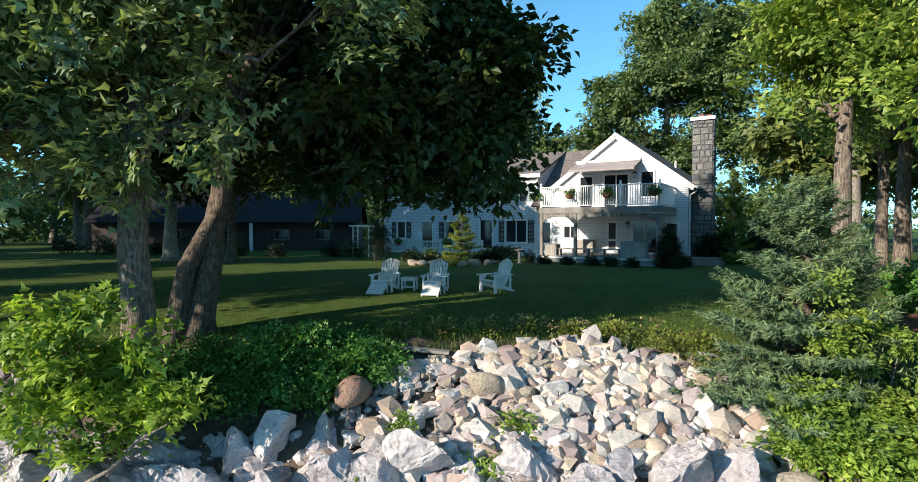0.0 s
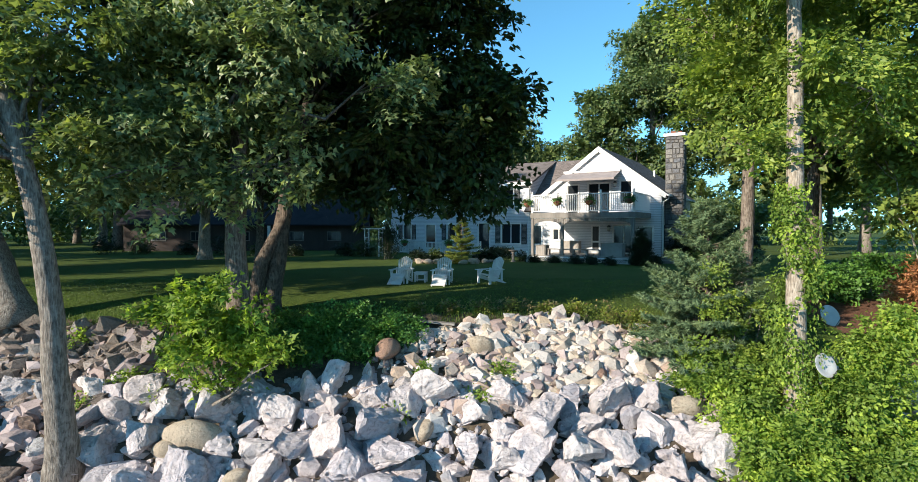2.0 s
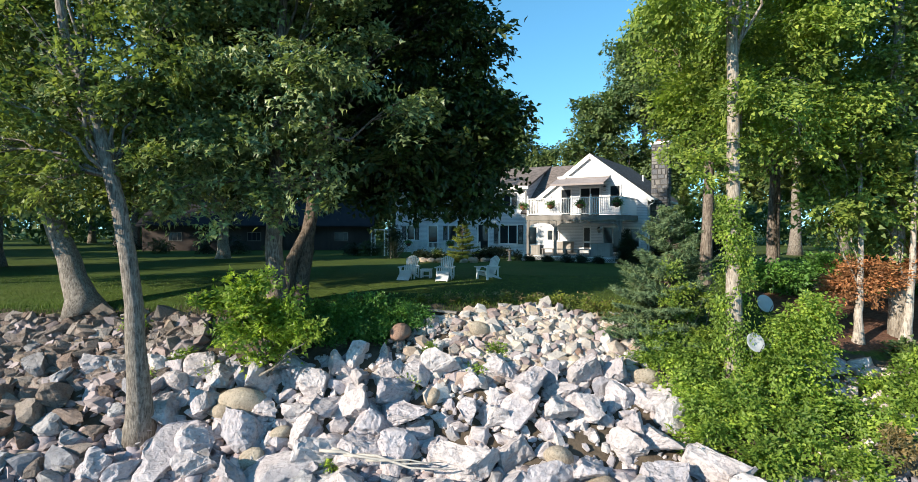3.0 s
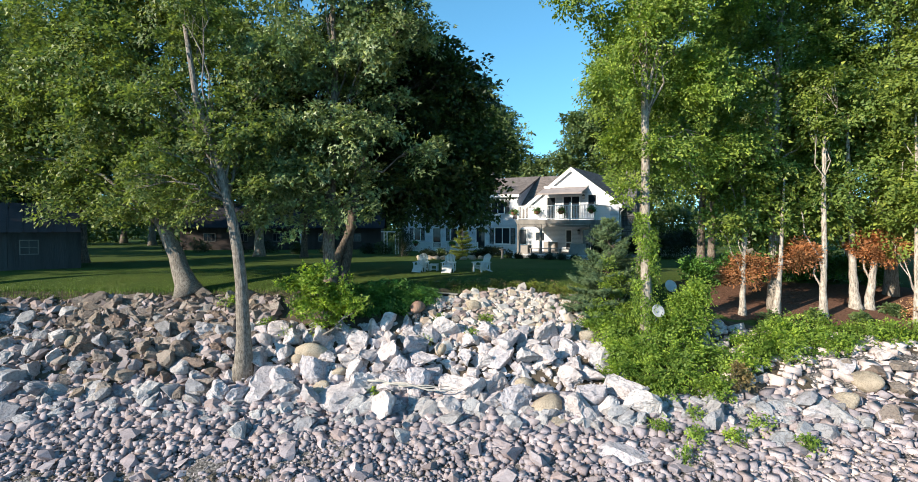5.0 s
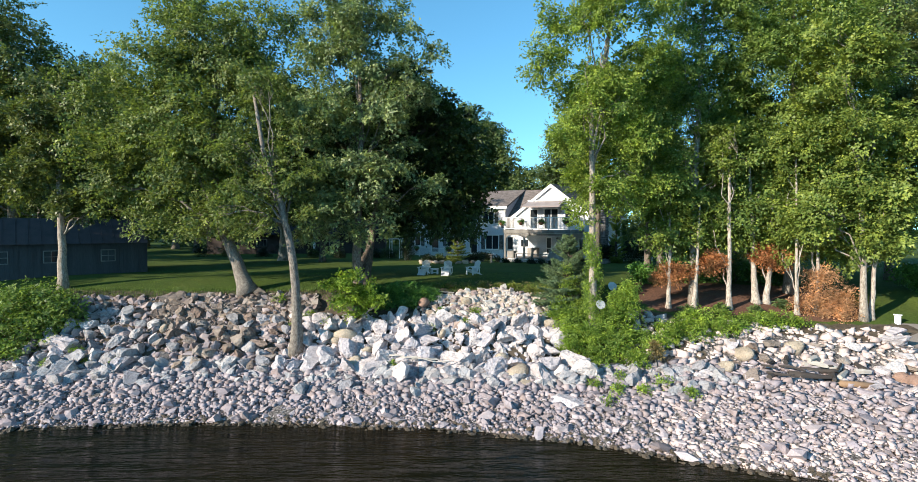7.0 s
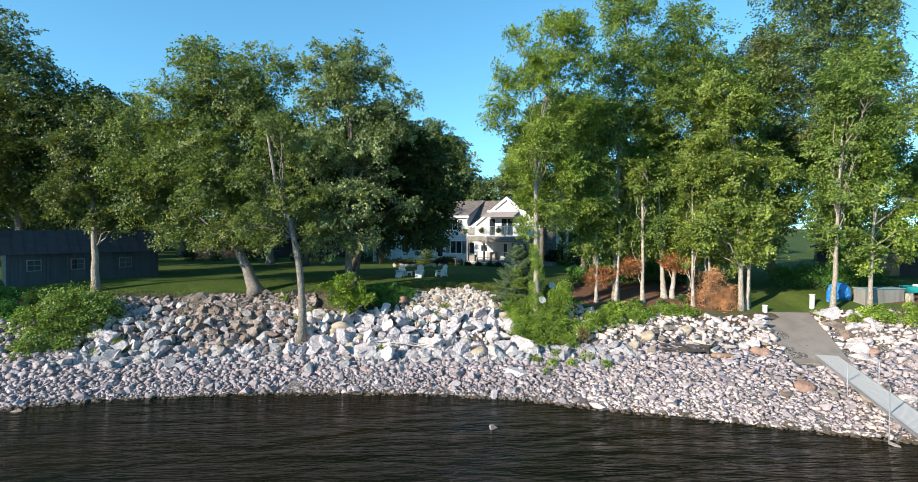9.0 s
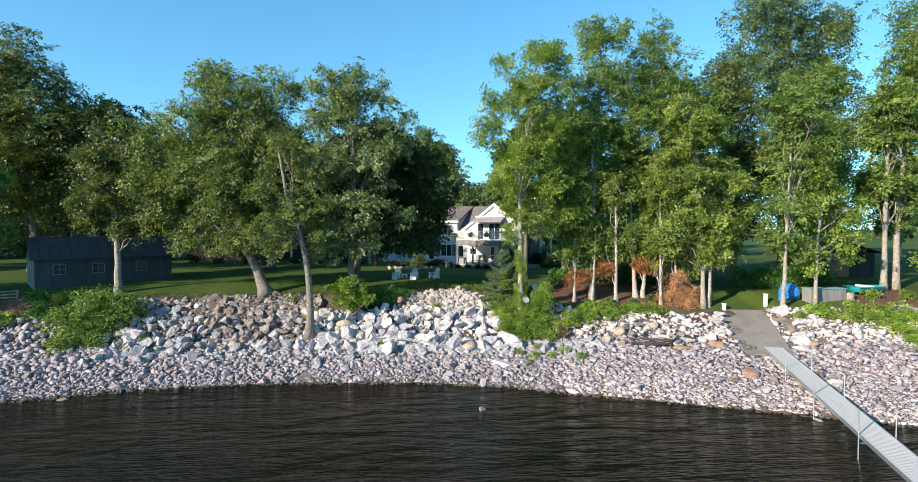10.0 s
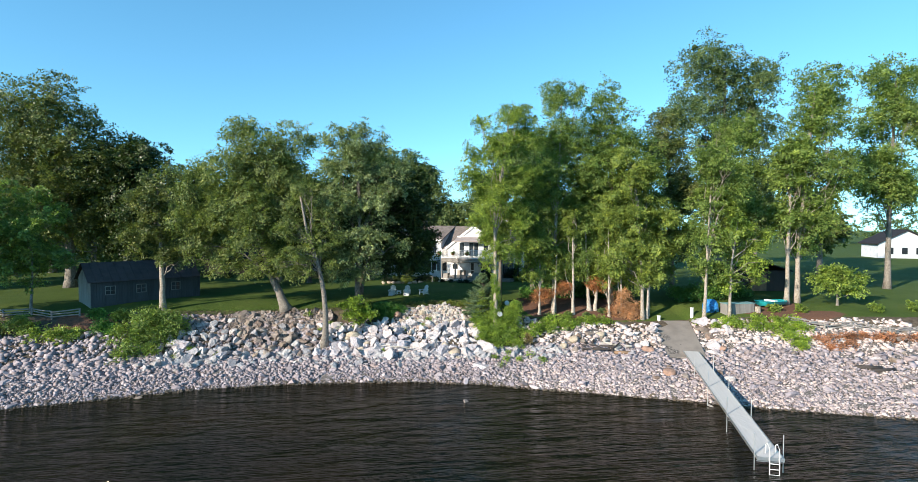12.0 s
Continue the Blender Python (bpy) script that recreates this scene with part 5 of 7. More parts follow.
tree("apple_tree", "small spreading tree behind the rail fence", 18, [ft(44.3, 7.2), (44.3, 7.2, 0.6), (44.5, 7.1, 2.2)], 0.14,
     [(44.1, 7.0, 2.2, 1.6), (46.2, 7.0, 1.6, 1.3), (42.4, 7.0, 1.9, 1.3), (44.6, 7.0, 3.4, 1.2), (45.2, 6.6, 1.0, 0.9), (43.0, 6.8, 3.0, 0.9)], M["yellow_green"], M["bark_grey"], 420, 24, 0.2, 0.6)
# left background
tree("big_maple", "big dark maple behind the old shed", 19, [ft(-42.0, 30.0), (-42, 30, 8), (-42, 30, 20)], 0.6,
     [(-46.3, 30.0, 21.5, 5.8), (-41.7, 30.0, 18.4, 5.8), (-47.7, 30.0, 16.0, 6.0), (-39.8, 30.0, 14.0, 5.8), (-45.2, 30.0, 11.0, 6.6), (-40.6, 30.0, 8.0, 5.2), (-47.3, 30.0, 6.5, 5.0)], M["maple"], M["bark_grey"], 2600, 42, 0.25, 1.15)
tree("big_maple", "dark leafy tree behind the old shed", 20, [ft(-35.4, 30.0), (-35.4, 30, 6), (-35.3, 30, 16)], 0.5,
     [(-36.4, 30.0, 14.8, 4.8), (-33.6, 30.0, 15.6, 3.7), (-35.1, 30.0, 9.6, 4.8), (-34, 30, 6, 3.5)], M["maple_dark"], M["bark_grey"], 1700, 36, 0.28, 1.0)
# the lobes towards the lake, out of view, are added to shade the shed
tree("scrub_maple", "young maple by the split-rail fence", 21, [ft(-36.3, 12.2), (-36.3, 12.5, 2), (-36.5, 13, 5.5)], 0.14,
     [(-37.5, 13.0, 6.4, 2.6), (-35.7, 13.0, 5.8, 2.5), (-38.8, 13.0, 4.4, 2.2), (-36.3, 13.0, 3.4, 1.7), (-34.5, 13.0, 4.4, 1.5), (-40.5, 12.5, 7.5, 3.0), (-39, 13, 10, 3.0), (-42.5, 12, 5.5, 3.0), (-37, 14.5, 9, 2.6), (-43, 12, 9, 3), (-37.5, 10.4, 6.2, 2.2), (-40, 10, 8.2, 2.6), (-35.5, 11.2, 7.4, 1.8), (-40.5, 8.0, 6.5, 2.6), (-43, 6.5, 8.0, 3.0), (-42, 9, 11.0, 3.0), (-45, 5, 5.5, 2.8), (-44, 9, 4.5, 2.6), (-38.6, 10.6, 3.6, 1.8)], M["ash"], M["bark_grey"], 1700, 34, 0.22, 0.7)
for sx, sy, sd in ((-60, 36, 40), (-56, 52, 41), (-28, 62, 42), (-18, 66, 43), (66, 34, 44), (74, 60, 45), (40, 62, 46), (54, 75, 47), (-70, 20, 48), (36, 44, 49), (29, 40, 50), (-12, 58, 51), (-34, 50, 52), (-46, 44, 53), (-42, 60, 54), (-66, 58, 55), (-52, 70, 56), (-80, 44, 57)):
    rg = np.random.default_rng(sd)
    hh = rg.uniform(15, 21)
    tree("background_tree", "large leafy tree in the distance", sd, [ft(sx, sy), (sx, sy, hh * 0.4), (sx + 0.5, sy, hh * 0.85)], 0.45,
         [(sx + rg.normal() * 2.2, sy + rg.normal() * 2.0, hh * f, hh * w) for f, w in ((0.36, 0.17), (0.45, 0.2), (0.5, 0.2), (0.62, 0.2), (0.7, 0.17), (0.84, 0.13))], M["far_green"] if sd % 2 else M["maple"], M["bark_grey"], 480, 18, 0.6, 1.25, group="background trees", limbs=8)
# behind the house
tree("backyard_maple", "tall maple behind the house", 22, [ft(22.0, 58.0), (22, 58, 8), (22, 58, 22)], 0.55,
     [(21.4, 58.0, 18.6, 5.0), (17.1, 58.0, 14.3, 3.9), (25.7, 58.0, 16.2, 5.2), (28.3, 58.0, 10.6, 4.3), (14.6, 58.0, 10.8, 2.9), (20.7, 58.0, 22.4, 3.6), (15.2, 58.0, 16.4, 1.9), (24.4, 58.0, 22.3, 4.6), (29.4, 58.0, 21.3, 4.8), (19.5, 58, 9.5, 4.0), (24, 58, 9, 4)], M["far_green"], M["bark_grey"], 3400, 30, 0.36, 1.1, group="background trees")
tree("backyard_maple", "tall maple behind the house", 23, [ft(2.5, 62.0), (2.5, 62, 8), (2.5, 62, 18)], 0.5,
     [(7.2, 62.0, 14.0, 3.7), (4.6, 62.0, 17.4, 3.6), (8.8, 62.0, 11.0, 2.5), (2.4, 62.0, 15.2, 4.4), (0.8, 62.0, 18.0, 4.6), (2.0, 62.0, 11.5, 5.0), (-2.5, 62.0, 18.6, 3.8), (-4.7, 62.0, 19.7, 4.2), (-3.5, 62, 12, 5), (7.5, 62, 8, 3.5), (11.0, 62, 10.0, 3.4), (13.6, 62, 8.4, 3.0)], M["far_green"], M["bark_grey"], 2800, 30, 0.36, 1.1, group="background trees")

# ---- shrubs and cover ----
shrub("sapling", "bright green maple sapling among the boulders", 60, [(-5.9, 8.6, -0.3, 0.8), (-6.5, 8.5, -0.8, 0.7), (-5.2, 8.6, -0.9, 0.65), (-6.3, 8.4, 0.4, 0.55), (-4.9, 8.6, 0.0, 0.5), (-4.5, 8.5, -0.8, 0.45), (-5.8, 8.3, -1.3, 0.45), (-5.7, 8.4, 0.8, 0.35), (-7.1, 8.4, 0.2, 0.4)], M["bright_shrub"], 260, 26, 0.14, 0.42, "star", bough=8)
shrub("ivy_mound", "dark ivy mound on the bank below the lawn", 61, [(-2.9, 10.8, -0.45, 0.75), (-3.8, 10.6, -0.5, 0.8), (-4.7, 10.4, -0.6, 0.75), (-2.1, 10.9, -0.6, 0.65), (-1.5, 11.0, -0.7, 0.5), (-4.2, 10.1, -1.0, 0.55), (-3.2, 10.2, -1.0, 0.55), (-5.3, 10.2, -0.9, 0.6), (-2.7, 10.4, -1.0, 0.5)], M["dark_ivy"], 900, 40, 0.085, 0.3, stems=4)
shrub("bank_bush", "large yellow-green bush hanging over the bank", 62, [(-24.5, 8.4, -1.6, 2.2), (-26.4, 8.4, -2.2, 1.8), (-22.9, 8.2, -2.2, 1.5), (-25.0, 7.4, -3.0, 1.7), (-24.2, 9.2, -0.8, 1.4), (-25.8, 6.6, -3.6, 1.4), (-23.6, 7.0, -3.4, 1.2), (-22.4, 8.6, -1.2, 1.3)], M["ash"], 900, 28, 0.17, 0.5, stems=10)
shrub("bank_bush", "rounded low bush above the beach", 63, [(-31.7, 8.0, -2.0, 1.2), (-33.3, 8.2, -2.1, 1.1), (-30.4, 8.2, -2.0, 0.8)], M["yellow_green"], 260, 26, 0.16, 0.45)
shrub("bank_bush", "dark bush beside the fence", 64, [(-37.5, 8.5, -1.8, 1.6), (-39, 8.5, -1.6, 1.6)], M["maple"], 260, 26, 0.18, 0.5)
conifer("juniper", "blue-green juniper with feathery sprays by the rocks", 65, (6.6, 10.3, zh(6.6, 10.3) - 0.1), 4.4, 1.85, M["blue_juniper"], 260, 80, 0.10, 0.4)
shrub("draped_vine", "yellow-green vine draped over the juniper", 154, [(6.9, 8.9, -0.9, 0.4), (6.7, 9.0, -0.2, 0.35), (6.6, 9.1, 0.5, 0.28), (6.3, 9.2, 1.1, 0.2), (7.1, 8.7, -1.4, 0.4), (6.1, 9.0, 0.2, 0.2), (7.3, 9.0, 0.2, 0.3)], M["yellow_green"], 150, 26, 0.09, 0.28, "broad", "vines", stems=3)
shrub("vine_thicket", "bright vine thicket round the ivy-clad trunk", 66, [(8.4, 7.4, -1.6, 1.0), (8.9, 7.4, -1.1, 0.85), (9.0, 7.6, -0.4, 0.8), (6.9, 6.8, -2.3, 0.9), (8.2, 6.3, -2.6, 1.0), (9.4, 6.8, -2.4, 0.8), (6.3, 7.6, -1.9, 0.7), (7.2, 5.7, -3.2, 0.8), (8.8, 5.4, -3.2, 0.9), (7.4, 8.6, -1.3, 0.8), (6.1, 6.4, -2.8, 0.75), (9.2, 7.0, 0.2, 0.5), (5.9, 7.3, -2.1, 0.65), (5.9, 8.4, -1.4, 0.6), (6.3, 8.7, -1.2, 0.6), (6.9, 8.3, -1.4, 0.6), (6.0, 9.1, -0.9, 0.45), (5.4, 8.8, -1.5, 0.35)], M["vine"], 900, 46, 0.105, 0.42, "broad")
shrub("ground_vine", "leafy vines spread over the right bank", 67, [(x, y, zh(x, y) + 0.15, 0.85) for x, y in ((10.8, 6.6), (11.8, 7.0), (12.6, 7.6), (11.4, 7.4), (12.8, 7.0), (13.8, 7.8), (14.0, 7.2), (15.2, 7.8), (15.0, 7.2), (16.4, 8.0), (10, 6.4), (17.4, 8.0), (13.2, 8.4), (14.8, 8.6), (18.6, 8.0))], M["vine"], 640, 40, 0.11, 0.38, squash=0.6, kinds="stuff", category="vines", stems=0)
shrub("ground_vine", "sunlit creeper over the stones beyond the ramp", 68, [(x, y, zh(x, y) + 0.15, 0.95) for x, y in ((30.2, 4.8), (30.6, 4.2), (32.0, 3.6), (33.4, 3.0), (34.8, 2.6), (36.0, 2.4), (33.0, 4.4), (34.6, 3.8), (36.0, 3.4), (33.8, 1.8), (34.8, 1.2), (34.2, 0.4))], M["bright_shrub"], 620, 34, 0.13, 0.4, squash=0.6, kinds="stuff", category="vines", stems=0)
shrub("red_weeds", "reddish dry weeds on the far bank", 69, [(x, y, zh(x, y) + 0.1, 0.85) for x, y in ((36.5, 0.7), (37.8, 0.5), (39.2, 0.3), (40.6, 0.0), (41.8, -0.4), (38.4, -0.4), (36.8, -0.4), (43.2, -0.7), (44.8, -1.2))], M["red_weed"], 420, 28, 0.13, 0.4, squash=0.5, kinds="stuff", category="weeds", stems=0)
for i, (x, y, r) in enumerate(((-28.4, 8.8, 0.9), (-35.4, 8.8, 1.2), (-41.0, 8.6, 1.5), (-38.6, 7.2, 0.9), (-29.8, 10.6, 0.6), (-27.6, 10.4, 0.7))):
    shrub("bank_scrub", "low scrub on the eroded bank", 190 + i, [(x, y, zh(x, y) + r * 0.4, r), (x + r * 0.8, y - 0.2, zh(x, y) + r * 0.25, r * 0.7)], M["ash"] if i % 2 else M["dark_ivy"], 150, 28, 0.14, 0.4, group="bank scrub", stems=4)
# browned lower foliage of the cedars
for i, (x, y, z, r) in enumerate(((12.8, 10.3, 0.75, 0.85), (15.0, 10.4, 1.35, 0.8), (19.5, 10.8, 1.7, 0.9), (18.9, 10.9, 2.0, 0.6))):
    shrub("browned_cedar", "cedar foliage scorched rust brown", 70 + i, [(x, y, z, r), (x + 0.75, y, z + 0.1, r * 0.65), (x - 0.7, y, z - 0.35, r * 0.6)], M["cedar_brown"], 190, 34, 0.14, 0.36, "spray", "cedar", "browned cedars", stems=0)
shrub("browned_cedar", "cedar hedge scorched tan brown to the ground", 74, [(21.3, 9.6, 0.4, 1.1), (21.0, 9.4, -0.8, 1.2), (22.2, 9.2, -0.9, 1.1), (20.4, 9.6, -1.2, 0.9), (21.8, 9.0, -1.5, 1.0)], M["cedar_tan"], 420, 34, 0.13, 0.38, "spray", "cedar", "browned cedars")
for i, (x, y, top, r, lean) in enumerate(((12.5, 10.0, 6, 0.14, 0.1), (14.0, 10.0, 5.0, 0.15, 0.4), (16.1, 10.0, 9, 0.18, 0.0), (18.3, 11.0, 8, 0.23, -0.5), (18.9, 11.0, 8, 0.20, 0.5), (19.8, 9.4, 8, 0.14, -0.1), (21.3, 9.9, 8, 0.14, 0.05), (23.5, 8.6, 6, 0.17, 0.4), (24.0, 9.2, 6, 0.15, 0.2))):
    tree("cedar", "cedar with pale bare stem in the bank row", 80 + i, [ft(x, y), (x + lean * 0.4, y, zh(x, y) + 2.0), (x + lean, y + 0.2, top)], r,
         [(x + lean + rngg.normal() * 0.5, y + 0.6 + rngg.normal() * 0.5, f, 1.4) for f in (2.7, 4.2, top * 0.8, top)], M["cedar_green"], M["bark_cedar"], 330, 36, 0.17, 0.6, group="cedar row", limbs=6, flare=1.7)
# garden by the house
shrub("cone_yew", "dark clipped cone-shaped yew beside the porch", 90, [(10.6, 27.6, 0.45, 0.72), (10.6, 27.6, 0.9, 0.62), (10.6, 27.6, 1.4, 0.45), (10.6, 27.6, 1.85, 0.26), (10.6, 27.6, 0.1, 0.75), (10.6, 27.6, 1.15, 0.55), (10.6, 27.6, 2.1, 0.14)], M["dark_yew"], 900, 30, 0.09, 0.22, "spray", "conifer")
conifer("golden_spruce", "yellow-green ornamental spruce in the rock garden", 91, (0.1, 30, 0.0), 2.8, 1.15, M["golden"], 80, 36, 0.12, 0.2)
shrub("globe_yew", "dark rounded conifer at the corner of the patio", 92, [(-5.0, 34, 2.2, 0.5), (-5.0, 34, 1.5, 0.85), (-5.0, 34, 0.8, 0.95)], M["dark_yew"], 320, 26, 0.1, 0.3, "spray", "conifer")
shrub("clipped_hedge", "dark clipped hedge below the wing window", 93, [(2.5, 31.5, 0.6, 0.55), (3.1, 31.3, 0.6, 0.55), (2.0, 31.8, 0.55, 0.5)], M["dark_yew"], 240, 26, 0.08, 0.25)
for i, (x, y, r) in enumerate(((4.6, 29.9, 0.35), (5.8, 29.4, 0.32), (7.0, 28.6, 0.4), (7.8, 28.1, 0.38), (8.7, 27.6, 0.34), (11.6, 28.2, 0.4), (4.0, 30.8, 0.45))):
    shrub("border_shrub", "low dark border shrub along the porch skirt", 100 + i, [(x, y, r * 0.7, r), (x + 0.2, y, r * 0.5, r * 0.7)], M["dark_yew"], 90, 24, 0.07, 0.2, group="porch border", stems=3)
for i, (x, y, r) in enumerate(((-26, 40, 1.0), (-22, 39.5, 0.8), (-19.5, 40, 1.1), (-16, 39, 0.7), (-13, 38.5, 0.6), (-9, 38, 0.8), (-7.5, 37.5, 0.9), (-29, 40, 1.2), (-3, 33.2, 0.5), (-1.6, 31.4, 0.5), (1.4, 31.2, 0.5), (-2.4, 30.6, 0.4))):
    shrub("garden_shrub", "mixed shrub in the bed along the lawn", 120 + i, [(x, y, r * 0.6, r), (x + r * 0.6, y, r * 0.4, r * 0.7)], M["maple_dark"] if i % 3 == 0 else M["dark_yew"], 110, 24, 0.11, 0.3, group="garden bed", stems=3)

# wooded skyline far behind
wl = []
rw = np.random.default_rng(77)
for i in range(120):
    a = -1.25 + 2.5 * i / 119
    d = rw.uniform(95, 130)
    if 0.56 < a < 1.3:
        d += 130
    wl.append((d * math.sin(a) * 1.15, d * math.cos(a) + 8, rw.uniform(2.5, 11.5), rw.uniform(4.5, 7.0)))
wood_me, _ = leaf_mesh("far_wood", rw, wl, 3600, 18, 1.05, M["far_green"], 2.0, "tri")
tagged(new("far_wood", wood_me), "dense green woodland far behind the lawn", "woods", kind="stuff")
el = []
for i in range(90):
    a = -1.2 + 2.4 * i / 89
    d = rw.uniform(72, 88)
    if 0.56 < a < 1.3:
        continue
    el.append((d * math.sin(a) * 1.2, d * math.cos(a) + 4, rw.uniform(0.8, 4.0) if a < 0.5 else rw.uniform(0.8, 2.4), rw.uniform(2.4, 4.2)))
edge_me, _ = leaf_mesh("wood_edge", rw, el, 3000, 18, 0.62, M["far_green"], 1.4, "tri")
tagged(new("wood_edge", edge_me), "dark hedgerow along the far edge of the lawns", "hedgerow", kind="stuff")
tree("lawn_maple", "shade maple with pale trunk on the back lawn", 24, [ft(-17.5, 33.0), (-17.4, 33, 4), (-17.0, 33, 14)], 0.42,
     [(-17.5, 33, 14, 4.2), (-20, 32, 10, 4.2), (-14.5, 33, 10, 4.0), (-17, 31, 7, 3.6), (-20.5, 34, 6.5, 3.2), (-13.5, 34, 6.5, 3.0), (-17, 35, 11, 4), (-14, 28.5, 11.5, 3.6), (-11, 30, 9.5, 3.2), (-15.5, 27.5, 8, 2.8)], M["maple_dark"], M["bark_pale"], 1500, 28, 0.3, 1.0)
# this maple is added on the sun's line to put the lower wing in shade
tree("lawn_maple", "added maple behind nearer crowns that shades the wing", 27, [ft(-13.2, 31.5), (-13.1, 31.5, 3), (-12.4, 31.2, 8)], 0.3,
     [(-8.4, 29.6, 7.0, 2.4), (-10.8, 30.8, 6.6, 2.6), (-13.6, 32.2, 6.4, 2.8), (-16.2, 34.2, 6.4, 2.8), (-12.0, 31.0, 8.6, 2.4), (-9.4, 30.0, 4.8, 1.6)], M["maple_dark"], M["bark_dark"], 800, 28, 0.3, 1.0)
tree("lawn_maple", "shade maple on the lawn near the shed", 25, [ft(-27.0, 24.5), (-27, 24.5, 4), (-26.6, 24, 12)], 0.4,
     [(-27, 24, 12, 3.8), (-30, 23.5, 8.5, 3.4), (-24.5, 24.5, 8.5, 3.4), (-27, 22.5, 6.2, 3.0), (-31.5, 22, 6.0, 2.4), (-29, 20.5, 5.2, 2.0)], M["maple_dark"], M["bark_grey"], 1200, 24, 0.28, 0.95)

# weeds along the lawn's lip and tufts between the stones
lip = [(x, float(np.interp(x, LAND_X, CREST_Y)) - 0.1 + dy, zh(x, float(np.interp(x, LAND_X, CREST_Y)) - 0.1 + dy) + 0.08, 0.4) for x, dy in ((3.6, 0.5), (4.4, 0.3), (5.2, 0.0), (5.0, -0.7), (5.8, -0.8), (4.6, -0.2), (6.4, -1.6), (2.6, 0.6), (-1.4, 0.3), (-0.4, 0.5), (0.6, 0.6), (1.6, 0.7), (7.2, -1.4))]
shrub("lip_weeds", "yellowing weeds along the lawn edge above the stones", 150, lip, M["dry_weed"], 130, 26, 0.08, 0.3, squash=0.5, kinds="stuff", category="weeds", stems=0)
shrub("lip_greens", "green weeds along the lawn edge above the stones", 151, lip, M["golden"], 420, 26, 0.08, 0.3, squash=0.5, kinds="stuff", category="weeds", stems=0)
tufts = [(x, y, zh(x, y) + 0.3, 0.32) for x, y in ((-8.6, 9.6), (-7.6, 9.2), (-9.4, 9.0), (-10.6, 10.6), (-1.6, 8.6), (0.4, 8.9), (-1.0, 9.6), (-3.4, 6.6), (1.0, 9.6), (-19.6, 6.8), (-20.4, 7.2), (-18, 6.7), (6.4, 3.6), (7.4, 3.0), (8.6, 2.8), (9.6, 3.2), (7.8, 4.0), (10.4, 2.2), (6.8, 2.2), (-21.5, 6.2))]
shrub("stone_tufts", "tufts of weeds growing between the stones", 152, tufts, M["vine"], 260, 22, 0.09, 0.28, squash=0.6, kinds="stuff", category="weeds", stems=0)
shrub("dead_shrub", "small dead brown shrub in the vines", 153, [(10.1, 5.3, -2.9, 0.35), (10.0, 5.3, -2.5, 0.25)], M["dry_weed"], 40, 26, 0.1, 0.25)
for i, (x, y, h) in enumerate(((8.9, 12.8, 14), (13.6, 16.8, 15), (16.0, 20.7, 16), (20.0, 17.0, 15))):
    tree("shade_tree", "tall tree with brown trunk on the shaded side lawn", 160 + i, [ft(x, y), (x + 0.1, y, 5), (x + 0.4, y, h * 0.9)], 0.24,
         [(x + rngg.normal() * 0.8, y + 0.6 + rngg.normal() * 0.6, h * f, h * w) for f, w in ((0.42, 0.13), (0.52, 0.16), (0.66, 0.17), (0.8, 0.15), (0.95, 0.1))], M["yellow_green"] if i == 0 else M["ash"], M["bark_brown"], 480, 50, 0.15, 0.75, "tri", group="side lawn trees", limbs=10, low_limb=0.45)

for i, (x, y, r) in enumerate(((29.4, 12.4, 1.2), (31.6, 12.0, 1.3), (34.0, 12.2, 1.4), (36.4, 12.6, 1.3), (15.4, 15.6, 1.1), (17.6, 15.8, 1.2), (19.8, 15.6, 1.3), (21.8, 15.2, 1.1), (12.8, 14.8, 0.9))):
    shrub("shade_shrub", "dark leafy shrub under the trees", 180 + i, [(x, y, zh(x, y) + r * 0.6, r), (x + r * 0.7, y, zh(x, y) + r * 0.4, r * 0.8), (x - r * 0.5, y, zh(x, y) + r * 0.9, r * 0.7)], M["dark_ivy"], 170, 26, 0.14, 0.45, group="understorey", stems=4)

for i, (x, y, r) in enumerate(((15.3, 9.5, 0.3), (19.4, 10.2, 0.35), (17.4, 9.4, 0.25), (13.2, 9.0, 0.4), (27.9, 6.6, 0.35), (28.6, 4.6, 0.35), (36.2, 6.4, 0.6), (38.6, 5.6, 0.6), (46.0, 4.2, 0.7), (50.0, 4.0, 0.8))):
    shrub("hosta", "leafy green perennial at the foot of the trees", 230 + i, [(x, y, zh(x, y) + r * 0.5, r), (x + r * 0.6, y + 0.1, zh(x, y) + r * 0.3, r * 0.7)], M["yellow_green"] if i > 3 else M["far_green"], 60, 22, 0.13, 0.22, "broad", "perennial", "bank perennials", stems=0)
conifer("arborvitae", "narrow upright arborvitae beside the chimney", 210, (15.6, 31.0, -0.05), 5.4, 0.8, M["cedar_green"], 90, 34, 0.16, 0.9)
for i, (x, y, r) in enumerate(((14.6, 31.6, 1.0), (17.0, 31.0, 1.3), (18.6, 32.0, 1.5))):
    shrub("side_shrub", "dark shrub beside the house", 212 + i, [(x, y, r * 0.7, r), (x + r * 0.4, y, r * 1.2, r * 0.7)], M["dark_yew"], 170, 26, 0.13, 0.4, group="side shrubs", stems=3)

# ---- stones ----


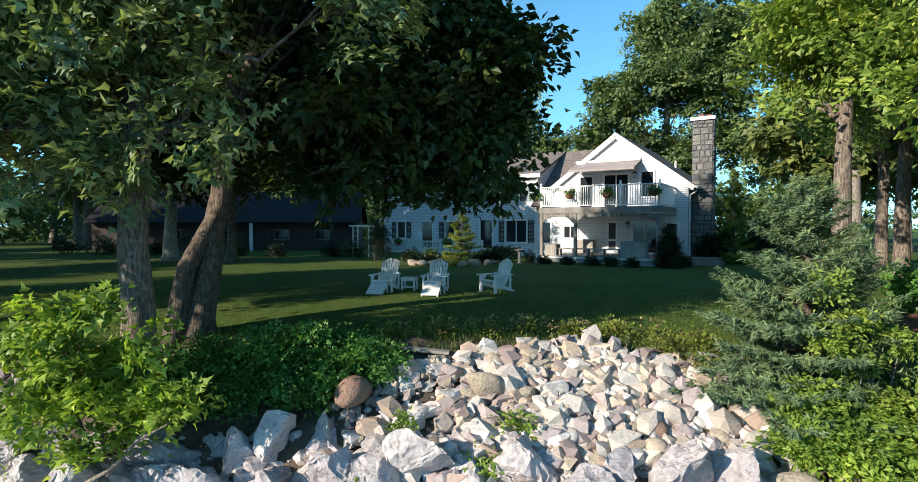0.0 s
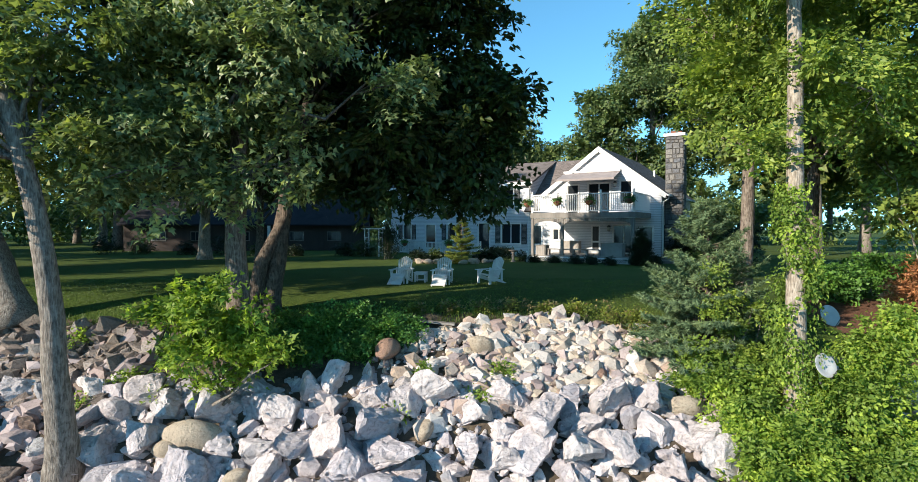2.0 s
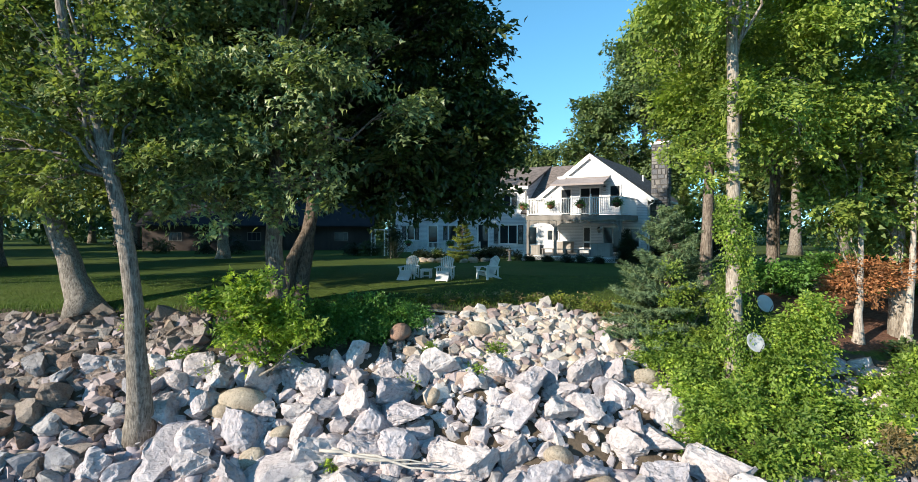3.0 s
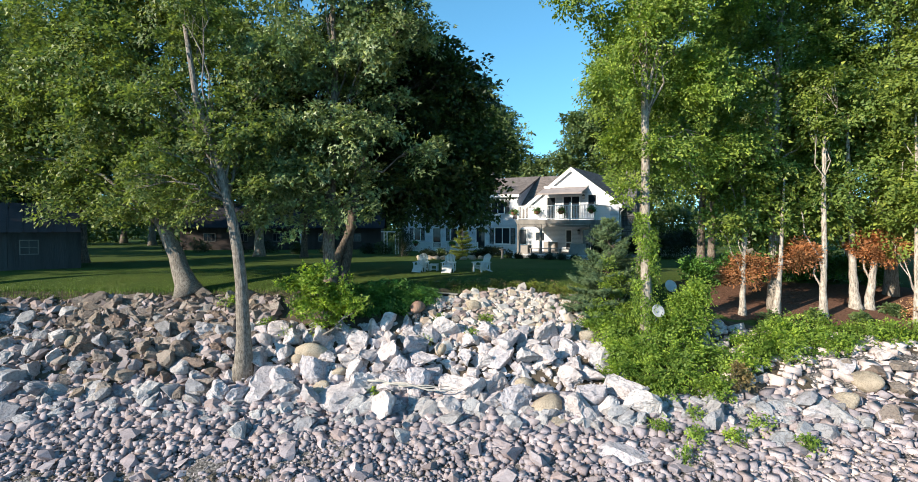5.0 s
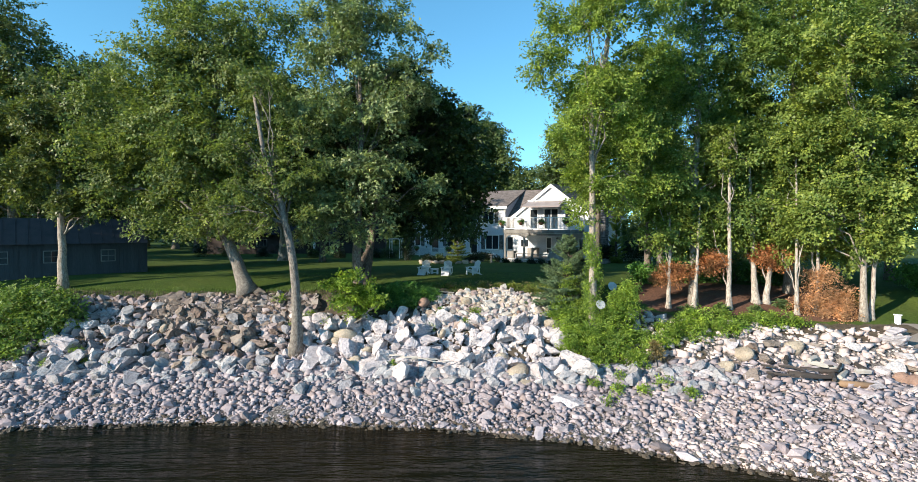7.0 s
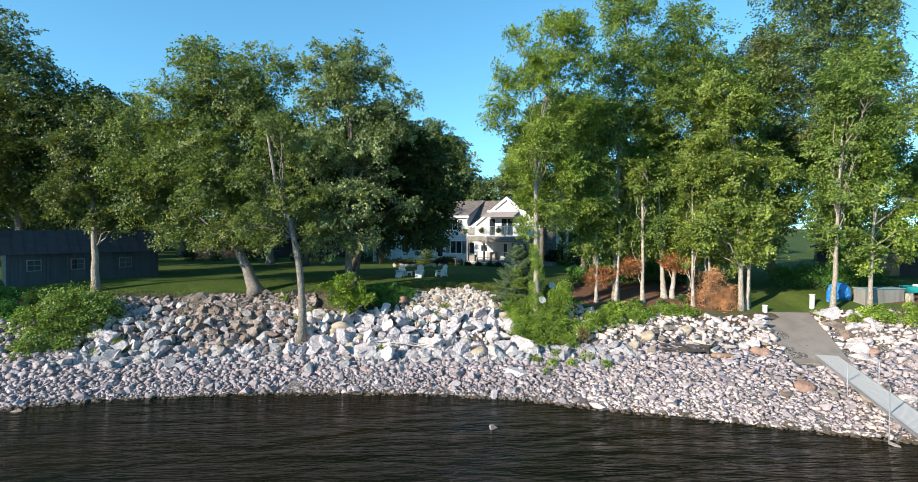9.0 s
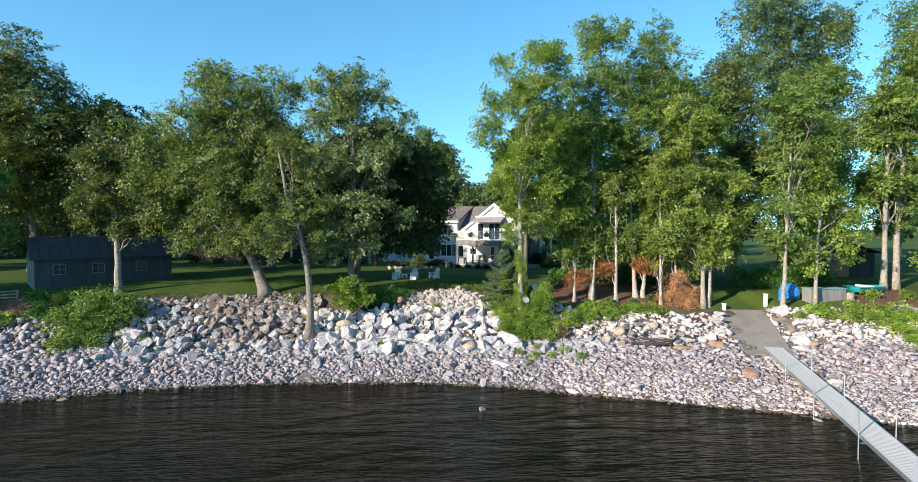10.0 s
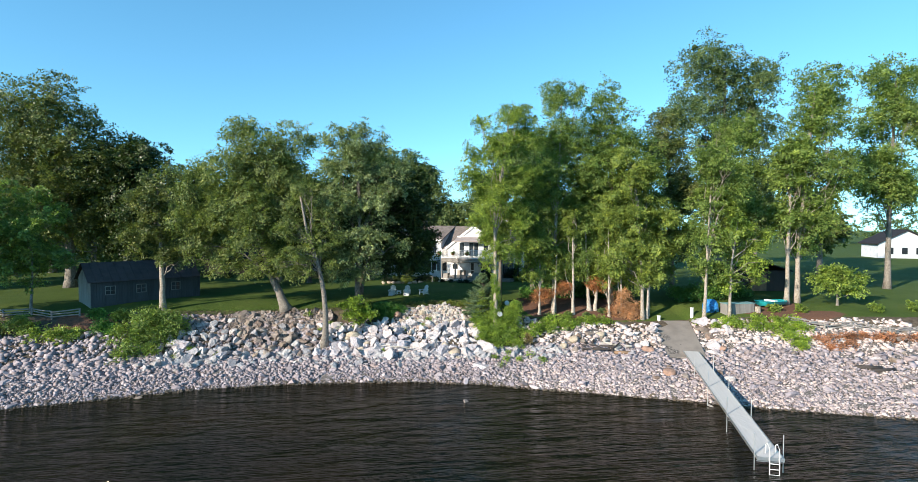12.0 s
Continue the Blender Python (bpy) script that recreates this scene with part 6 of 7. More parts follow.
def rock_mesh(name, seed, mat, angular=True, level=3, ratio=(1, 0.85, 0.7)):
    """A boulder of unit size: a ball cut by random planes, or worn round, with small dents."""
    rg = np.random.default_rng(seed)
    bm = bmesh.new()
    bmesh.ops.create_icosphere(bm, subdivisions=level, radius=0.5)
    v = np.array([p.co for p in bm.verts])
    if angular:
        v = np.sign(v) * np.abs(v) ** 0.8
        v *= 0.5 / np.abs(v).max()
        for _ in range(int(rg.integers(8, 12))):
            d = unit(rg.normal(size=3))
            k = v @ d - rg.uniform(0.16, 0.34)
            v = v - np.outer(np.where(k > 0, k * 0.98, 0), d)
        v += rg.normal(size=v.shape) * 0.007
        v *= 0.56 / np.abs(v).max()
        if level > 2:
            v += np.array([(noise.noise_vector(Vector(p) * 5 + Vector((seed, 0, 0))) * 0.045 + noise.noise_vector(Vector(p) * 12 + Vector((0, seed, 0))) * 0.026) for p in v])
    else:
        for _ in range(6):
            d = unit(rg.normal(size=3))
            v = v * (1 + 0.10 * np.sin(v @ d * 5 + rg.uniform(0, 6)))[:, None]
    v = v * np.array(ratio) * rg.uniform(0.85, 1.15, 3)
    for p, q in zip(bm.verts, v):
        p.co = q
    me = bpy.data.meshes.new(name)
    bm.to_mesh(me)
    bm.free()
    me.materials.append(mat)
    me.shade_smooth() if not angular else me.shade_flat()
    return me


lime = [rock_mesh("boulder", 200 + i, M["limestone"], True, 3, (1, 0.9, 0.84)) for i in range(18)]
lime_big = [rock_mesh("boulder", 200 + i, M["limestone"], True, 4, (1, 0.9, 0.84)) for i in range(14)]
field = [rock_mesh("field_boulder", 230 + i, M["fieldstone"], True, 3, (1, 0.8, 0.65)) for i in range(9)]
grey = [rock_mesh("grey_boulder", 280 + i, M["grey_limestone"], True, 3, (1, 0.88, 0.8)) for i in range(9)]
tan = [rock_mesh("tan_boulder", 250 + i, M["tan_stone"], False, 3, (1, 0.85, 0.75)) for i in range(3)]
red = [rock_mesh("granite_boulder", 260 + i, M["granite"], False, 3, (1, 0.8, 0.7)) for i in range(2)]

riprap = thing("riprap_bank", "stepped bank of pale limestone and brown field boulders", "rock bank", kind="structure")
rr = np.random.default_rng(21)
taken = []


def lay(mesh, x, y, size, sink=0.25, flat=1.0, up=0.0, spin=None, name="boulder"):
    ob = new(name, mesh)
    ob.parent = riprap
    ob.matrix_basis = pose(x, y, zh(x, y) + size * (0.32 - sink) + up, rr.uniform(-18, 18), rr.uniform(-18, 18), rr.uniform(0, 360) if spin is None else spin) @ Matrix.Diagonal((size, size, size * flat, 1))
    taken.append((x, y, size * 0.5))
    return ob


# boulders that stand out
lay(red[0], -2.03, 10.2, 0.85, 0.0, 0.75, up=0.15)
lay(tan[0], 0.56, 10.4, 0.65, 0.0, 0.8, up=0.15)
lay(tan[0], -6.2, 8.2, 1.15, 0.1)
lay(tan[1], 2.35, 6.3, 0.75, 0.0)
lay(red[1], 3.5, 9.6, 0.5, 0.1)
lay(tan[2], 3.2, 5.2, 1.25, 0.1, 0.8)
lay(tan[2], 3.3, 4.8, 1.2, 0.35, 0.5)
lay(lime[0], 5.3, 2.6, 1.7, 0.3, 0.42)
lay(lime[1], -7.9, 7.2, 2.0, 0.15, 0.9)
lay(lime[2], -0.6, 5.6, 2.1, 0.2, 0.75, spin=10)
lay(lime[3], -3.0, 5.8, 1.7, 0.2, 0.8)
lay(lime[4], -4.6, 6.2, 1.8, 0.2, 0.7)
lay(lime[5], 1.2, 5.8, 1.4, 0.2, 0.8)
lay(field[0], -17.0, 10.7, 1.3, 0.15)
lay(field[1], -15.9, 10.6, 1.1, 0.15)
lay(field[2], -13.4, 8.6, 1.4, 0.15)
lay(lime[6], -21.3, 7.4, 1.5, 0.15)
lay(lime[7], -21.4, 6.9, 1.1, 0.15)
lay(lime[8], -19.5, 7.0, 1.4, 0.15, 0.8)


def course(x0, x1, step, rise, lo, hi):
    """Boulders in uneven courses up the slope, each bedded on those below."""
    f = 0.0
    row = 0
    while f < 1.0:
        x = x0 + (row % 2) * step * 0.5
        while x < x1:
            px = x + rr.uniform(-0.28, 0.28) * step
            cy0, ty0 = np.interp(px, LAND_X, CREST_Y), np.interp(px, LAND_X, TOE_Y)
            y = ty0 - 0.6 + f * (cy0 - 1.0 - ty0 + 0.6) + rr.uniform(-0.2, 0.2)
            s = rr.uniform(lo, hi) * (1.08 - 0.42 * f)
            x += step * (1.0 - 0.22 * f)
            if px > np.interp(y, [4.5, 6.0, 7.6, 9.5], [6.4, 6.2, 5.4, 5.3]) or (-7 < px < -1.2 and y > 9.6) or (-12.4 < px < -6.8 and y > 9.5) or (-1.5 < px < 6.2 and y > 9.0) or not free(px, y, s * 0.5):
                continue
            brown = (-16.5 < px < -9.5 and rr.random() < 0.65) or (f > 0.75 and rr.random() < 0.3)
            pool = field if brown else (tan if rr.random() < 0.05 else (grey if px < -9.5 and rr.random() < 0.8 else lime))
            if pool is tan:
                s *= 0.65
            if pool is lime and s > 0.95:
                pool = lime_big
            lay(pool[rr.integers(len(pool))], px, y, s, rr.uniform(-0.04, 0.1), rr.uniform(0.85, 1.12))
        f += rise
        row += 1


def free(x, y, r):
    return all((x - a) ** 2 + (y - b) ** 2 > (r + c) ** 2 * 0.24 for a, b, c in taken)


course(-8.8, 8.2, 0.98, 0.118, 0.95, 1.55)
course(-22.6, -8.9, 0.88, 0.115, 0.65, 1.35)
# stones at the foot of the ramp and along the right bank
for x, y, s in ((26.6, 2.0, 1.7), (26.2, 0.9, 1.3), (27.4, 3.4, 1.3), (27.6, 5.0, 1.7), (27.9, 6.2, 1.4), (27.3, 1.6, 0.9), (27.8, 2.6, 0.8), (28.3, 4.0, 1.0), (28.8, 5.0, 0.9), (29.4, 4.2, 0.8), (22.6, 5.6, 1.2), (22.0, 4.2, 1.0), (21.4, 3.2, 0.9), (23.2, 6.6, 1.0), (20.6, 2.2, 0.9), (19.8, 1.4, 0.7), (24.2, -2.8, 1.0), (23.2, -2.4, 0.8), (20.0, -2.2, 1.2), (18.6, -2.6, 0.9), (14.4, 5.1, 1.1), (13.0, 4.3, 0.9), (13.6, 4.6, 0.8), (12.0, 4.0, 0.7), (15.2, 4.6, 1.2), (16.0, 4.2, 0.9), (20.9, 3.4, 1.2), (20.4, 2.6, 0.8), (21.2, 1.6, 0.9), (20.2, 5.2, 1.0), (14.2, 6.0, 0.9), (15.0, 5.6, 0.8), (16.0, 5.8, 1.0), (17.2, 5.4, 1.1), (18.4, 5.6, 0.8), (30, 4.6, 0.9), (31.4, 4.0, 1.0), (29.0, 5.2, 0.9), (38, 0.2, 0.9), (40.5, -0.5, 1.0), (43, -1.0, 1.2), (24.2, -4.2, 1.1), (22.6, -3.6, 1.3), (21.0, -3.0, 1.1)):
    p = (lime, lime, field, field, tan, red)[rr.integers(6)]
    lay(p[rr.integers(len(p))], x, y, s, 0.15, rr.uniform(0.6, 0.9))


for i in range(34):
    x = rr.uniform(28.4, 46) if i < 20 else rr.uniform(10, 21)
    sy0, ty0 = np.interp(x, LAND_X, SHORE_Y), np.interp(x, LAND_X, TOE_Y)
    y = sy0 + (ty0 - sy0) * rr.uniform(0.45, 1.25)
    p = (lime, lime, field)[rr.integers(3)]
    lay(p[rr.integers(len(p))], x, y, rr.uniform(0.4, 0.95), 0.12, rr.uniform(0.5, 0.85))


def stone_field(name, label, count, sampler, size, mat, level=1, flat=0.6, lift=0.25, cut=True, grade=False):
    """Many small stones in one mesh; graded ones grow from the waterline up to the bank."""
    rg = np.random.default_rng(abs(hash_name(name)))
    if level == 0:
        # worn stones: blocks with all corners knocked in by different amounts
        cube = np.array([(x, y, z) for z in (-0.5, 0.5) for x, y in ((-0.5, -0.5), (0.5, -0.5), (0.5, 0.5), (-0.5, 0.5))])
        bvs = cube[None] * rg.uniform(0.62, 1.0, (24, 8, 1)) + rg.normal(size=(24, 8, 3)) * 0.08
        quads = ((3, 2, 1, 0), (4, 5, 6, 7), (0, 1, 5, 4), (1, 2, 6, 5), (2, 3, 7, 6), (3, 0, 4, 7))
        bf = np.array([t for a, b, c, d in quads for t in ((a, b, c), (a, c, d))])
        bases = []
    else:
        bases = [rock_mesh("seed_stone", int(rg.integers(9999)), mat, cut, level, (1, 1, 1)) for _ in range(14)]
        bvs = np.array([[p.co for p in me.vertices] for me in bases])
        bf = np.array([[q for q in f.vertices] for f in bases[0].polygons])
    for me in bases:
        bpy.data.meshes.remove(me)
    x, y = sampler(rg, count)
    z = land(x, y)
    n = len(x)
    s = np.exp(rg.normal(np.log(size), 0.55, n)).clip(size * 0.35, size * 2.7)
    if grade:
        sy, ty = np.interp(x, LAND_X, SHORE_Y), np.interp(x, LAND_X, TOE_Y)
        s = s * (0.62 + 0.85 * np.clip((y - sy) / (ty - sy), 0, 1))
    sc = np.stack([np.ones(n) * 1.15, rg.uniform(0.7, 1.1, n), rg.uniform(flat * 0.7, flat * 1.3, n)], 1) * s[:, None]
    bv = bvs[0]
    v = bvs[rg.integers(len(bvs), size=n)] * (1 + rg.normal(size=(n, len(bv), 1)) * 0.05) * sc[:, None, :]
    a, b = rg.uniform(0, 6.283, n), rg.normal(size=n) * 0.35
    ca, sa, cb, sb = np.cos(a), np.sin(a), np.cos(b), np.sin(b)
    vx, vy, vz = v[..., 0], v[..., 1], v[..., 2]
    vx, vz = vx * cb[:, None] - vz * sb[:, None], vx * sb[:, None] + vz * cb[:, None]
    vx, vy = vx * ca[:, None] - vy * sa[:, None], vx * sa[:, None] + vy * ca[:, None]
    v = np.stack([vx + x[:, None], vy + y[:, None], vz + (z + sc[:, 2] * lift)[:, None]], -1)
    f = bf[None] + (np.arange(n) * len(bv))[:, None, None]
    me = quick_mesh(name, v.reshape(-1, 3), f.reshape(-1, 3), mat, level == 0)
    return tagged(new(name, me), label, "stones", kind="stuff")


def hash_name(s):
    h = 7
    for c in s:
        h = (h * 31 + ord(c)) % 100003
    return h


def on_ramp(x, y):
    return (x > np.interp(y, [0.7, 9.5], [21.5, 24.7])) & (x < np.interp(y, [0.7, 9.5], [25.2, 28.2])) & (y > 0.4)


def beach_sampler(x0, x1, wet=False):
    def f(rg, n):
        x = rg.uniform(x0, x1, n)
        sy, ty = np.interp(x, LAND_X, SHORE_Y), np.interp(x, LAND_X, TOE_Y)
        y = sy + rg.uniform(-0.5, 0.45, n) if wet else sy + rg.random(n) ** 1.25 * (ty + 0.3 - sy)
        ramp_hit = on_ramp(x, y)
        return x[~ramp_hit], y[~ramp_hit]
    return f


def bank_sampler(x0, x1, lo, hi):
    def f(rg, n):
        x = rg.uniform(x0, x1, n)
        ty, cy = np.interp(x, LAND_X, TOE_Y), np.interp(x, LAND_X, CREST_Y)
        y = ty + rg.uniform(lo, hi, n) * (cy - ty)
        clear = ~on_ramp(x, y)
        return x[clear], y[clear]
    return f


stone_field("beach_pebbles", "grey and pale pebbles and cobbles of the beach", 36000, beach_sampler(-34, 36), 0.12, M["pebble"], 0, 0.7, 0.3, grade=True)
stone_field("beach_shingle", "pale shingle on the wide part of the beach", 14000, beach_sampler(8, 44), 0.105, M["pale_shingle"], 0, 0.55, 0.2)
stone_field("beach_cobbles", "larger cobbles strewn over the beach", 1700, beach_sampler(-34, 44), 0.27, M["pebble"], 1, 0.62)
stone_field("far_pebbles", "pebbles on the outer beach", 3000, lambda rg, n: tuple(np.concatenate([a, b]) for a, b in zip(beach_sampler(-55, -34)(rg, n // 2), beach_sampler(36, 60)(rg, n // 2))), 0.26, M["pebble"], 0)
stone_field("toe_stones", "broken grey stones strewn below the boulders", 900, lambda rg, n: (lambda x: (x, np.interp(x, LAND_X, TOE_Y) - 0.4 + np.abs(rg.normal(size=n)) * -1.0 + 0.4))(rg.uniform(-24, 13, n)), 0.34, M["grey_limestone"], 2, 0.75, 0.2)
stone_field("wet_pebbles", "dark wet stones along the waterline", 4200, beach_sampler(-36, 44, True), 0.115, M["wet_stone"], 1, 0.6, 0.3, False)
stone_field("bank_rubble", "broken stones filling gaps between the boulders", 1900, bank_sampler(-9, 6.2, -0.15, 0.62), 0.24, M["limestone"], 1, 0.8, 0.1)
stone_field("mixed_rubble", "grey broken stones between the left boulders", 1700, bank_sampler(-22.5, -8.5, -0.1, 0.93), 0.24, M["grey_rubble"], 1, 0.75, 0.1)
stone_field("field_rubble", "brown field stones below the lawn edge", 1500, bank_sampler(-17.5, -8.5, 0.4, 0.96), 0.26, M["fieldstone"], 1, 0.8, 0.15)
stone_field("right_rubble", "scattered stones on the right bank", 3000, bank_sampler(8.5, 46, -0.05, 0.95), 0.2, M["pale_shingle"], 0, 0.65, 0.2)
stone_field("left_rubble", "pale broken stones on the eroded left bank", 2400, bank_sampler(-46, -23, -0.1, 0.6), 0.2, M["pebble"], 0, 0.7, 0.25)


def fan(rg, n):
    x = rg.normal(2.4, 2.3, n).clip(-2.4, 6.4)
    return x, rg.uniform(9.0, 12.0, n) - np.abs(x - 2.4) * 0.22


stone_field("heap_rubble", "small brown stones in the heap at the lawn edge", 1300, fan, 0.23, M["heap_mix"], 1, 0.8, 0.3)
stone_field("heap_chips", "small pale stones in the heap at the lawn edge", 1300, fan, 0.17, M["grey_rubble"], 1, 0.8, 0.35)
heap = thing("stone_heap", "heap of mixed brown and pale stones at the lawn edge", "stone heap", kind="structure")
small = [rock_mesh("heap_stone", 400 + i, M["heap_mix"] if i % 5 < 3 else (M["tan_stone"] if i % 5 == 4 else M["limestone"]), i % 7 > 0, 3, (1, 0.85, 0.65)) for i in range(20)]
for i in range(290):
    x = float(np.clip(rr.normal(2.4, 2.2), -2.2, 6.2))
    y = rr.uniform(9.2, 11.9) - abs(x - 2.4) * 0.22
    s = rr.uniform(0.16, 0.5)
    o = new("stone", small[rr.integers(len(small))])
    o.parent = heap
    o.matrix_basis = pose(x, y, zh(x, y) + s * 0.22, rr.uniform(-30, 30), rr.uniform(-30, 30), rr.uniform(0, 360)) @ Matrix.Diagonal((s, s, s * rr.uniform(0.7, 1.1), 1))

# ---- grass blades at the lawn's edge ----
rgr = np.random.default_rng(31)
n = 45000
bx, by2 = rgr.uniform(-24, 10, n), rgr.random(n) ** 1.6
cyb = np.interp(bx, LAND_X, CREST_Y)
by = cyb - 0.3 + by2 * 8
bz = land(bx, by)
hgt = rgr.uniform(0.025, 0.055, n) + np.where(by < cyb + 0.6, rgr.random(n) ** 2 * 0.2, 0)
ang = rgr.uniform(0, 6.283, n)
wv = np.stack([np.cos(ang), np.sin(ang), np.zeros(n)], 1) * 0.012
tip = np.stack([rgr.normal(size=n) * 0.03, rgr.normal(size=n) * 0.03, hgt], 1)
p0 = np.stack([bx, by, bz], 1)
gv = np.stack([p0 - wv, p0 + wv, p0 + tip], 1).reshape(-1, 3)
tagged(new("grass_blades", quick_mesh("grass_blades", gv, np.arange(3 * n).reshape(-1, 3), M["grass"])), "short grass blades along the lawn edge", "grass", kind="stuff")

# ---- lawn furniture ----


def adirondack(label, m, footrest=True):
    c = thing("adirondack_chair", label, "chair", m, "lawn chairs")
    w = 0.33
    for s in (-1, 1):
        part("front_leg", Shape().box(s * w - 0.02, s * w + 0.02, -0.42, -0.30, 0, 0.54), M["chair_paint"], c, bevel=0.004)
        part("back_leg", Shape().prism([(-0.44, 0.36), (-0.40, 0.22), (0.46, 0.0), (0.58, 0.0), (0.30, 0.14), (-0.36, 0.38)], "x", s * (w - 0.05) - 0.015, s * (w - 0.05) + 0.015), M["chair_paint"], c)
        part("upright", Shape().box(s * w - 0.02, s * w + 0.02, 0.24, 0.32, 0.1, 0.6), M["chair_paint"], c)
        part("armrest", Shape().prism([(s * w - 0.08, -0.5), (s * w + 0.09, -0.46), (s * w + 0.09, -0.1), (s * w + 0.05, 0.4), (s * w - 0.03, 0.4), (s * w - 0.08, 0.0)], "z", 0.54, 0.57), M["chair_paint"], c, bevel=0.005)
        part("arm_bracket", Shape().prism([(-0.30, 0.54), (-0.12, 0.54), (-0.28, 0.36)], "x", s * w - 0.012, s * w + 0.012), M["chair_paint"], c)
    for i in range(6):
        y0 = -0.42 + i * 0.105
        z = 0.385 - i * 0.027
        part("seat_slat", Shape().box(-w + 0.02, w - 0.02, y0, y0 + 0.095, z, z + 0.022), M["chair_paint"], c)
    for i in range(7):
        x = (i - 3) * 0.072
        h = 0.90 - 0.022 * abs(i - 3) ** 1.7
        t = Matrix.Translation((0, 0.16, 0.22)) @ pose(0, 0, 0, -22, 0, 0)
        x2 = x * 1.25
        sh = Shape()
        for a, b, z0, z1 in ((x - 0.033, x + 0.033, 0, h - 0.03), (x - 0.024, x + 0.024, h - 0.03, h)):
            k = x2 - x
            vs = [(a, 0, z0), (b, 0, z0), (b, 0.02, z0), (a, 0.02, z0), (a + k, 0, z1), (b + k, 0, z1), (b + k, 0.02, z1), (a + k, 0.02, z1)]
            sh.add([t @ Vector(q) for q in vs], [(3, 2, 1, 0), (4, 5, 6, 7), (0, 1, 5, 4), (1, 2, 6, 5), (2, 3, 7, 6), (3, 0, 4, 7)])
        part("back_slat", sh, M["chair_paint"], c)
    part("back_rail", Shape().beam((-w, 0.32, 0.52), (w, 0.32, 0.52), 0.03, 0.08), M["chair_paint"], c)
    if footrest:
        for i in range(7):
            y0 = -0.50 - i * 0.085
            z = 0.36 - i * 0.05
            part("footrest_slat", Shape().beam((-0.27, y0, z), (0.27, y0, z), 0.08, 0.022, up=(0, -0.5, 0.86)), M["chair_paint"], c)
        for s in (-1, 1):
            part("footrest_rail", Shape().prism([(-0.46, 0.34), (-1.08, 0.0), (-0.98, 0.0), (-0.46, 0.28)], "x", s * 0.24 - 0.015, s * 0.24 + 0.015), M["chair_paint"], c)
            part("footrest_leg", Shape().box(s * 0.24 - 0.015, s * 0.24 + 0.015, -0.56, -0.48, 0, 0.30), M["chair_paint"], c)
    return c


adirondack("white slatted Adirondack chair with footrest beside the table", pose(-2.35, 17.5, zh(-2.35, 17.5), 0, 0, -13))
adirondack("white slatted Adirondack chair with footrest on the lawn", pose(-0.72, 17.2, zh(-0.72, 17.2), 0, 0, -9))
adirondack("white slatted Adirondack chair turned aside on the lawn", pose(1.2, 17.4, zh(1.2, 17.4), 0, 0, -50), False)
tb = thing("side_table", "small white slatted side table between the chairs", "table", pose(-1.62, 17.8, zh(-1.62, 17.8), 0, 0, -8))
for i in range(5):
    part("top_slat", Shape().box(-0.25, 0.25, -0.25 + i * 0.1, -0.16 + i * 0.1, 0.40, 0.425), M["chair_paint"], tb)
for sx in (-1, 1):
    for sy in (-1, 1):
        part("leg", Shape().box(sx * 0.2 - 0.03, sx * 0.2 + 0.03, sy * 0.2 - 0.03, sy * 0.2 + 0.03, 0, 0.4), M["chair_paint"], tb)
part("apron", Shape().box(-0.22, 0.22, -0.22, -0.2, 0.32, 0.4).box(-0.22, 0.22, 0.2, 0.22, 0.32, 0.4), M["chair_paint"], tb)
part("shelf", Shape().box(-0.2, 0.2, -0.2, 0.2, 0.1, 0.12), M["chair_paint"], tb)

# ---- baskets, pots and patio ----
HM = house.matrix_basis


def hanging_basket(p, r=0.26, label="wire basket of flowers hung on the balcony rail"):
    b = thing("flower_basket", label, "flower basket", HM @ pose(*p), "balcony baskets")
    part("basket", Shape().lathe((0, 0, -0.3), [(0.05, 0), (r * 0.6, 0.05), (r * 0.9, 0.16), (r, 0.3)], 14), M["terracotta"], b)
    part("hook", Shape().tube([(0, 0.2, 0.1), (0, 0.2, 0.5), (0, 0.1, 0.58), (0, 0, 0.5), (0, 0, 0.0)], 0.012, 5), M["dark_metal"], b)
    me, _ = leaf_mesh("planting", np.random.default_rng(int(abs(p[0]) * 100) + 3), [(0, 0, 0.08, 0.26), (0.12, 0, 0.0, 0.2), (-0.14, 0, 0.0, 0.2)], 40, 18, 0.08, M["dark_ivy"], 0.2)
    tagged(part("planting", me, M["dark_ivy"], b), kind="stuff")
    me, _ = leaf_mesh("blooms", np.random.default_rng(int(abs(p[0]) * 50) + 9), [(0, -0.05, 0.1, 0.26)], 12, 8, 0.06, M["flowers"], 0.15)
    tagged(part("blooms", me, M["flowers"], b), kind="stuff")
    return b


for q in ((DX0 - 0.25, DY - 0.1, 3.9), (-1.35, DY - 0.25, 3.95), (0.75, DY - 0.25, 3.95), (DX1 - 0.25, DY - 0.25, 4.0)):
    hanging_basket(q)

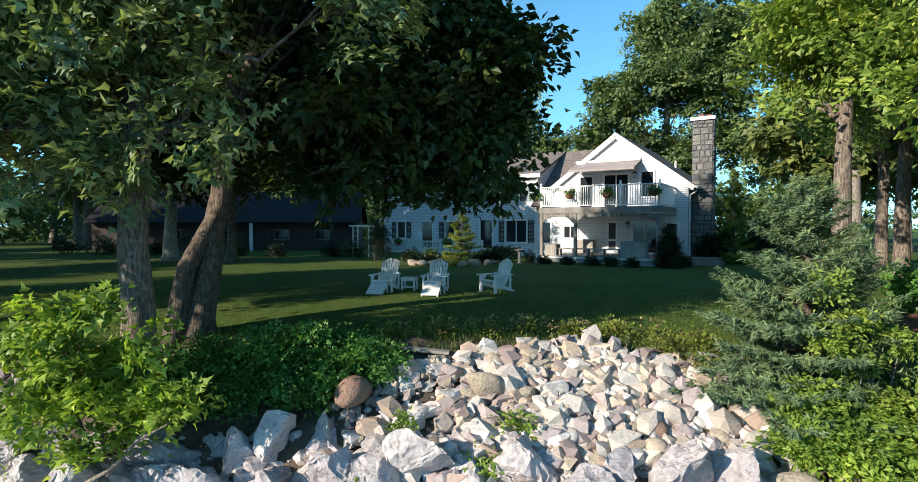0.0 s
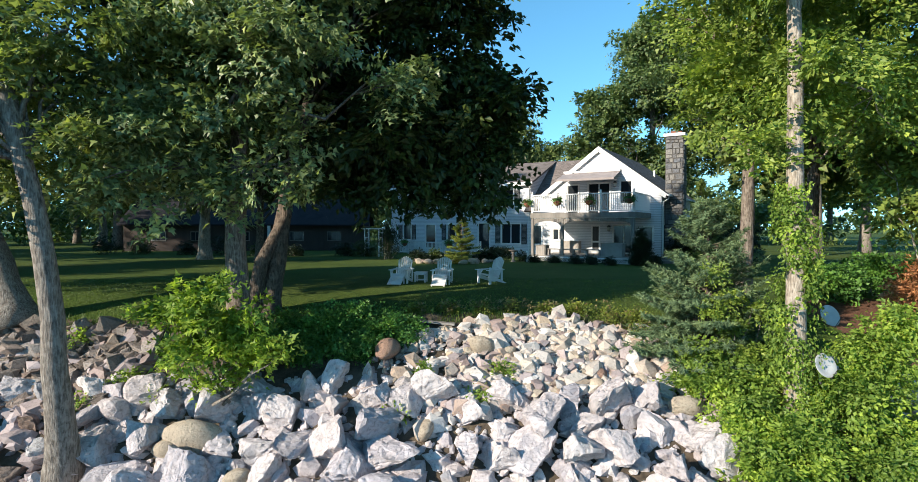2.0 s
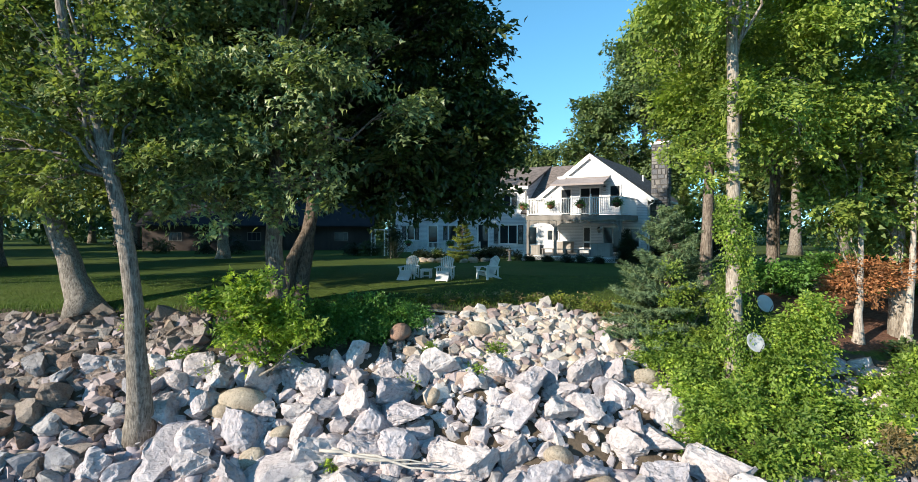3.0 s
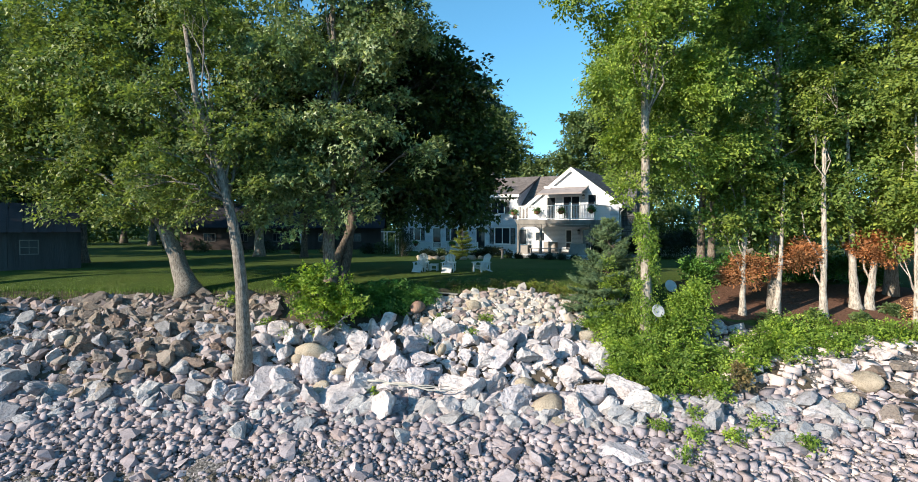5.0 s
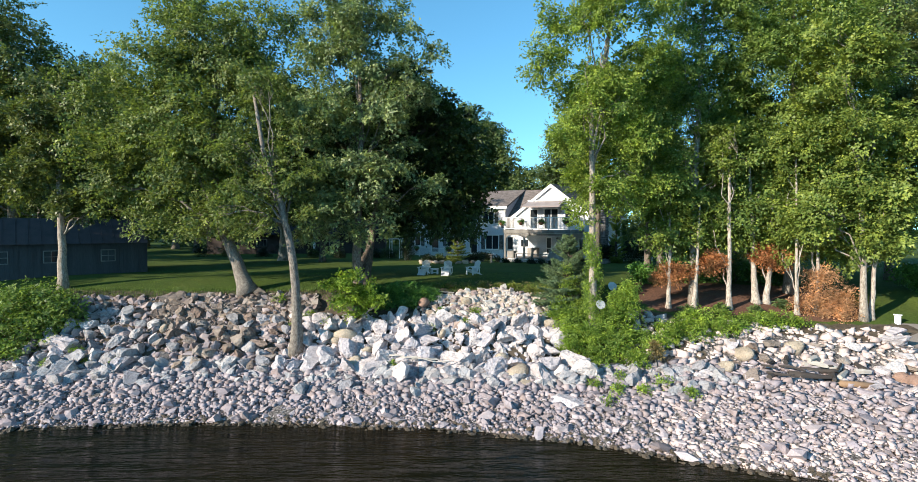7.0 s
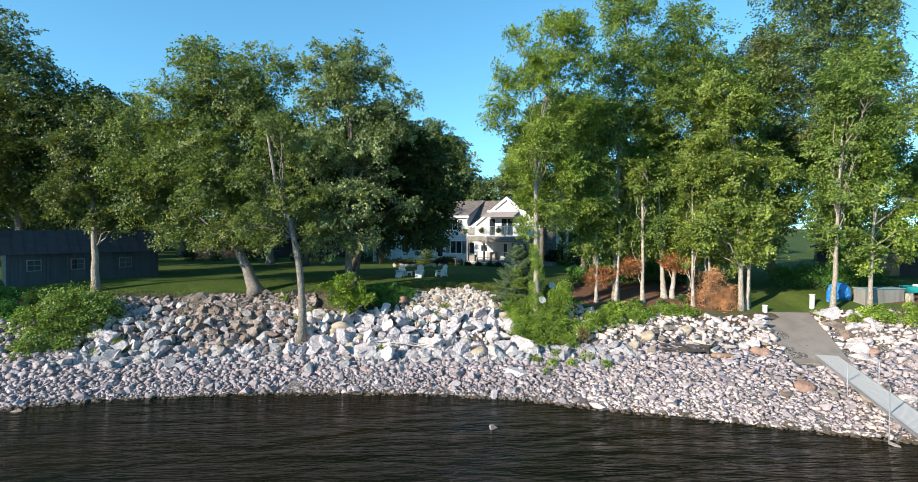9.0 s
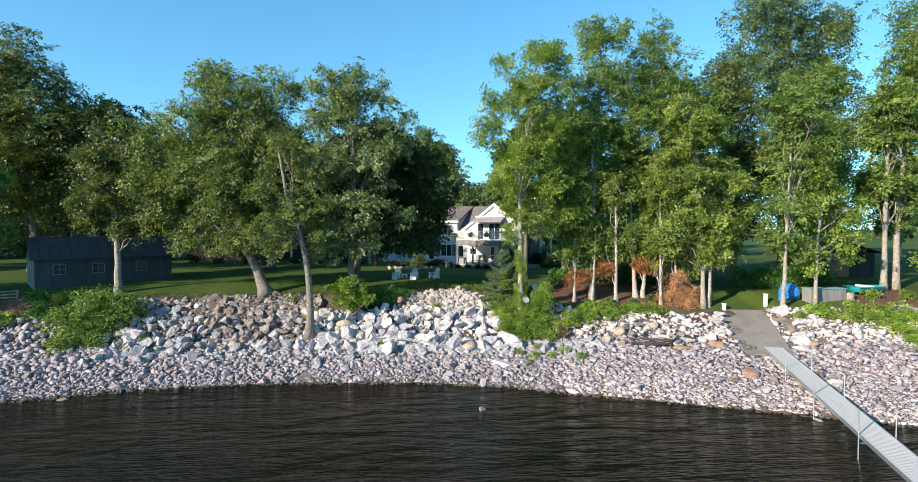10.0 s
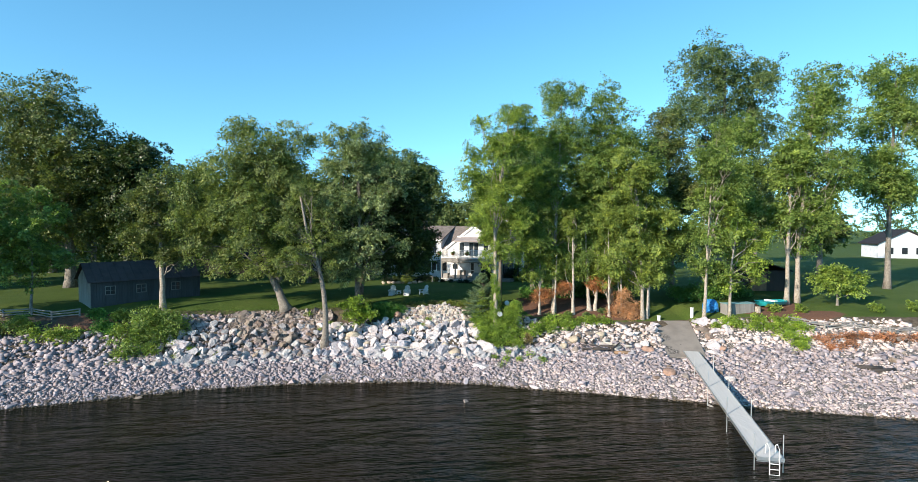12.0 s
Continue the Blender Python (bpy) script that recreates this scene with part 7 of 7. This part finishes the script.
patio = thing("patio_rail", "white picket railing round the low patio", "railing", HM @ pose(0, 0, 0))
PY = -1.6
part("top_rail", Shape().box(-17.2, -8.6, PY, PY + 0.07, 1.02, 1.09), M["white_paint"], patio)
part("bottom_rail", Shape().box(-17.2, -8.6, PY + 0.01, PY + 0.06, 0.2, 0.26), M["white_paint"], patio)
pk = Shape().box(-0.02, 0.02, -0.015, 0.015, 0.26, 1.02).mesh("picket", M["white_paint"])
for i in range(66):
    o = part("picket", pk, None, patio)
    o.location = (-17.1 + i * 0.13, PY + 0.035, 0)
for i in range(6):
    part("post", Shape().box(-17.2 + i * 1.71 - 0.05, -17.2 + i * 1.71 + 0.05, PY - 0.015, PY + 0.085, 0, 1.2), M["white_paint"], patio)
for i, x in enumerate((-17.4, -15.6, -11.2)):
    hanging_basket((x, PY - 0.35, 1.0), 0.22, "planted basket on a shepherd's hook by the patio")
fence = thing("side_fence", "white picket fence beside the house", "fence", pose(15.6, 33.0, 0, 0, 0, 6))
part("rail", Shape().box(0, 4.6, 0, 0.05, 0.95, 1.03).box(0, 4.6, 0, 0.05, 0.25, 0.32), M["white_paint"], fence)
fp = Shape().box(-0.025, 0.025, -0.02, 0.0, 0.1, 1.0).mesh("picket", M["white_paint"])
for i in range(30):
    o = part("picket", fp, None, fence)
    o.location = (0.1 + i * 0.152, 0, 0)
for i in range(4):
    part("post", Shape().box(i * 1.5 - 0.05, i * 1.5 + 0.05, 0.05, 0.15, 0, 1.2), M["white_paint"], fence)

arb = thing("garden_arbor", "small white lattice arbor in the garden", "arbor", pose(-6.6, 37.5, 0, 0, 0, -20))
for sx in (-0.6, 0.6):
    for sy in (-0.3, 0.3):
        part("post", Shape().box(sx - 0.04, sx + 0.04, sy - 0.04, sy + 0.04, 0, 2.1), M["white_paint"], arb)
    for k in range(5):
        part("slat", Shape().box(sx - 0.015, sx + 0.015, -0.3, 0.3, 0.3 + k * 0.38, 0.34 + k * 0.38), M["white_paint"], arb)
for k in range(5):
    part("rafter", Shape().box(-0.85, 0.85, -0.4 + k * 0.2 - 0.02, -0.4 + k * 0.2 + 0.02, 2.1, 2.2), M["white_paint"], arb)
bb = thing("bird_bath", "grey stone bird bath by the hedge", "bird bath", pose(3.4, 30.5, 0))
part("pedestal", Shape().lathe((0, 0, 0), [(0.2, 0), (0.18, 0.06), (0.09, 0.12), (0.08, 0.6), (0.13, 0.7)], 14), M["concrete"], bb, smooth=True)
part("bowl", Shape().lathe((0, 0, 0.7), [(0.1, 0), (0.28, 0.08), (0.30, 0.12), (0.26, 0.12), (0.1, 0.06)], 16), M["concrete"], bb, smooth=True)
gs = Shape().lathe((0, 0, 0), [(0.08, 0), (0.2, 0.1), (0.24, 0.22), (0.17, 0.36), (0.07, 0.44)], 12)
gs.tube([(-0.05, 0, 0.4), (-0.1, 0, 0.55), (-0.08, 0, 0.68), (-0.16, 0, 0.72), (-0.26, 0, 0.70)], [0.07, 0.05, 0.05, 0.055, 0.015], 8)
tagged(part("goose_statue", gs, M["white_paint"], None, smooth=True), "white garden goose statue beside the hedge", "statue").matrix_basis = pose(4.4, 30.2, 0)
for i in range(16):
    rx = -3.2 + i * 0.33 + rr.normal() * 0.1
    ry = 29.5 + rr.normal() * 0.5
    o = new("garden_rock", (field if i % 2 else tan)[i % 3])
    o.matrix_basis = pose(rx, ry, 0.15, rr.uniform(-20, 20), 0, rr.uniform(0, 360)) @ Matrix.Diagonal((0.6, 0.6, 0.5, 1))
    tagged(o, "weathered brown rock in the rock garden", "rock", "rock garden")

# ---- old boathouse on the left ----
shed = thing("old_shed", "weathered grey board shed with rusty metal roof", "shed", pose(-31.4, 12.9, 0, 0, 0, 38))
SLn, SW, SH = 10.2, 5.0, 2.35
holes = [(1.25, 2.05, 1.0, 1.75), (4.0, 4.8, 1.0, 1.75), (7.3, 8.1, 1.0, 1.75)]
zs = -0.7
for i in range(int(SLn / 0.24)):
    a, b = i * 0.24 + 0.006, i * 0.24 + 0.234
    inside = [h for h in holes if a < h[1] and b > h[0]]
    if inside:
        s = Shape().box(a, b, -0.03 + rr.uniform(-0.008, 0.008), 0, zs, inside[0][2]).box(a, b, -0.03, 0, inside[0][3], SH)
    else:
        s = Shape().box(a, b, -0.03 + rr.uniform(-0.012, 0.012), 0, zs + rr.uniform(0, 0.08), SH)
    part("board", s, M["shed_board"], shed)
part("front_frame", Shape().box(0.0, 1.25, 0.001, 0.1, zs, SH).box(2.05, 4.0, 0.001, 0.1, zs, SH).box(4.8, 7.3, 0.001, 0.1, zs, SH).box(8.1, SLn, 0.001, 0.1, zs, SH).box(0, SLn, 0.101, 0.14, zs, 0.98).box(0, SLn, 0.101, 0.14, 1.77, SH), M["shed_board"], shed)
for a, b, c, d in holes:
    w = part("window", Shape().box(a - 0.06, a, -0.06, 0.02, c - 0.06, d + 0.06).box(b, b + 0.06, -0.06, 0.02, c - 0.06, d + 0.06).box(a, b, -0.06, 0.02, d, d + 0.06).box(a, b, -0.06, 0.02, c - 0.06, c).box((a + b) / 2 - 0.015, (a + b) / 2 + 0.015, -0.02, 0.02, c, d).box(a, b, -0.02, 0.02, (c + d) / 2 - 0.015, (c + d) / 2 + 0.015), M["wood_grey"], shed, "small four-light window")
    part("pane", Shape().box(a, b, 0.022, 0.03, c, d), M["glass"], w)
for i in range(int(SW / 0.24)):
    y0 = i * 0.24
    top = SH + (1.6 - abs(y0 + 0.12 - SW / 2) * 1.6 / (SW / 2)) * 0.95
    part("board", Shape().box(-0.03 + rr.uniform(-0.01, 0.01), 0, y0 + 0.006, y0 + 0.234, zs, top), M["wood_grey"], shed)
part("end_wall", Shape().prism([(0, zs), (SW, zs), (SW, SH), (SW / 2, SH + 1.55), (0, SH)], "x", SLn - 0.1, SLn), M["shed_board"], shed)
part("back_wall", Shape().box(0.1, SLn - 0.1, SW - 0.1, SW, zs, SH), M["shed_board"], shed)
part("floor", Shape().box(0.1, SLn - 0.1, 0.15, SW - 0.1, zs, zs + 0.1), M["unlit_dark"], shed)
for sgn in (0, 1):
    for i in range(int((SLn + 0.5) / 0.7)):
        x0 = -0.3 + i * 0.7
        ye, yr = (-0.35, SW / 2) if sgn == 0 else (SW + 0.35, SW / 2)
        part("roof_sheet", Shape().prism([(ye, SH - 0.12), (ye, SH - 0.09), (yr, SH + 1.7), (yr, SH + 1.67)], "x", x0, x0 + 0.69).prism([(ye, SH - 0.1), (ye, SH - 0.05), (yr, SH + 1.74), (yr, SH + 1.69)], "x", x0, x0 + 0.05), M["rust_roof"], shed)

# white house beyond the far lawn
fh = thing("far_house", "small white gabled house beyond the far lawn", "house", pose(171.0, 105.0, 0.0, 0, 0, -40))
part("wall", Shape().box(-2.6, 2.6, 0, 6, -0.3, 3.2).prism([(-2.6, 3.2), (2.6, 3.2), (0, 5.2)], "y", 0.05, 5.95), M["siding"], fh)
for sg in (-1, 1):
    part("roof", Shape().prism([(sg * 3.0, 2.9), (sg * 3.0, 3.08), (0, 5.4), (0, 5.22)], "y", -0.4, 6.4), M["barn_roof"], fh)
for x0 in (-2.0, 0.8):
    for z0 in (0.7, 2.6):
        fw = part("window", Shape().box(x0, x0 + 1.2, -0.05, -0.003, z0, z0 + 1.2), M["white_paint"], fh)
        part("pane", Shape().box(x0 + 0.1, x0 + 1.1, -0.06, -0.05, z0 + 0.1, z0 + 1.1), M["glass"], fw)

# far barn
barn = thing("far_barn", "long dark barn with grey metal roof behind the trees", "barn", pose(-31, 46, 0, 0, 0, 6))
part("wall", Shape().box(0, 22, 0, 9, 0, 2.6).prism([(0, 2.6), (9, 2.6), (4.5, 5.2)], "x", 0.05, 21.95), M["barn_board"], barn)
for y0, y1 in ((-0.5, 4.5), (9.5, 4.5)):
    part("roof", Shape().prism([(y0, 2.4), (y0, 2.52), (y1, 5.4), (y1, 5.28)], "x", -0.4, 22.4), M["barn_roof"], barn)
for x0 in (2.5, 6.0, 10.0, 15.0, 18.5):
    wdw = part("window", Shape().box(x0 - 0.06, x0 + 1.26, -0.05, -0.003, 0.95, 1.85), M["wood_grey"], barn)
    for k in range(3):
        part("pane", Shape().box(x0 + k * 0.41, x0 + k * 0.41 + 0.36, -0.06, -0.05, 1.02, 1.78), M["glass"], wdw)
part("post", Shape().box(13.0, 13.25, -0.5, -0.3, 0, 2.4), M["white_paint"], barn)
fh = thing("far_house", "small white house across the far lawn", "house", pose(123, 74, 0.0, 0, 0, -20))
part("wall", Shape().box(-6, 6, -4, 4, 0, 3.6).prism([(-6, 3.6), (6, 3.6), (0, 6.6)], "y", -4, 4), M["siding"], fh)
part("roof", Shape().prism([(-6.6, 3.3), (-6.6, 3.6), (0, 7.0), (0, 6.7)], "y", -4.5, 4.5).prism([(6.6, 3.3), (6.6, 3.6), (0, 7.0), (0, 6.7)], "y", -4.5, 4.5), M["barn_roof"], fh)
for x0 in (-4, -1, 2):
    part("window", Shape().box(x0, x0 + 1.2, -4.06, -4.0, 1.0, 2.6), M["glass"], fh)
rb = thing("brown_outbuilding", "low brown outbuilding among the poplars", "outbuilding", pose(42.5, 19, 0, 0, 0, -10))
part("wall", Shape().box(-3.5, 3.5, -2.5, 2.5, -0.5, 2.4), M["barn_board"], rb)
part("roof", Shape().prism([(-4, 2.3), (-4, 2.42), (0, 3.7), (4, 2.42), (4, 2.3), (0, 3.58)], "y", -2.9, 2.9), M["barn_roof"], rb)
part("door", Shape().box(-1, 1, -2.56, -2.5, -0.4, 1.9), M["log_wood"], rb)

# ---- boat ramp and dock ----
ramp_ob = Shape()
ys = np.linspace(0.7, 7.6, 10)
for y0, y1 in zip(ys[:-1], ys[1:]):
    q = []
    for y in (y0, y1):
        for xa, xb, s in ((21.7, 24.9, 0), (25.0, 28.0, 1)):
            x = float(np.interp(y, [0.7, 9.5], [xa, xb]))
            q.append((x, y + (0.5 - s) * 0.9, max(zh(x, y), zh(np.interp(y, [0.7, 9.5], [23.3, 26.4]), y)) + 0.06))
    a, b, d, c = q
    dn = [(p[0], p[1], p[2] - 0.6) for p in (a, b, c, d)]
    ramp_ob.add([a, b, c, d] + dn, [(0, 1, 2, 3), (7, 6, 5, 4), (0, 4, 5, 1), (1, 5, 6, 2), (2, 6, 7, 3), (3, 7, 4, 0)])
tagged(part("boat_ramp", ramp_ob.mesh("boat_ramp", M["concrete"], weld=True), None), "grey concrete boat ramp down to the beach", "ramp", kind="structure")

dock = thing("dock", "narrow aluminium dock on pipe legs over the water", "dock")
DA, DB = Vector((24.2, 1.5, -3.50)), Vector((16.9, -18.1, -4.45))
dd = (DB - DA)
dl = dd.length
du = dd.normalized()
ds = Vector((-du.y, du.x, 0)).normalized()
HW = 0.62
k = 150
plank = Shape().box(-HW, HW, -0.058, 0.058, -0.015, 0.015).mesh("plank", M["dock_plank"])
yaw = math.degrees(math.atan2(du.y, du.x)) + 90
pit = math.degrees(math.asin(-du.z))
for i in range(k):
    q = DA + dd * ((i + 0.5) / k)
    o = part("plank", plank, None, dock)
    o.matrix_basis = pose(q.x, q.y, q.z, pit, 0, yaw)
for s in (-1, 1):
    part("side_rail", Shape().beam(DA + ds * s * (HW + 0.03) - Vector((0, 0, 0.06)), DB + ds * s * (HW + 0.03) - Vector((0, 0, 0.06)), 0.05, 0.15), M["aluminium"], dock)
for f in (0.25, 0.47, 0.72, 0.985):
    q = DA + dd * f
    for s in (-1, 1):
        p = q + ds * s * (HW + 0.09)
        part("pipe_leg", Shape().tube([(p.x, p.y, min(WATER - 0.8, zh(p.x, p.y) - 0.1)), (p.x, p.y, q.z + (1.15 if s == 1 or f > 0.4 else 0.9))], 0.028, 8), M["aluminium"], dock)
    part("cross_brace", Shape().beam(q - ds * HW - Vector((0, 0, 0.35)), q + ds * HW - Vector((0, 0, 0.35)), 0.04, 0.04), M["aluminium"], dock)
part("end_beam", Shape().beam(DB - ds * (HW + 0.05) + du * 0.03 - Vector((0, 0, 0.06)), DB + ds * (HW + 0.05) + du * 0.03 - Vector((0, 0, 0.06)), 0.05, 0.18), M["aluminium"], dock)
lad = part("ladder", Shape().box(-0.01, 0.01, -0.01, 0.01, 0, 0.01), M["aluminium"], dock, "bent-tube swim ladder")
lad.location = DB
for s in (-0.24, 0.24):
    b0 = ds * (s + 0.15)
    pts = [b0 - du * 0.55 + Vector((0, 0, 0)), b0 - du * 0.5 + Vector((0, 0, 0.5)), b0 - du * 0.25 + Vector((0, 0, 0.66)), b0 + du * 0.08 + Vector((0, 0, 0.52)), b0 + du * 0.14 + Vector((0, 0, 0.15)), b0 + du * 0.14 + Vector((0, 0, -0.95))]
    part("ladder_rail", Shape().tube(pts, 0.024, 8), M["white_paint"], lad)
for zz in (-0.25, -0.55, -0.85):
    part("rung", Shape().tube([ds * (-0.09) + du * 0.14 + Vector((0, 0, zz)), ds * 0.39 + du * 0.14 + Vector((0, 0, zz))], 0.02, 6), M["white_paint"], lad)

# gate pillars, tarp, lockers, dinghy
for x, y, high in ((28.0, 7.7, 0.95), (24.5, 7.9, 0.45)):
    gp = thing("gate_pillar", "short white gate post at the ramp head", "pillar", pose(x, y, zh(x, y)), "ramp pillars")
    part("shaft", Shape().box(-0.11, 0.11, -0.13, 0.13, -0.2, high), M["white_paint"], gp, bevel=0.02)
    part("cap", Shape().box(-0.15, 0.15, -0.16, 0.16, high, high + 0.07), M["white_paint"], gp, bevel=0.02)
tq = rock_mesh("tarpaulin", 300, M["blue_tarp"], True, 4, (1.5, 1.2, 1.5))
tp = new("tarpaulin", tq)
tp.matrix_basis = pose(29.9, 7.6, zh(29.9, 7.6) + 0.5)
tagged(tp, "crumpled blue tarpaulin over a stacked heap", "tarpaulin")
lk = thing("storage_box", "low grey storage box with faded teal lid by the ramp", "storage box", pose(32.6, 7.0, zh(32.6, 7.0), 0, 0, 3))
for i in range(3):
    part("panel", Shape().box(-1.6 + i * 1.07, -0.56 + i * 1.07, -0.5, 0.5, -0.2, 0.95), M["wood_grey"], lk)
part("lid", Shape().box(-1.65, 1.65, -0.55, 0.55, 0.95, 1.0), M["faded_teal"], lk)
st = tagged(part("tree_stump", Shape().lathe((0, 0, -0.2), [(0.36, 0), (0.3, 0.3), (0.28, 0.75), (0.05, 0.76)], 12), M["bark_pale"]), "cut tree stump on the bank", "stump")
st.matrix_basis = pose(34.6, 6.6, zh(34.6, 6.6))
boat = thing("dinghy", "small white and teal dinghy pulled up on land", "boat", pose(37.6, 8.2, zh(37.6, 8.2) + 0.02, 0, 0, 8))
hull, rim = Shape(), Shape()
rings = []
for i in range(9):
    u = i / 8
    x = -1.7 + 3.4 * u
    wid = 0.72 * (1 - max(0, u - 0.45) ** 2 * 3.0) ** 0.5 if u < 1 else 0.05
    rings.append([(x, -wid, 0.55), (x, -wid * 0.85, 0.2), (x, 0, 0.05 + 0.2 * max(0, u - 0.7)), (x, wid * 0.85, 0.2), (x, wid, 0.55)])
hv = [p for r in rings for p in r]
hull.add(hv, [(i * 5 + j, i * 5 + j + 1, i * 5 + j + 6, i * 5 + j + 5) for i in range(8) for j in range(4)] + [(0, 1, 2, 3, 4)])
part("hull", hull, M["teal_boat"], boat, smooth=True)
for s in (0, 4):
    rim.tube([r[s] for r in rings], 0.05, 6)
part("gunwale", rim, M["teal_boat"], boat)
part("deck", Shape().box(-1.6, 1.1, -0.66, 0.66, 0.5, 0.54), M["teal_boat"], boat)
part("seat", Shape().box(-0.5, -0.1, -0.68, 0.68, 0.54, 0.66), M["white_paint"], boat)


def rail_fence(x0, y0, x1, y1, n, label):
    f = thing("split_rail_fence", label, "fence", None, "split-rail fences")
    for i in range(n + 1):
        x, y = x0 + (x1 - x0) * i / n, y0 + (y1 - y0) * i / n + 0.3 * (-1) ** i
        z = zh(x, y)
        part("post", Shape().tube([(x, y, z - 0.3), (x + rr.normal() * 0.02, y, z + 0.68)], [0.09, 0.075], 7), M["wood_grey"], f)
        if i < n:
            xb, yb = x0 + (x1 - x0) * (i + 1) / n, y0 + (y1 - y0) * (i + 1) / n - 0.3 * (-1) ** i
            for h in (0.14, 0.36, 0.58):
                part("rail", Shape().tube([(x, y + 0.08 * (-1) ** i, z + h + rr.normal() * 0.03), ((x + xb) / 2, (y + yb) / 2, (z + zh(xb, yb)) / 2 + h), (xb, yb + 0.08 * (-1) ** i, zh(xb, yb) + h + rr.normal() * 0.03)], [0.06, 0.065, 0.055], 6), M["wood_grey"], f)


rail_fence(35.6, 3.2, 53.0, -3.8, 7, "weathered split-rail fence along the far bank")
rail_fence(-40.0, 11.4, -31.4, 10.6, 4, "weathered split-rail fence beside the old shed")

# ---- odds and ends ----
for x, y, z, tilt in ((7.72, 7.3, -0.72, 20), (8.75, 8.7, 0.12, 35)):
    d = thing("satellite_dish", "round grey satellite dish in the vines", "satellite dish", pose(x, y, z, 66, 0, 12), "satellite dishes")
    part("reflector", Shape().lathe((0, 0, 0), [(0.02, 0.03), (0.16, 0.05), (0.255, 0.085), (0.265, 0.095), (0.255, 0.10), (0.16, 0.065), (0.02, 0.045)], 24), M["dish"], d, smooth=True)
    part("mast", Shape().tube([(0, 0, 0.03), (0, 0, -0.12), (0, -0.35, -0.2)], 0.025, 8), M["dark_metal"], d)
    part("feed_arm", Shape().tube([(0, -0.3, 0.1), (0, -0.12, 0.36)], 0.008, 6), M["dark_metal"], d)
charred_bits = np.random.default_rng(91)  # drift line
for i in range(24):
    x, y, an, ln = charred_bits.uniform(14.6, 19.2), charred_bits.uniform(2.2, 4.2), charred_bits.uniform(-1.5, 1.5), charred_bits.uniform(0.4, 1.3)
    cx_, cy0, w = math.cos(an) * ln / 2, math.sin(an) * ln / 2, charred_bits.uniform(0.06, 0.13)
    z = zh(x, y) + 0.12 + charred_bits.uniform(0, 0.3)
    sl = Shape().tube([(x - cx_, y - cy0, z), (x, y, z + charred_bits.uniform(0.0, 0.08)), (x + cx_, y + cy0, z + charred_bits.uniform(-0.1, 0.2))], [w, w * 1.1, w * 0.7], 6)
    dark = charred_bits.random() < 0.75
    tagged(part("driftwood_log", sl, M["charred"] if dark else M["driftwood"], None), "charred log lying on the beach stones" if dark else "bleached driftwood on the beach stones", "log", "beach logs")
for i, (x0, y0, x1, y1, r, mt) in enumerate(((17.0, 2.3, 18.8, 1.9, 0.16, "log_wood"), (15.6, 3.3, 17.2, 2.6, 0.17, "charred"), (16.4, 3.7, 18.2, 3.2, 0.14, "charred"), (35.4, -4.4, 37.2, -5.0, 0.2, "charred"), (36.0, -5.2, 38.0, -5.4, 0.16, "charred"))):
    l = Shape().tube([(x0, y0, zh(x0, y0) + r * 0.8), ((x0 + x1) / 2, (y0 + y1) / 2, zh((x0 + x1) / 2, (y0 + y1) / 2) + r * 0.9), (x1, y1, zh(x1, y1) + r * 0.9)], [r, r * 0.95, r * 0.8], 10)
    tagged(part("driftwood_log", l, M[mt], None, smooth=True), "cut yellow log on the beach" if mt == "log_wood" else "charred log lying on the beach stones", "log", "beach logs")
br = Shape()
for i in range(5):
    s0 = Vector((-3.6 + i * 0.3, 6.4 - 0.08 * i, 0))
    pts = [(s0.x + k * 0.55, s0.y - 0.1 * k + rr.normal() * 0.08, zh(s0.x + k * 0.55, s0.y - 0.1 * k) + 0.75 + rr.normal() * 0.06) for k in range(5)]
    br.tube(pts, [0.045, 0.04, 0.03, 0.02, 0.01], 6)
tagged(part("driftwood_branch", br, M["driftwood"], None, smooth=True), "bleached branches caught on the boulders", "branch")
pk2 = tagged(part("weathered_plank", Shape().box(-0.6, 0.6, -0.1, 0.1, 0, 0.06), M["wood_grey"]), "short weathered plank at the lawn edge", "plank")
pk2.matrix_basis = pose(-0.8, 11.6, zh(-0.8, 11.6) + 0.05, 0, 4, -8)
for i, (x, y) in enumerate(((-22.0, 0.0), (2.6, -4.2), (20.2, -7.6))):
    o = new("water_rock", field[i])
    o.matrix_basis = pose(x, y, WATER + 0.02, 0, 0, 40 * i) @ Matrix.Diagonal((0.6, 0.5, 0.4, 1))
    tagged(o, "dark rock breaking the water surface", "rock", "water rocks")
